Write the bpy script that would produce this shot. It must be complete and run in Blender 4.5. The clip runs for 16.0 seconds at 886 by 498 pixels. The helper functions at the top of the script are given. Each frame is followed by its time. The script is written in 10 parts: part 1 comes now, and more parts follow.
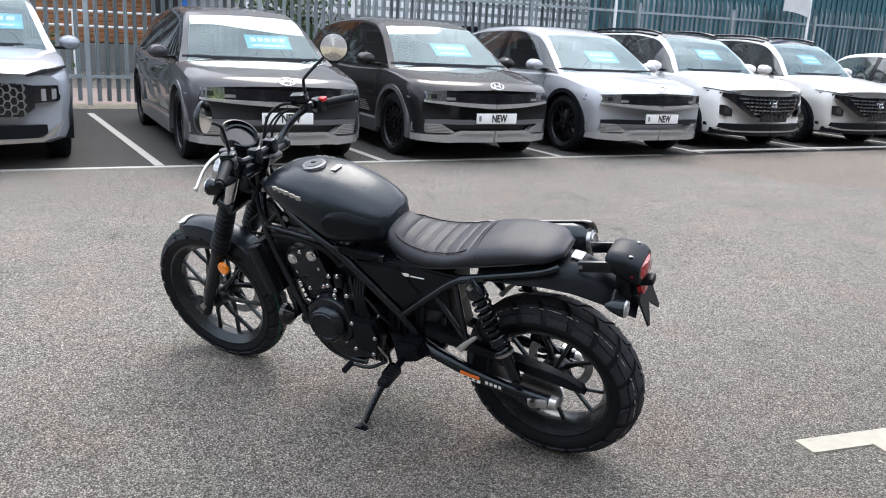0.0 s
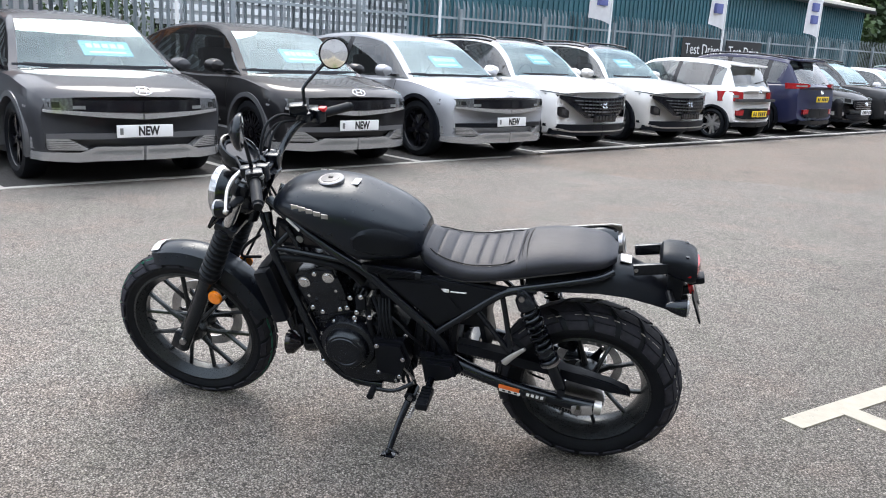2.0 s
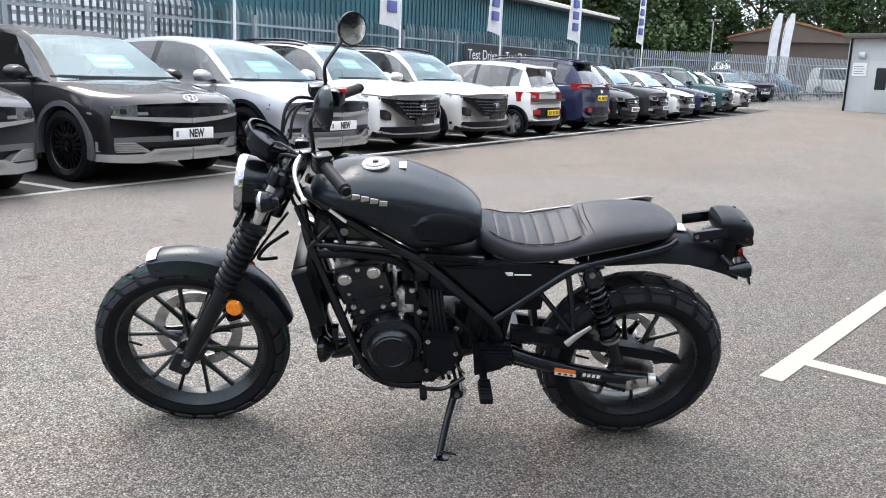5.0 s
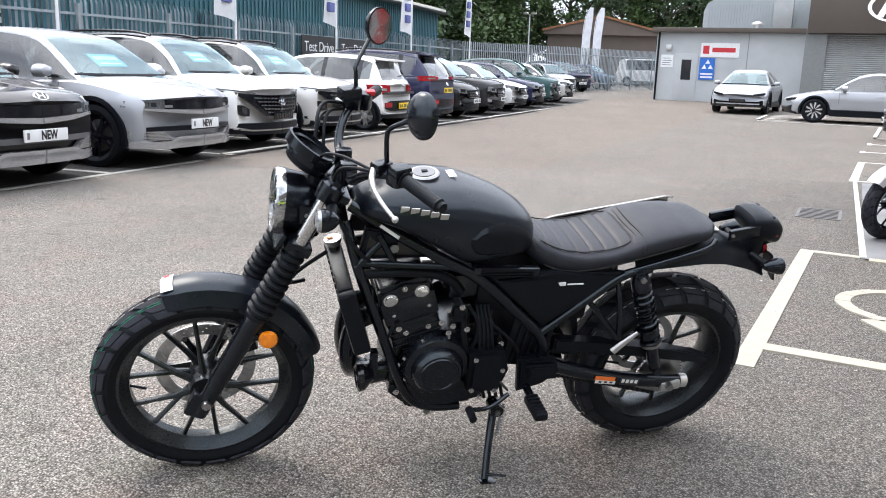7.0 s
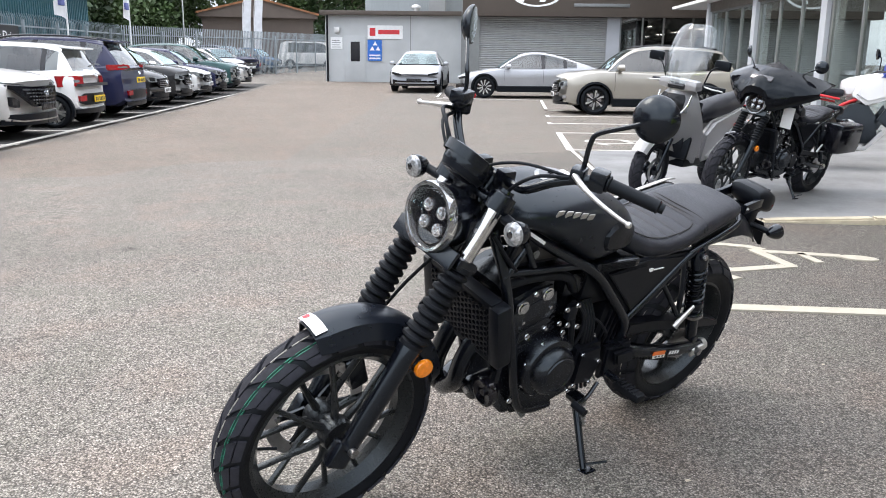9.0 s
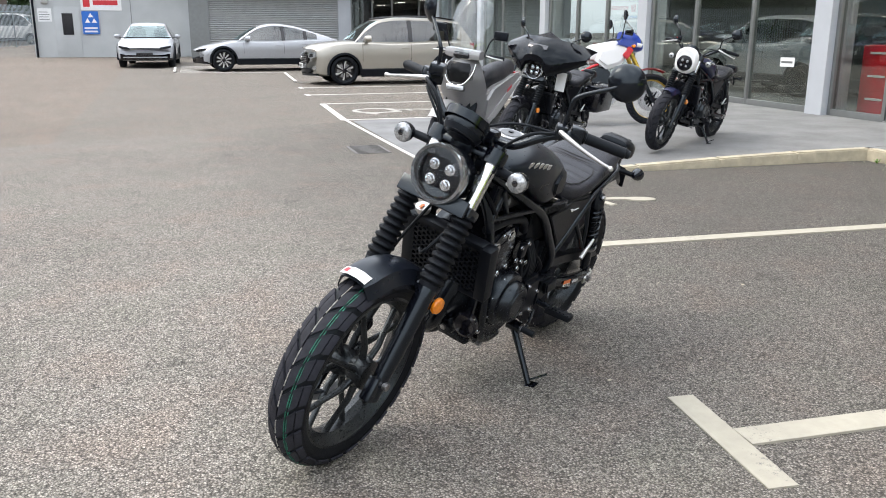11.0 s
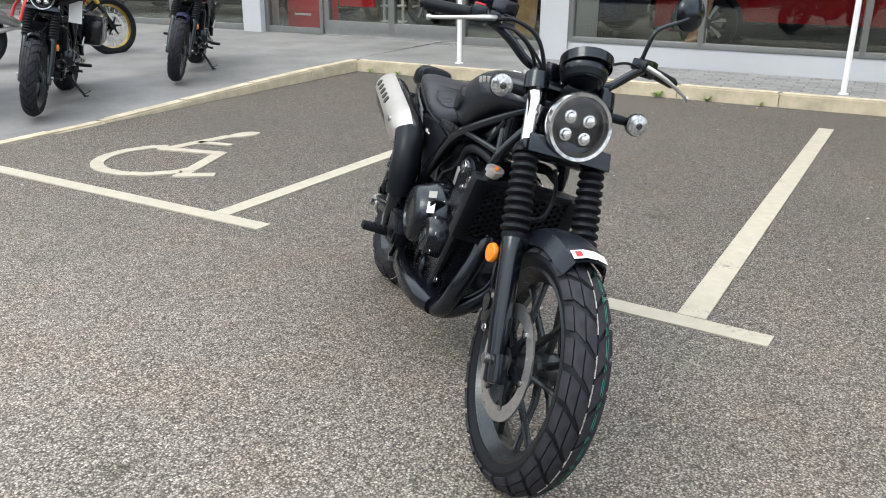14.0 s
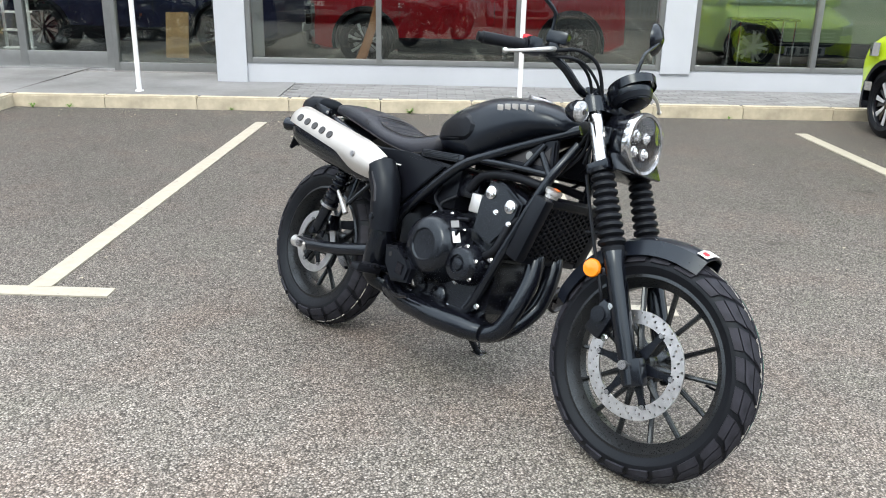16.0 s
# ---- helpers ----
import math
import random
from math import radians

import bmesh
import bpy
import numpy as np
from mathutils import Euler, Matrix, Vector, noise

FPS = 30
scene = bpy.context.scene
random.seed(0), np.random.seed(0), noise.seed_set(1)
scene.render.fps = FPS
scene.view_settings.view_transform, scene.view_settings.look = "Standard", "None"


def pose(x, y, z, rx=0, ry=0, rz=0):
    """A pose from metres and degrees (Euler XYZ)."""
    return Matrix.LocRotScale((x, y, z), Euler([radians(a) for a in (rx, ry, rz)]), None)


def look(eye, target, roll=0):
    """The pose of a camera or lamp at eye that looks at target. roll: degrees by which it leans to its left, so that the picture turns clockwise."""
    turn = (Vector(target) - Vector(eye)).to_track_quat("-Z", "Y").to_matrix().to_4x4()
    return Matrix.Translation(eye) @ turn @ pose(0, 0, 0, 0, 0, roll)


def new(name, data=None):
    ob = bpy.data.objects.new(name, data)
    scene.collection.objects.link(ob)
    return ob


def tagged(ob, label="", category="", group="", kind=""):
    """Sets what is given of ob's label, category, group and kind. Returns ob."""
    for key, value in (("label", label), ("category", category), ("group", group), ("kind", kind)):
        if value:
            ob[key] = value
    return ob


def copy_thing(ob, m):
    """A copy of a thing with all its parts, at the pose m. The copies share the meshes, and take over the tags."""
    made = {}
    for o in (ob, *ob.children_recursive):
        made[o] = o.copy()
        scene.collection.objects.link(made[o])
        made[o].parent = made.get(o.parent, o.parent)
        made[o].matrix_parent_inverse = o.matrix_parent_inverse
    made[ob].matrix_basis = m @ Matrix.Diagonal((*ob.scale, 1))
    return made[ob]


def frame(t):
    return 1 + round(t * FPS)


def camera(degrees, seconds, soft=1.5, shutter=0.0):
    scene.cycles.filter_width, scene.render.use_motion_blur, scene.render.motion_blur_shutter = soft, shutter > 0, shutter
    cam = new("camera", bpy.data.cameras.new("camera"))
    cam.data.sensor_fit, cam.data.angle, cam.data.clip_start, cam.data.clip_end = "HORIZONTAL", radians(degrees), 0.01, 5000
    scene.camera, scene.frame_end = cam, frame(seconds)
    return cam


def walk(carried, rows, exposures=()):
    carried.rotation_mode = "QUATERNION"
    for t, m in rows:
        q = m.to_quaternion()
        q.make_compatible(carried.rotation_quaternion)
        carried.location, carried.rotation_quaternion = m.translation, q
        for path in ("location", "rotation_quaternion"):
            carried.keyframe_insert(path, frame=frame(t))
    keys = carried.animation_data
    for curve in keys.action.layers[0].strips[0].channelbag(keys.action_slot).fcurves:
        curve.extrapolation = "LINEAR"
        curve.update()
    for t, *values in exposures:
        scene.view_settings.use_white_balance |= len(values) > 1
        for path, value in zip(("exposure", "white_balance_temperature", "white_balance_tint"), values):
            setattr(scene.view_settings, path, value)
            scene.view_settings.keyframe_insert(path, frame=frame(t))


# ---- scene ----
cam = camera(56.4, 16.0, soft=1.0)
PATH = [
    (0, (2.674, 2.233, 1.445), (1.957, 0.436, 0.939), 3.1),
    (0.5, (2.862, 2.203, 1.456), (2.043, 0.448, 0.96), 3.3),
    (1, (3.005, 2.086, 1.437), (2.087, 0.376, 0.952), 3.4),
    (1.5, (3.126, 1.909, 1.437), (2.11, 0.255, 0.954), 3.4),
    (2, (3.303, 1.779, 1.405), (2.168, 0.201, 0.936), 3.0),
    (2.5, (3.477, 1.646, 1.379), (2.223, 0.156, 0.924), 2.4),
    (3, (3.537, 1.473, 1.335), (2.178, 0.071, 0.904), 1.8),
    (3.5, (3.6, 1.234, 1.314), (2.16, -0.093, 0.903), 1.4),
    (4, (3.781, 1.15, 1.255), (2.301, -0.135, 0.856), 1.5),
    (6.5, (3.926, 0.685, 1.248), (2.252, -0.31, 0.795), 2.4),
    (7, (4.063, 0.423, 1.255), (2.306, -0.432, 0.83), 1.9),
    (7.5, (4.189, 0.157, 1.276), (2.348, -0.508, 0.868), 1.6),
    (8, (4.148, -0.159, 1.264), (2.246, -0.62, 0.85), 1.2),
    (10.5, (4.557, -1.494, 1.298), (2.66, -1.101, 0.803), 0.3),
    (11, (4.538, -1.582, 1.29), (2.681, -1.04, 0.782), 0.1),
    (11.5, (4.279, -1.742, 1.262), (2.489, -1.028, 0.724), 0.1),
    (12, (4.008, -1.968, 1.277), (2.321, -1.06, 0.703), -0.1),
    (12.5, (3.79, -2.239, 1.311), (2.246, -1.123, 0.704), 0.1),
    (13, (3.499, -2.481, 1.295), (2.142, -1.159, 0.653), 0.2),
    (13.5, (3.239, -2.742, 1.296), (2.111, -1.229, 0.634), 0.4),
    (14, (2.974, -2.94, 1.323), (2.084, -1.284, 0.641), 0.4),
    (14.5, (2.623, -3.026, 1.334), (1.994, -1.257, 0.645), 0.5),
    (15, (2.305, -3.206, 1.344), (1.911, -1.366, 0.665), 0.7),
    (15.5, (2.009, -3.266, 1.334), (1.836, -1.387, 0.672), 0.9),
    (16, (1.687, -3.25, 1.351), (1.722, -1.354, 0.716), 1.2),
]
walk(cam, [(t, look(e, g, r)) for t, e, g, r in PATH], exposures=[(0, 0.18, 6750, 13), (3.5, 0.33, 6800, 13), (8, 0.37, 6950, 14), (11, 0.22, 7100, 12), (13, 0.10, 7150, 11), (14.5, 0.23, 7100, 10), (16, 0.40, 6950, 10)])

# ---- world, sun, exposure ----
world = bpy.data.worlds.new("sky")
scene.world = world
world.use_nodes = True
wn, wl = world.node_tree.nodes, world.node_tree.links
wn.clear()
sky = wn.new("ShaderNodeTexSky")
sky.sky_type = "NISHITA"
sky.sun_disc = False
SUN_EL, SUN_AZ = 52.0, 200.0
sky.sun_elevation, sky.sun_rotation = radians(SUN_EL), radians(SUN_AZ)
sky.dust_density = 3.0
cloud = wn.new("ShaderNodeTexNoise")
cloud.inputs["Scale"].default_value = 3.2
cloud.inputs["Detail"].default_value = 7.0
cloud.inputs["Roughness"].default_value = 0.55
cloud.inputs["Distortion"].default_value = 0.4
cramp = wn.new("ShaderNodeValToRGB")
cramp.color_ramp.elements[0].position, cramp.color_ramp.elements[0].color = 0.34, (3.7, 4.4, 5.4, 1)
cramp.color_ramp.elements[1].position, cramp.color_ramp.elements[1].color = 0.68, (10.7, 11.5, 12.7, 1)
cmix = wn.new("ShaderNodeMix")
cmix.data_type = "RGBA"
cmix.inputs["Factor"].default_value = 0.86
bg = wn.new("ShaderNodeBackground")
bg.inputs["Strength"].default_value = 0.37
wout = wn.new("ShaderNodeOutputWorld")
wl.new(cloud.outputs["Fac"], cramp.inputs["Fac"])
wl.new(sky.outputs["Color"], cmix.inputs[6])
wl.new(cramp.outputs["Color"], cmix.inputs[7])
# an overcast sky is darker towards the horizon
way = wn.new("ShaderNodeTexCoord")
height = wn.new("ShaderNodeSeparateXYZ")
wl.new(way.outputs["Generated"], height.inputs["Vector"])
fall = wn.new("ShaderNodeValToRGB")
fall.color_ramp.elements[0].position, fall.color_ramp.elements[0].color = 0.0, (0.40, 0.41, 0.42, 1)
fall.color_ramp.elements[1].position, fall.color_ramp.elements[1].color = 0.85, (1, 1, 1, 1)
shade = wn.new("ShaderNodeMix")
shade.data_type, shade.blend_type = "RGBA", "MULTIPLY"
shade.inputs["Factor"].default_value = 1.0
wl.new(height.outputs["Z"], fall.inputs["Fac"])
wl.new(cmix.outputs[2], shade.inputs[6])
wl.new(fall.outputs["Color"], shade.inputs[7])
wl.new(shade.outputs[2], bg.inputs["Color"])
wl.new(bg.outputs["Background"], wout.inputs["Surface"])

sun_data = bpy.data.lights.new("sun", "SUN")
sun_data.energy, sun_data.angle, sun_data.color = 1.5, radians(25), (1.0, 0.96, 0.9)
sun = new("sun", sun_data)
az = radians(SUN_AZ)
sun.matrix_world = look((0, 0, 30), (-math.sin(az) * 24, -math.cos(az) * 24, 30 - 24 * math.tan(radians(SUN_EL))))


# ---- materials ----
class Nodes:
    """Short hand for a node material."""

    def __init__(self, name):
        self.mat = bpy.data.materials.new(name)
        self.mat.use_nodes = True
        self.t = self.mat.node_tree
        self.b = self.t.nodes["Principled BSDF"]

    def node(self, kind, **inputs):
        n = self.t.nodes.new(kind)
        for k, v in inputs.items():
            n.inputs[k.replace("_", " ")].default_value = v
        return n

    def link(self, a, b):
        self.t.links.new(a, b)

    def coords(self, scale=(1, 1, 1)):
        tc = self.t.nodes.new("ShaderNodeTexCoord")
        mp = self.t.nodes.new("ShaderNodeMapping")
        mp.inputs["Scale"].default_value = scale
        self.link(tc.outputs["Object"], mp.inputs["Vector"])
        return mp.outputs["Vector"]

    def noise(self, vec, scale, detail=4.0, rough=0.55):
        n = self.node("ShaderNodeTexNoise", Scale=scale, Detail=detail, Roughness=rough)
        self.link(vec, n.inputs["Vector"])
        return n.outputs["Fac"]

    def ramp(self, fac, stops):
        r = self.t.nodes.new("ShaderNodeValToRGB")
        el = r.color_ramp.elements
        while len(el) < len(stops):
            el.new(0.5)
        for e, (p, c) in zip(el, stops):
            e.position, e.color = p, (*c, 1) if len(c) == 3 else c
        self.link(fac, r.inputs["Fac"])
        return r.outputs["Color"]

    def mix(self, fac, a, b, mode="MIX"):
        m = self.t.nodes.new("ShaderNodeMix")
        m.data_type, m.blend_type = "RGBA", mode
        if isinstance(fac, (int, float)):
            m.inputs["Factor"].default_value = fac
        else:
            self.link(fac, m.inputs["Factor"])
        for v, i in ((a, 6), (b, 7)):
            if isinstance(v, tuple):
                m.inputs[i].default_value = (*v, 1)
            else:
                self.link(v, m.inputs[i])
        return m.outputs[2]

    def bump(self, height, strength, dist):
        n = self.node("ShaderNodeBump", Strength=strength, Distance=dist)
        self.link(height, n.inputs["Height"])
        self.link(n.outputs["Normal"], self.b.inputs["Normal"])


def grey(v):
    return (v, v, v)


def plain(name, color, rough=0.5, metal=0.0, coat=0.0, vary=0.12, scale=9.0, bump=0.0, spec=0.5, grain=0.07, sheen=None):
    """A surface with soft blotches of wear and a fine grain."""
    m = Nodes(name)
    v = m.coords()
    a = m.noise(v, scale, 5)
    dark = tuple(c * (1 - vary) for c in color)
    light = tuple(min(1, c * (1 + vary)) for c in color)
    m.link(m.ramp(a, [(0.3, dark), (0.7, light)]), m.b.inputs["Base Color"])
    g = m.noise(v, scale * 14, 3)
    r = m.ramp(g, [(0.25, grey(max(0, rough - grain))), (0.75, grey(min(1, rough + grain)))])
    m.link(r, m.b.inputs["Roughness"])
    m.b.inputs["Metallic"].default_value = metal
    m.b.inputs["Coat Weight"].default_value = coat
    m.b.inputs["Coat Roughness"].default_value = 0.04
    m.b.inputs["Specular IOR Level"].default_value = spec
    if sheen:
        m.b.inputs["Specular Tint"].default_value = (*sheen, 1)
    if bump:
        m.bump(g, bump, 0.002)
    return m.mat


def car_paint(name, color, metal=0.0, rough=0.35):
    m = Nodes(name)
    v = m.coords()
    flakes = m.noise(v, 900, 1)
    c = m.mix(m.ramp(flakes, [(0.4, grey(0)), (0.7, grey(1))]), tuple(x * 0.88 for x in color), tuple(min(1, x * 1.1) for x in color))
    dirt = m.ramp(m.noise(v, 1.7, 6), [(0.45, grey(0)), (0.8, grey(0.035))])
    m.link(m.mix(dirt, c, (0.22, 0.2, 0.18)), m.b.inputs["Base Color"])
    m.b.inputs["Metallic"].default_value = metal
    m.b.inputs["Roughness"].default_value = rough
    m.b.inputs["Specular IOR Level"].default_value = 0.15
    m.b.inputs["Coat Weight"].default_value = 0.8
    m.b.inputs["Coat Roughness"].default_value = 0.03
    m.b.inputs["Coat IOR"].default_value = 1.38
    return m.mat


def glass(name, tint, gloss_rough=0.0, strength=1.0, sheen=(1.0, 1.0, 1.0)):
    """A thin pane: clear with a tint, mirror-like towards grazing view."""
    m = Nodes(name)
    t = m.t
    t.nodes.remove(m.b)
    tr = t.nodes.new("ShaderNodeBsdfTransparent")
    tr.inputs["Color"].default_value = (*tint, 1)
    gl = t.nodes.new("ShaderNodeBsdfGlossy")
    gl.inputs["Roughness"].default_value = gloss_rough
    gl.inputs["Color"].default_value = (*sheen, 1)
    lw = t.nodes.new("ShaderNodeLayerWeight")
    lw.inputs["Blend"].default_value = 0.5
    pw = t.nodes.new("ShaderNodeMath")
    pw.operation = "POWER"
    m.link(lw.outputs["Facing"], pw.inputs[0])
    pw.inputs[1].default_value = 4.0
    fr = t.nodes.new("ShaderNodeMath")
    fr.operation, fr.use_clamp = "MULTIPLY_ADD", True
    m.link(pw.outputs["Value"], fr.inputs[0])
    fr.inputs[1].default_value = 1.0 - 0.05 * strength
    fr.inputs[2].default_value = 0.05 * strength
    mx = t.nodes.new("ShaderNodeMixShader")
    out = t.nodes["Material Output"]
    m.link(fr.outputs["Value"], mx.inputs["Fac"])
    m.link(tr.outputs["BSDF"], mx.inputs[1])
    m.link(gl.outputs["BSDF"], mx.inputs[2])
    m.link(mx.outputs["Shader"], out.inputs["Surface"])
    return m.mat


def asphalt(name, tone, warm, big, stone=1.0, bay_shade=False):
    """Rolled chippings: mixed grey, brown and pale stones in dark binder, with wide stains."""
    m = Nodes(name)
    v = m.coords()
    vor = m.node("ShaderNodeTexVoronoi", Scale=150.0)
    m.link(v, vor.inputs["Vector"])
    hue = m.t.nodes.new("ShaderNodeRGBToBW")
    m.link(vor.outputs["Color"], hue.inputs["Color"])
    def tint(k, r=1.0, g=1.0, b=1.0):
        return (tone * k * warm[0] * r, tone * k * warm[1] * g, tone * k * warm[2] * b)
    chips = m.ramp(hue.outputs["Val"], [(0.12, tint(0.42)), (0.34, tint(0.84, 1.03, 1, 0.96)), (0.55, tint(1.04)), (0.76, tint(1.0 + 0.30 * stone, 1.0, 1.0, 0.98)), (0.95, tint(1.0 + 0.75 * stone))])
    gaps = m.ramp(vor.outputs["Distance"], [(0.34, grey(1)), (0.66, grey(0.34))])
    c = m.mix(1.0, chips, gaps, "MULTIPLY")
    pits = m.ramp(m.noise(v, 210, 2, 0.5), [(0.31, grey(0.42)), (0.41, grey(1))])
    c = m.mix(1.0, c, pits, "MULTIPLY")
    mid = m.ramp(m.noise(v, 26, 4, 0.7), [(0.3, grey(0.80)), (0.7, grey(1.18))])
    c = m.mix(1.0, c, mid, "MULTIPLY")
    hues = m.ramp(m.noise(v, 1.9, 5, 0.6), [(0.34, (0.93, 0.96, 0.93)), (0.50, (1, 1, 1)), (0.66, (1.09, 1.02, 0.99))])
    c = m.mix(1.0, c, hues, "MULTIPLY")
    wide = m.ramp(m.noise(v, 0.33, 5, 0.6), [(0.32, grey(1 - big)), (0.68, grey(1 + big))])
    c = m.mix(1.0, c, wide, "MULTIPLY")
    spot = m.ramp(m.noise(v, 2.7, 3, 0.5), [(0.26, grey(0.62)), (0.33, grey(1))])
    c = m.mix(1.0, c, spot, "MULTIPLY")
    if bay_shade:
        # shade near the showroom put into the colour: pale yard side, dark bay side
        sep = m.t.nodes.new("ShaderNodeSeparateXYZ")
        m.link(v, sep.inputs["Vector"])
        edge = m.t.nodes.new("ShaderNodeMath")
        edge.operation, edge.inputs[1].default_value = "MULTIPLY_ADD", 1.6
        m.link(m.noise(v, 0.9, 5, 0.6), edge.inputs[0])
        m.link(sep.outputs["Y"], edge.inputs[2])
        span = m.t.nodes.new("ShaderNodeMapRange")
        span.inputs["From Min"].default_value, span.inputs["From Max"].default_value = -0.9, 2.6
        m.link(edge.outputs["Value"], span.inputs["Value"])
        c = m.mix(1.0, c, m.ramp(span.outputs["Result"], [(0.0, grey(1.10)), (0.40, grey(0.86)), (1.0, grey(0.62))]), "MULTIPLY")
    m.link(c, m.b.inputs["Base Color"])
    m.b.inputs["Roughness"].default_value = 0.85
    m.b.inputs["Specular IOR Level"].default_value = 0.3
    m.bump(vor.outputs["Distance"], 0.7, -0.005)
    return m.mat


def road_paint(name, color, worn):
    m = Nodes(name)
    v = m.coords()
    flake = m.noise(v, 70, 6, 0.7)
    patch = m.noise(v, 4.0, 4)
    s = m.t.nodes.new("ShaderNodeMath")
    s.operation = "ADD"
    m.link(flake, s.inputs[0])
    m.link(patch, s.inputs[1])
    f = m.ramp(s.outputs["Value"], [(worn, grey(1)), (worn + 0.14, grey(0))])
    base = m.ramp(m.noise(v, 18, 5), [(0.3, tuple(c * 0.85 for c in color)), (0.7, color)])
    m.link(m.mix(f, base, (0.16, 0.15, 0.14)), m.b.inputs["Base Color"])
    m.b.inputs["Roughness"].default_value = 0.7
    m.bump(flake, 0.35, 0.003)
    return m.mat


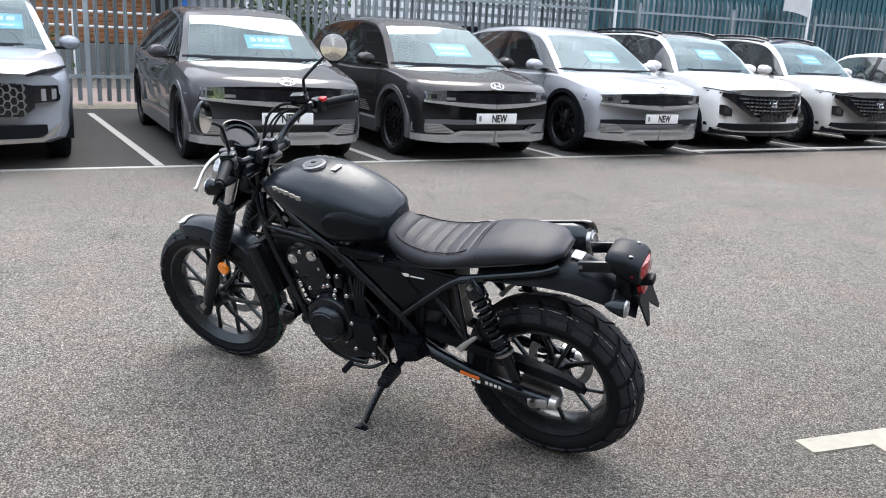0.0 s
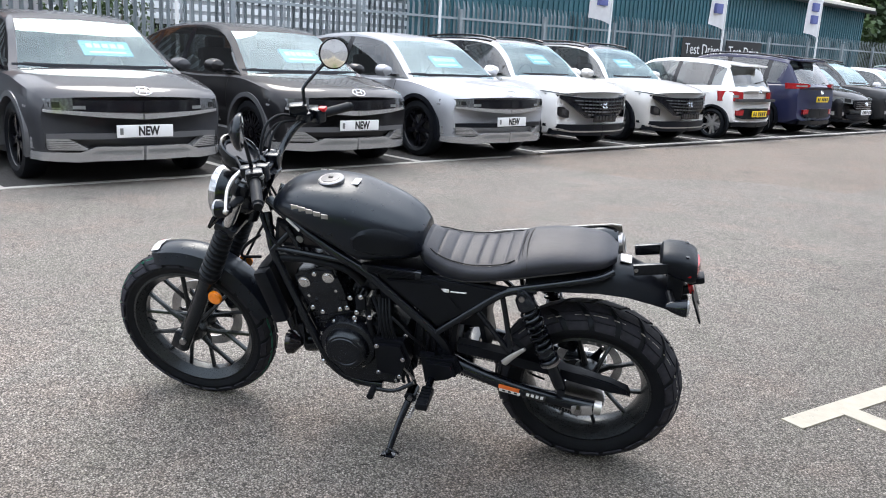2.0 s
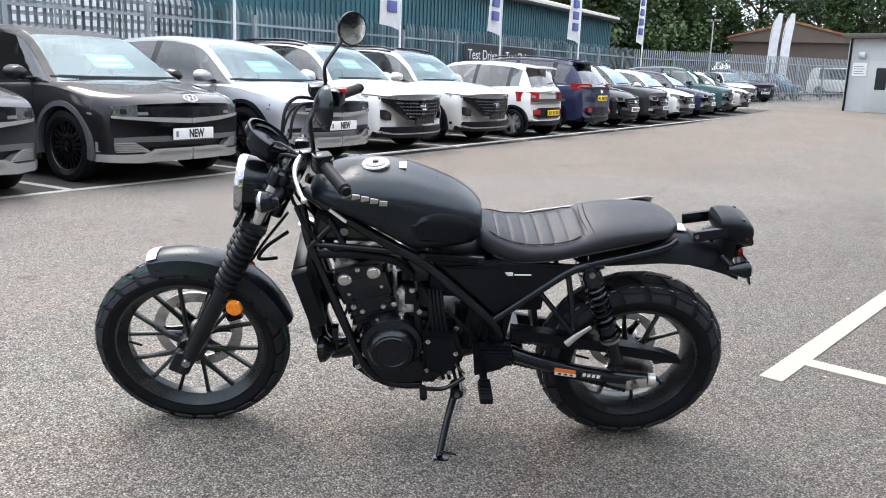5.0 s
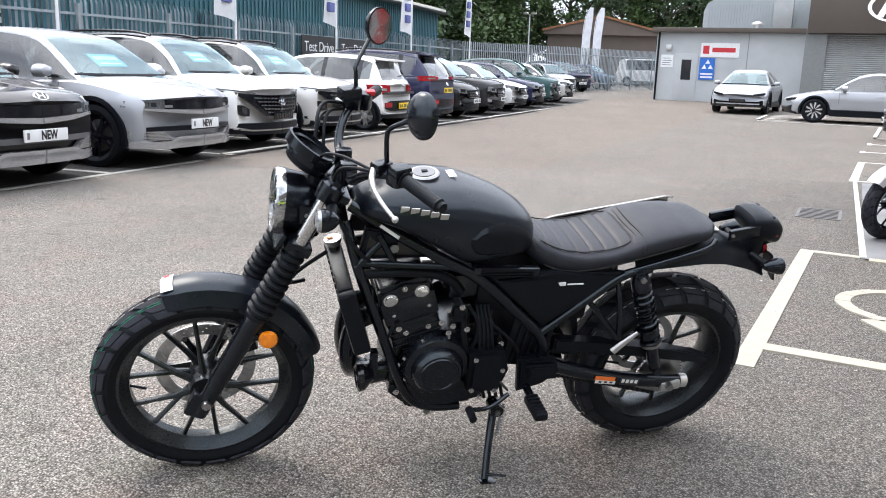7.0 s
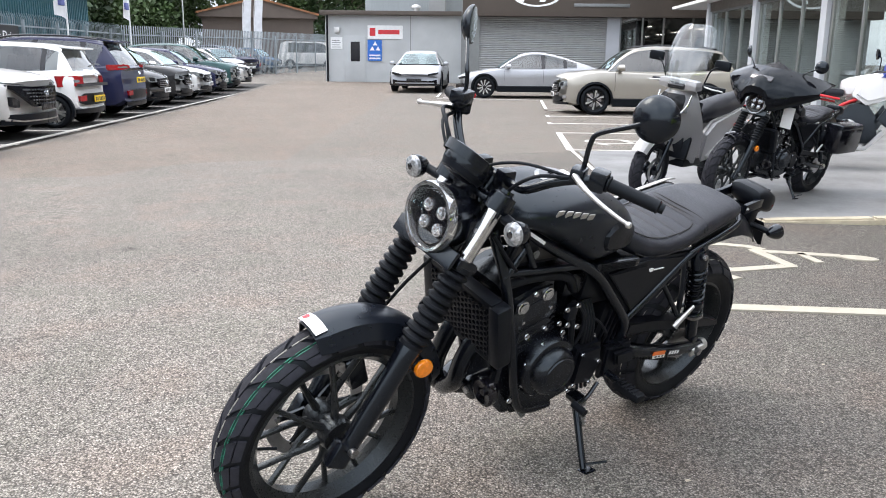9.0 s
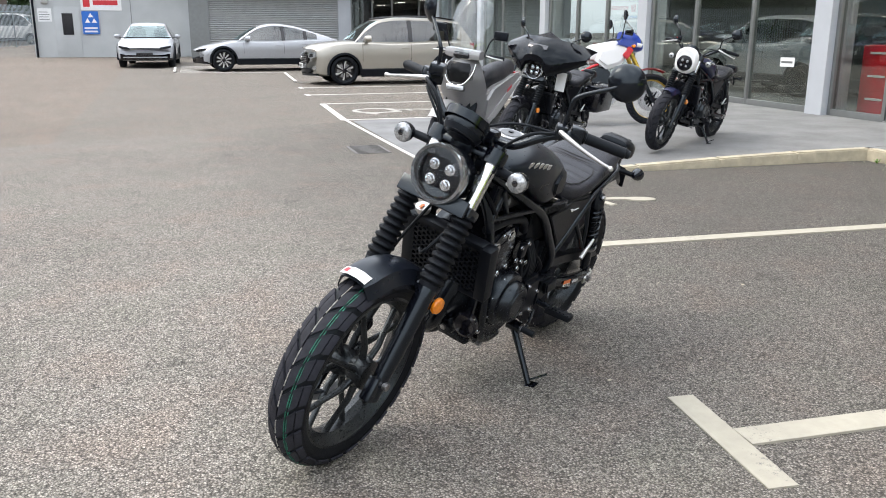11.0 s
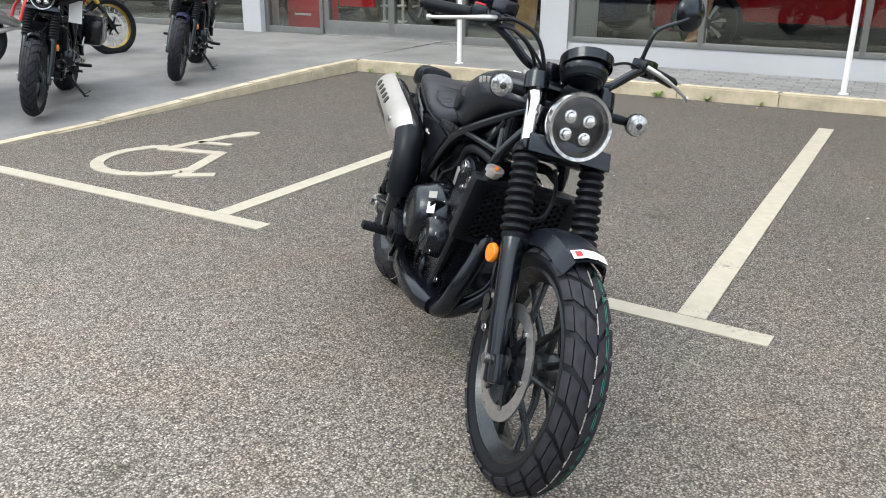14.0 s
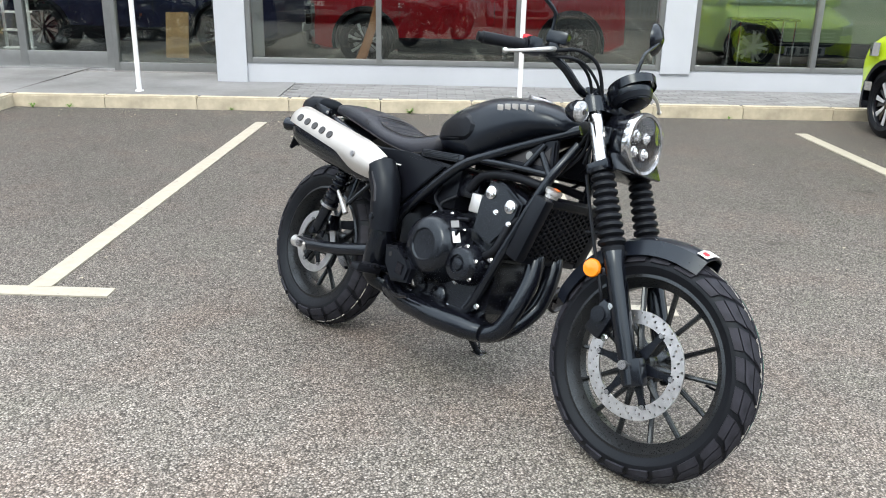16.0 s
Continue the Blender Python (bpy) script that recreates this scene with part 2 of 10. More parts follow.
M = {
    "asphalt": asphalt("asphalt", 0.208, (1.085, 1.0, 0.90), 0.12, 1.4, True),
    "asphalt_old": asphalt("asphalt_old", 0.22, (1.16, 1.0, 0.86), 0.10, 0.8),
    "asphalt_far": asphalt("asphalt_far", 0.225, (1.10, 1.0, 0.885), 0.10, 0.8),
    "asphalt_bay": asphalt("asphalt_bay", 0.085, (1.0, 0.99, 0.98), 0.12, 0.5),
    "line": road_paint("line_paint", (0.46, 0.445, 0.41), 0.60),
    "worn_line": road_paint("worn_line_paint", (0.66, 0.64, 0.60), 0.50),
    "cream_line": road_paint("cream_line_paint", (0.375, 0.35, 0.285), 0.70),
    "kerb": plain("kerb_concrete", (0.42, 0.375, 0.28), 0.85, vary=0.22, scale=7, bump=0.4),
    "pave": plain("grey_screed", (0.165, 0.168, 0.170), 0.75, vary=0.26, scale=1.6, bump=0.3),
    "block": plain("paving_block", (0.185, 0.188, 0.19), 0.82, vary=0.24, scale=3.0, bump=0.4),
    "joint": plain("joint_sand", (0.14, 0.138, 0.135), 0.9),
    "render_white": plain("white_render", (0.42, 0.445, 0.475), 0.6, vary=0.06, scale=1.2),
    "alu": plain("grey_aluminium", (0.20, 0.21, 0.21), 0.42, 0.5, vary=0.06),
    "wall_grey": plain("grey_wall", (0.43, 0.45, 0.455), 0.7, vary=0.08, scale=0.9),
    "cladding": plain("pale_cladding", (0.34, 0.37, 0.38), 0.5, 0.3, vary=0.08, scale=0.8),
    "fascia": plain("bronze_fascia", (0.085, 0.068, 0.056), 0.45, 0.2, vary=0.1, scale=0.6),
    "shutter": plain("steel_shutter", (0.33, 0.34, 0.34), 0.45, 0.4, vary=0.08, scale=3),
    "teal": plain("teal_sheet", (0.035, 0.125, 0.155), 0.5, 0.1, vary=0.12, scale=1.2),
    "teal_fence": plain("galvanised_pale", (0.29, 0.33, 0.35), 0.55, 0.45, vary=0.16, scale=3.5),
    "cream_roof": plain("cream_roof_sheet", (0.62, 0.60, 0.53), 0.6, vary=0.08, scale=0.7),
    "brown_wall": plain("brown_sheet", (0.11, 0.085, 0.07), 0.7, vary=0.1, scale=0.7),
    "timber": plain("timber_cladding", (0.26, 0.11, 0.045), 0.65, vary=0.3, scale=2.5),
    "check_grey": plain("grey_lattice", (0.36, 0.38, 0.40), 0.5, 0.1),
    "check_white": plain("white_tile", (0.72, 0.76, 0.78), 0.4, vary=0.08, scale=4),
    "white": plain("white_plastic", (0.74, 0.75, 0.75), 0.45, vary=0.05),
    "sign_black": plain("black_sign", (0.012, 0.012, 0.013), 0.4),
    "sign_blue": plain("blue_sign", (0.01, 0.13, 0.50), 0.4),
    "sign_red": plain("red_sign", (0.55, 0.02, 0.03), 0.4),
    "sign_yellow": plain("yellow_plate", (0.80, 0.55, 0.02), 0.4),
    "flag_cloth": plain("flag_cloth", (0.72, 0.73, 0.75), 0.8, vary=0.1, scale=3),
    "flag_blue": plain("flag_print", (0.10, 0.12, 0.30), 0.8),
    "black_plastic": plain("black_plastic", (0.00422, 0.00480, 0.00732), 0.38, vary=0.25, bump=0.15, spec=0.22, sheen=(0.80, 0.93, 1.0)),
    "gloss_black": plain("gloss_black", (0.00528, 0.00544, 0.00801), 0.14, vary=0.2),
    "satin_black": plain("satin_black_metal", (0.00370, 0.00435, 0.00709), 0.21, vary=0.25, spec=0.45, sheen=(0.80, 0.93, 1.0)),
    "engine_black": plain("engine_black", (0.00405, 0.00453, 0.00709), 0.23, 0.0, vary=0.3, scale=20, bump=0.12, spec=0.48, sheen=(0.80, 0.93, 1.0)),
    "matt_tank": plain("matt_grey_black_paint", (0.00572, 0.00743, 0.01201), 0.29, 0.0, vary=0.12, scale=3, coat=0.05, spec=0.36, grain=0.025, sheen=(0.80, 0.93, 1.0)),
    "tread": plain("tread_rubber", (0.01848, 0.01949, 0.02574), 0.7, vary=0.4, scale=30, bump=0.3, spec=0.22),
    "chrome_dark": plain("dark_chrome", (0.10, 0.10, 0.105), 0.10, 0.9, vary=0.1),
    "rubber": plain("tyre_rubber", (0.00546, 0.00580, 0.00778), 0.5, vary=0.3, scale=12, bump=0.3, spec=0.2, sheen=(0.80, 0.93, 1.0)),
    "vinyl": plain("seat_vinyl", (0.00968, 0.01160, 0.01808), 0.45, vary=0.15, scale=25, bump=0.45, spec=0.42),
    "stitch": plain("seam", (0.010, 0.010, 0.010), 0.8),
    "chrome": plain("chrome", (0.72, 0.73, 0.74), 0.10, 1.0, vary=0.05),
    "fork_steel": plain("fork_tube_steel", (0.62, 0.63, 0.64), 0.17, 1.0, vary=0.05),
    "steel": plain("brushed_steel", (0.36, 0.36, 0.365), 0.30, 1.0, vary=0.12, scale=30),
    "alloy": plain("cast_alloy", (0.56, 0.56, 0.55), 0.36, 0.8, vary=0.08),
    "disc_steel": plain("disc_steel", (0.62, 0.62, 0.625), 0.33, 1.0, vary=0.15, scale=40),
    "shield": plain("satin_heat_shield", (0.43, 0.415, 0.39), 0.40, 0.75, vary=0.07, scale=4),
    "gold": plain("gold_rim", (0.62, 0.42, 0.08), 0.3, 0.9),
    "mirror": plain("mirror_glass", (0.85, 0.86, 0.87), 0.02, 1.0, vary=0.0),
    "amber": plain("amber_reflector", (0.80, 0.22, 0.008), 0.22, vary=0.2, scale=60, coat=0.6),
    "red_lens": plain("red_lens", (0.30, 0.008, 0.012), 0.15, coat=0.5),
    "red": plain("red_plastic", (0.60, 0.02, 0.03), 0.35),
    "green_stripe": plain("green_tyre_stripe", (0.010, 0.13, 0.085), 0.7, vary=0.5, scale=60),
    "white_stripe": plain("chalk_tyre_stripe", (0.34, 0.33, 0.30), 0.8, vary=0.6, scale=90),
    "orange": plain("orange_sticker", (0.78, 0.17, 0.03), 0.4),
    "drain": plain("worn_iron", (0.11, 0.105, 0.10), 0.6, 0.3, vary=0.3, scale=14),
    "lamp_ring": plain("clear_lamp_ring", (0.42, 0.43, 0.44), 0.08, 0.85, vary=0.35, scale=70),
    "cap_grey": plain("cap_grey_metal", (0.17, 0.175, 0.18), 0.38, 0.7, vary=0.15, scale=30),
    "lens": plain("clear_lens", (0.40, 0.415, 0.425), 0.12, 0.65, vary=0.5, scale=160),
    "led_lens": plain("led_lens", (0.66, 0.67, 0.69), 0.10, 0.75, vary=0.35, scale=120),
    "rim_black": plain("satin_rim_black", (0.010, 0.0105, 0.0115), 0.30, 0.0, vary=0.2, scale=14, spec=0.5, sheen=(0.80, 0.93, 1.0)),
    "fairing_black": plain("fairing_gloss_black", (0.004, 0.0042, 0.006), 0.10, vary=0.15, spec=0.2, grain=0.02, sheen=(0.8, 0.93, 1.0)),
    "badge": plain("badge_metal", (0.46, 0.45, 0.43), 0.40, 0.5),
    "lamp_dark": plain("lamp_inside", (0.03, 0.032, 0.035), 0.15, 0.5),
    "interior": plain("car_interior", (0.03, 0.03, 0.032), 0.7),
    "interior_floor": plain("showroom_floor", (0.24, 0.235, 0.23), 0.25, vary=0.06),
    "interior_wall": plain("showroom_wall", (0.30, 0.30, 0.30), 0.7, vary=0.05),
    "price": plain("price_board", (0.10, 0.46, 0.62), 0.5),
    "leaf": plain("leaf_green", (0.045, 0.085, 0.022), 0.6, vary=0.45, scale=0.9),
    "leaf_dark": plain("leaf_dark", (0.026, 0.055, 0.018), 0.6, vary=0.45, scale=0.9),
    "bark": plain("bark", (0.10, 0.08, 0.06), 0.9, vary=0.3, scale=5, bump=0.5),
    "weed": plain("weed_leaf", (0.11, 0.22, 0.03), 0.6, vary=0.3, scale=40),
    "gravel": asphalt("gravel_strip", 0.34, (1.12, 1.0, 0.80), 0.2, 0.6),
    "grass": plain("rough_grass", (0.09, 0.12, 0.035), 0.9, vary=0.4, scale=2.5, bump=0.6),
    "screen": glass("clear_screen", (0.88, 0.91, 0.91), 0.02, 2.2),
    "lamp_glass": glass("clear_lamp_glass", (0.97, 0.98, 0.98), 0.0, 0.45),
    "skid": plain("silver_trim", (0.42, 0.425, 0.43), 0.24, 0.6, vary=0.03, scale=40),
    "wheel_silver": plain("silver_wheel_paint", (0.58, 0.59, 0.60), 0.35, 0.2, vary=0.04, scale=30),
    "lamp_clear": plain("clear_car_lamp", (0.20, 0.21, 0.22), 0.10, 0.7, vary=0.5, scale=45),
    "car_glass": glass("car_glass", (0.62, 0.76, 0.76), 0.0, 2.0, (0.80, 0.97, 1.0)),
    "side_glass": glass("tinted_glass", (0.34, 0.37, 0.37), 0.0, 1.8),
    "shop_glass": glass("shop_glass", (0.72, 0.76, 0.75), 0.0, 1.5, (0.93, 1.0, 0.98)),
}
lamp = Nodes("lamp_diffuser")
lamp.b.inputs["Base Color"].default_value = (0.8, 0.8, 0.8, 1)
lamp.b.inputs["Emission Color"].default_value = (1.0, 0.97, 0.92, 1)
lamp.b.inputs["Emission Strength"].default_value = 16.0
M["diffuser"] = lamp.mat
PAINT = {
    "arch_grey": car_paint("arch_grey_paint", (0.10, 0.104, 0.112), 0.3, 0.5),
    "grey": car_paint("magnetic_grey_paint", (0.042, 0.044, 0.050), 0.2, 0.5),
    "black": car_paint("black_paint", (0.007, 0.007, 0.009), 0.0, 0.5),
    "silver": car_paint("silver_paint", (0.40, 0.415, 0.44), 0.45, 0.42),
    "blue_silver": car_paint("blue_silver_paint", (0.34, 0.37, 0.42), 0.45, 0.42),
    "white": car_paint("white_paint", (0.80, 0.80, 0.79)),
    "pearl": car_paint("pearl_paint", (0.66, 0.65, 0.63), 0.35),
    "navy": car_paint("navy_paint", (0.012, 0.016, 0.055), 0.15, 0.5),
    "charcoal": car_paint("charcoal_paint", (0.022, 0.023, 0.025), 0.15, 0.5),
    "teal": car_paint("sea_green_paint", (0.030, 0.085, 0.085), 0.15, 0.5),
    "blue": car_paint("blue_paint", (0.02, 0.10, 0.22), 0.15, 0.5),
    "red": car_paint("red_paint", (0.36, 0.008, 0.015), 0.4),
    "beige": car_paint("beige_paint", (0.42, 0.40, 0.355), 0.6),
    "lime": car_paint("lime_paint", (0.52, 0.72, 0.02)),
    "sage": car_paint("sage_paint", (0.34, 0.42, 0.24)),
    "bike_blue": car_paint("bike_blue_paint", (0.02, 0.06, 0.35)),
    "scooter": car_paint("scooter_grey_paint", (0.40, 0.40, 0.405), 0.45, 0.4),
    "scooter_light": car_paint("scooter_silver_paint", (0.56, 0.56, 0.565), 0.45, 0.4),
}


# ---- mesh helpers ----
def V(*a):
    return Vector(a)


def part(name, bm, material, parent=None, label="", smooth=True, sharp=38):
    """Links a bmesh as one mesh object, under a thing or a part where one is given."""
    bmesh.ops.recalc_face_normals(bm, faces=bm.faces)
    me = bpy.data.meshes.new(name)
    if smooth:
        lim = radians(sharp)
        for e in bm.edges:
            if len(e.link_faces) == 2:
                e.smooth = e.calc_face_angle(0) < lim
        for f in bm.faces:
            f.smooth = True
    bm.to_mesh(me)
    bm.free()
    me.materials.append(material)
    ob = new(name, me)
    if parent is not None:
        ob.parent = parent
    if label:
        ob["label"] = label
    return ob


def share(name, mesh, m, parent):
    """One more piece on a mesh that is there already."""
    ob = new(name, mesh)
    ob.parent = parent
    ob.matrix_basis = m
    return ob


def thing(name, m, label, category, group=""):
    ob = new(name)
    ob.empty_display_size = 0.2
    ob.matrix_basis = m
    return tagged(ob, label, category, group)


def setting(name, bm, material, label="", category="", smooth=False):
    ob = part(name, bm, material, None, "", smooth)
    return tagged(ob, label, category, "", "structure")


def box(bm, c, s, rot=None, bevel=0.0):
    m = Matrix.Translation(c) @ (rot.to_4x4() if rot else Matrix()) @ Matrix.Diagonal((*s, 1))
    g = bmesh.ops.create_cube(bm, size=1, matrix=m)
    if bevel:
        vs = set(g["verts"])
        es = [e for e in bm.edges if e.verts[0] in vs and e.verts[1] in vs]
        bmesh.ops.bevel(bm, geom=es, offset=bevel, segments=2, affect="EDGES", profile=0.6)
    return bm


def box_from(bm, lo, hi, bevel=0.0):
    lo, hi = Vector(lo), Vector(hi)
    return box(bm, (lo + hi) / 2, hi - lo, None, bevel)


def ring_loft(bm, rings, closed=True, cap=True):
    vr = [[bm.verts.new(p) for p in r] for r in rings]
    n = len(vr[0])
    for a, b in zip(vr, vr[1:]):
        for i in range(n if closed else n - 1):
            j = (i + 1) % n
            bm.faces.new((a[i], a[j], b[j], b[i]))
    if cap and closed:
        bm.faces.new(vr[0][::-1])
        bm.faces.new(vr[-1])
    return vr


def frame_of(d, up=None):
    d = Vector(d).normalized()
    u = Vector(up) if up else (V(0, 0, 1) if abs(d.z) < 0.9 else V(1, 0, 0))
    a = d.cross(u).normalized()
    return a, d.cross(a).normalized()


def cyl(bm, p, q, r, r2=None, seg=16, cap=True):
    p, q = Vector(p), Vector(q)
    a, b = frame_of(q - p)
    r2 = r if r2 is None else r2
    rings = [[o + (a * math.cos(t) + b * math.sin(t)) * rad for t in [2 * math.pi * i / seg for i in range(seg)]] for o, rad in ((p, r), (q, r2))]
    ring_loft(bm, rings, True, cap)
    return bm


def lathe(bm, o, axis, prof, seg=32, up=None, cap=True):
    """Turns a profile of (along the axis, radius) round the axis."""
    o, d = Vector(o), Vector(axis).normalized()
    a, b = frame_of(d, up)
    rings = [[o + d * s + (a * math.cos(t) + b * math.sin(t)) * max(r, 1e-4) for t in [2 * math.pi * i / seg for i in range(seg)]] for s, r in prof]
    ring_loft(bm, rings, True, cap)
    return bm


def spline(pts, n=6):
    """Catmull-Rom through the points."""
    P = [Vector(p) for p in pts]
    P = [2 * P[0] - P[1]] + P + [2 * P[-1] - P[-2]]
    out = []
    for i in range(1, len(P) - 2):
        for k in range(n):
            t = k / n
            a, b, c, d = P[i - 1 : i + 3]
            out.append(0.5 * ((2 * b) + (c - a) * t + (2 * a - 5 * b + 4 * c - d) * t * t + (3 * b - a - 3 * c + d) * t ** 3))
    return out + [P[-2]]


def tube(bm, pts, r, seg=10, smooth=5, flat=1.0, up=None):
    """A tube along a curve; r is a number or one radius a point; flat squeezes it sideways."""
    src = len(pts)
    path = spline(pts, smooth) if smooth else [Vector(p) for p in pts]
    n = len(path)
    rad = [r] * n if isinstance(r, (int, float)) else [float(np.interp(i / (n - 1) * (src - 1), range(src), r)) for i in range(n)]
    rings, last = [], None
    for i, p in enumerate(path):
        d = (path[min(i + 1, n - 1)] - path[max(i - 1, 0)]).normalized()
        if last is None:
            a, b = frame_of(d, up)
        else:
            a = (last - d * last.dot(d)).normalized()
            b = d.cross(a).normalized()
        last = a
        rings.append([p + (a * math.cos(t) * flat + b * math.sin(t)) * rad[i] for t in [2 * math.pi * k / seg for k in range(seg)]])
    ring_loft(bm, rings)
    return bm


def prism(bm, poly, y0, y1, bevel=0.0):
    """A polygon of (x, z) pushed from y0 to y1."""
    a = [bm.verts.new((x, y0, z)) for x, z in poly]
    b = [bm.verts.new((x, y1, z)) for x, z in poly]
    n = len(poly)
    fs = [bm.faces.new(a), bm.faces.new(b[::-1])]
    for i in range(n):
        fs.append(bm.faces.new((a[i], b[i], b[(i + 1) % n], a[(i + 1) % n])))
    if bevel:
        es = [e for f in fs[:2] for e in f.edges]
        bmesh.ops.bevel(bm, geom=es, offset=bevel, segments=2, affect="EDGES")
    return bm


def flat(bm, poly, z=0.0, h=0.004):
    """A thin plate on the ground from a polygon of (x, y)."""
    top = [bm.verts.new((x, y, z + h)) for x, y in poly]
    bot = [bm.verts.new((x, y, z - 0.01)) for x, y in poly]
    n = len(poly)
    bm.faces.new(top)
    for i in range(n):
        bm.faces.new((bot[i], bot[(i + 1) % n], top[(i + 1) % n], top[i]))
    return bm


def letters(name, text, size, depth, material, parent, m, label="", align="CENTER", bold=0.0):
    """Words in the built-in font, as a mesh."""
    cu = bpy.data.curves.new(name, "FONT")
    cu.body, cu.size, cu.extrude, cu.align_x, cu.align_y = text, size, depth, align, "CENTER"
    cu.offset = bold
    tmp = bpy.data.objects.new(name, cu)
    me = bpy.data.meshes.new_from_object(tmp)
    bpy.data.objects.remove(tmp)
    bpy.data.curves.remove(cu)
    me.materials.clear()
    me.materials.append(material)
    ob = new(name, me)
    ob.parent = parent
    ob.matrix_basis = m
    if label:
        ob["label"] = label
    return ob


def mirror_y(bm):
    g = bmesh.ops.duplicate(bm, geom=bm.verts[:] + bm.edges[:] + bm.faces[:])["geom"]
    bmesh.ops.scale(bm, vec=(1, -1, 1), verts=[v for v in g if isinstance(v, bmesh.types.BMVert)])
    bmesh.ops.reverse_faces(bm, faces=[f for f in g if isinstance(f, bmesh.types.BMFace)])
    return bm


def ease(t):
    t = min(1.0, max(0.0, t))
    return t * t * (3 - 2 * t)


def ground_z(x):
    """The yard is level round the bike and rises gently towards its far end."""
    return 0.0125 * max(0.0, -20.0 - x)


def crown_z(x, y):
    """A slight crown in the asphalt between the bays and the car row."""
    return 0.040 * ease((0.15 - y) / 1.55) * ease((y + 5.6) / 3.0) * ease((x + 7.0) / 5.0) * ease((12.0 - x) / 5.0)

# ---- ground ----
bm = bmesh.new()
xs = [-900, -300, -120, -80, -60, -50, -42, -36, -30, -26, -23, -20, -10] + [-7 + 0.5 * k for k in range(39)] + [20, 60, 300, 900]
ys = [-900, -300, -80, -30, -12.5] + [-5.75 + 0.25 * k for k in range(25)] + [5.04, 30, 300, 900]
grid = [[bm.verts.new((x, y, ground_z(max(x, -60)) + crown_z(x, y) - (0.02 if y > 30 or x > 60 else 0))) for y in ys] for x in xs]
for i in range(len(xs) - 1):
    for j in range(len(ys) - 1):
        bm.faces.new((grid[i][j], grid[i + 1][j], grid[i + 1][j + 1], grid[i][j + 1]))
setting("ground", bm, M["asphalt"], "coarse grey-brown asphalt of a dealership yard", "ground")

ROW_O, ROW_E, ROW_N = V(3.72, -6.25, 0), V(-0.9945, -0.1045, 0), V(0.1045, -0.9945, 0)


def row(s, d, z=0.0):
    """A place in the car row: s metres along the marking, d metres behind it."""
    p = ROW_O + ROW_E * s + ROW_N * d
    return V(p.x, p.y, ground_z(p.x) + z)


def row_quad(s0, s1, d0, d1):
    return [tuple(row(s, d).xy) for s, d in ((s0, d0), (s1, d0), (s1, d1), (s0, d1))]


# the car bays in a darker tone, and a smoother strip across the yard
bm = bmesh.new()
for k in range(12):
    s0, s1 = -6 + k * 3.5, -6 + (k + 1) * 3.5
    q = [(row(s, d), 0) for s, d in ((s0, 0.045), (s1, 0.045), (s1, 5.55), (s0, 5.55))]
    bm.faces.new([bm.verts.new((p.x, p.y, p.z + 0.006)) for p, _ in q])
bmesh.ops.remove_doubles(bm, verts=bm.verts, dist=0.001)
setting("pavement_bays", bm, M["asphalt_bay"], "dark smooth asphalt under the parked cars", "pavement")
bm = bmesh.new()
bm.faces.new([bm.verts.new((x, y, ground_z(x) + 0.003)) for x, y in [(-3.6, -3.0), (-4.4, -5.0), (-3.8, -6.9), (-20, -8.55), (-20, -3.75), (-9, -3.4), (-6, -3.3)]])
bm.faces.new([bm.verts.new((x, y, ground_z(x) + 0.003)) for x, y in [(-20, -8.55), (-35.8, -10.2), (-35.8, -4.3), (-20, -3.75)]])
setting("pavement_patch", bm, M["asphalt_old"], "smoother worn strip of brownish asphalt across the yard", "pavement")
# low-angle sheen of the far asphalt is put into this paler tone
bm = bmesh.new()
bm.faces.new([bm.verts.new((x, y, ground_z(x) + 0.002)) for x, y in [(-6.2, -3.3), (-9, -3.4), (-20, -3.75), (-20, 4.6), (-7.75, 4.6), (-7.75, 0.45), (-6.9, -1.2)]])
bm.faces.new([bm.verts.new((x, y, ground_z(x) + 0.002)) for x, y in [(-20, -3.75), (-35.8, -4.3), (-35.8, 4.6), (-20, 4.6)]])
setting("pavement_far", bm, M["asphalt_far"], "brownish asphalt towards the workshop, its low-angle sheen put into a paler tone", "pavement")
bm = bmesh.new()
for k in range(10):
    s0, s1 = -6 + k * 4, -6 + (k + 1) * 4
    q = [row(s, d) for s, d in ((s0, 5.5), (s1, 5.5), (s1, 6.3), (s0, 6.3))]
    bm.faces.new([bm.verts.new((p.x, p.y, p.z + 0.012)) for p in q])
setting("gravel_strip", bm, M["gravel"], "strip of pale gravel and weeds along the fence", "gravel")
bm = bmesh.new()
q = [row(s, d) for s, d in ((-16, 6.3), (9, 6.3), (9, 9.5), (-16, 9.5))]
bm.faces.new([bm.verts.new((p.x, p.y, p.z + 0.01)) for p in q])
setting("pavement_neighbour", bm, plain("pink_paving", (0.30, 0.23, 0.20), 0.85, vary=0.15, scale=2), "pinkish paving behind the fence", "pavement")


# ---- markings ----
def marking(name, polys, material, label, lift=0.004):
    b = bmesh.new()
    for k, poly in enumerate(polys):
        flat(b, poly, lift * 0.5 * (k % 2) + max(ground_z(min(x for x, _ in poly)), 0) + 0.003, lift)
    return setting(name, b, material, label, "marking")


def bar(x0, y0, x1, y1, w):
    d = V(x1 - x0, y1 - y0).normalized()
    n = V(-d.y, d.x) * w / 2
    return [(x0 + n.x, y0 + n.y), (x0 - n.x, y0 - n.y), (x1 - n.x, y1 - n.y), (x1 + n.x, y1 + n.y)]


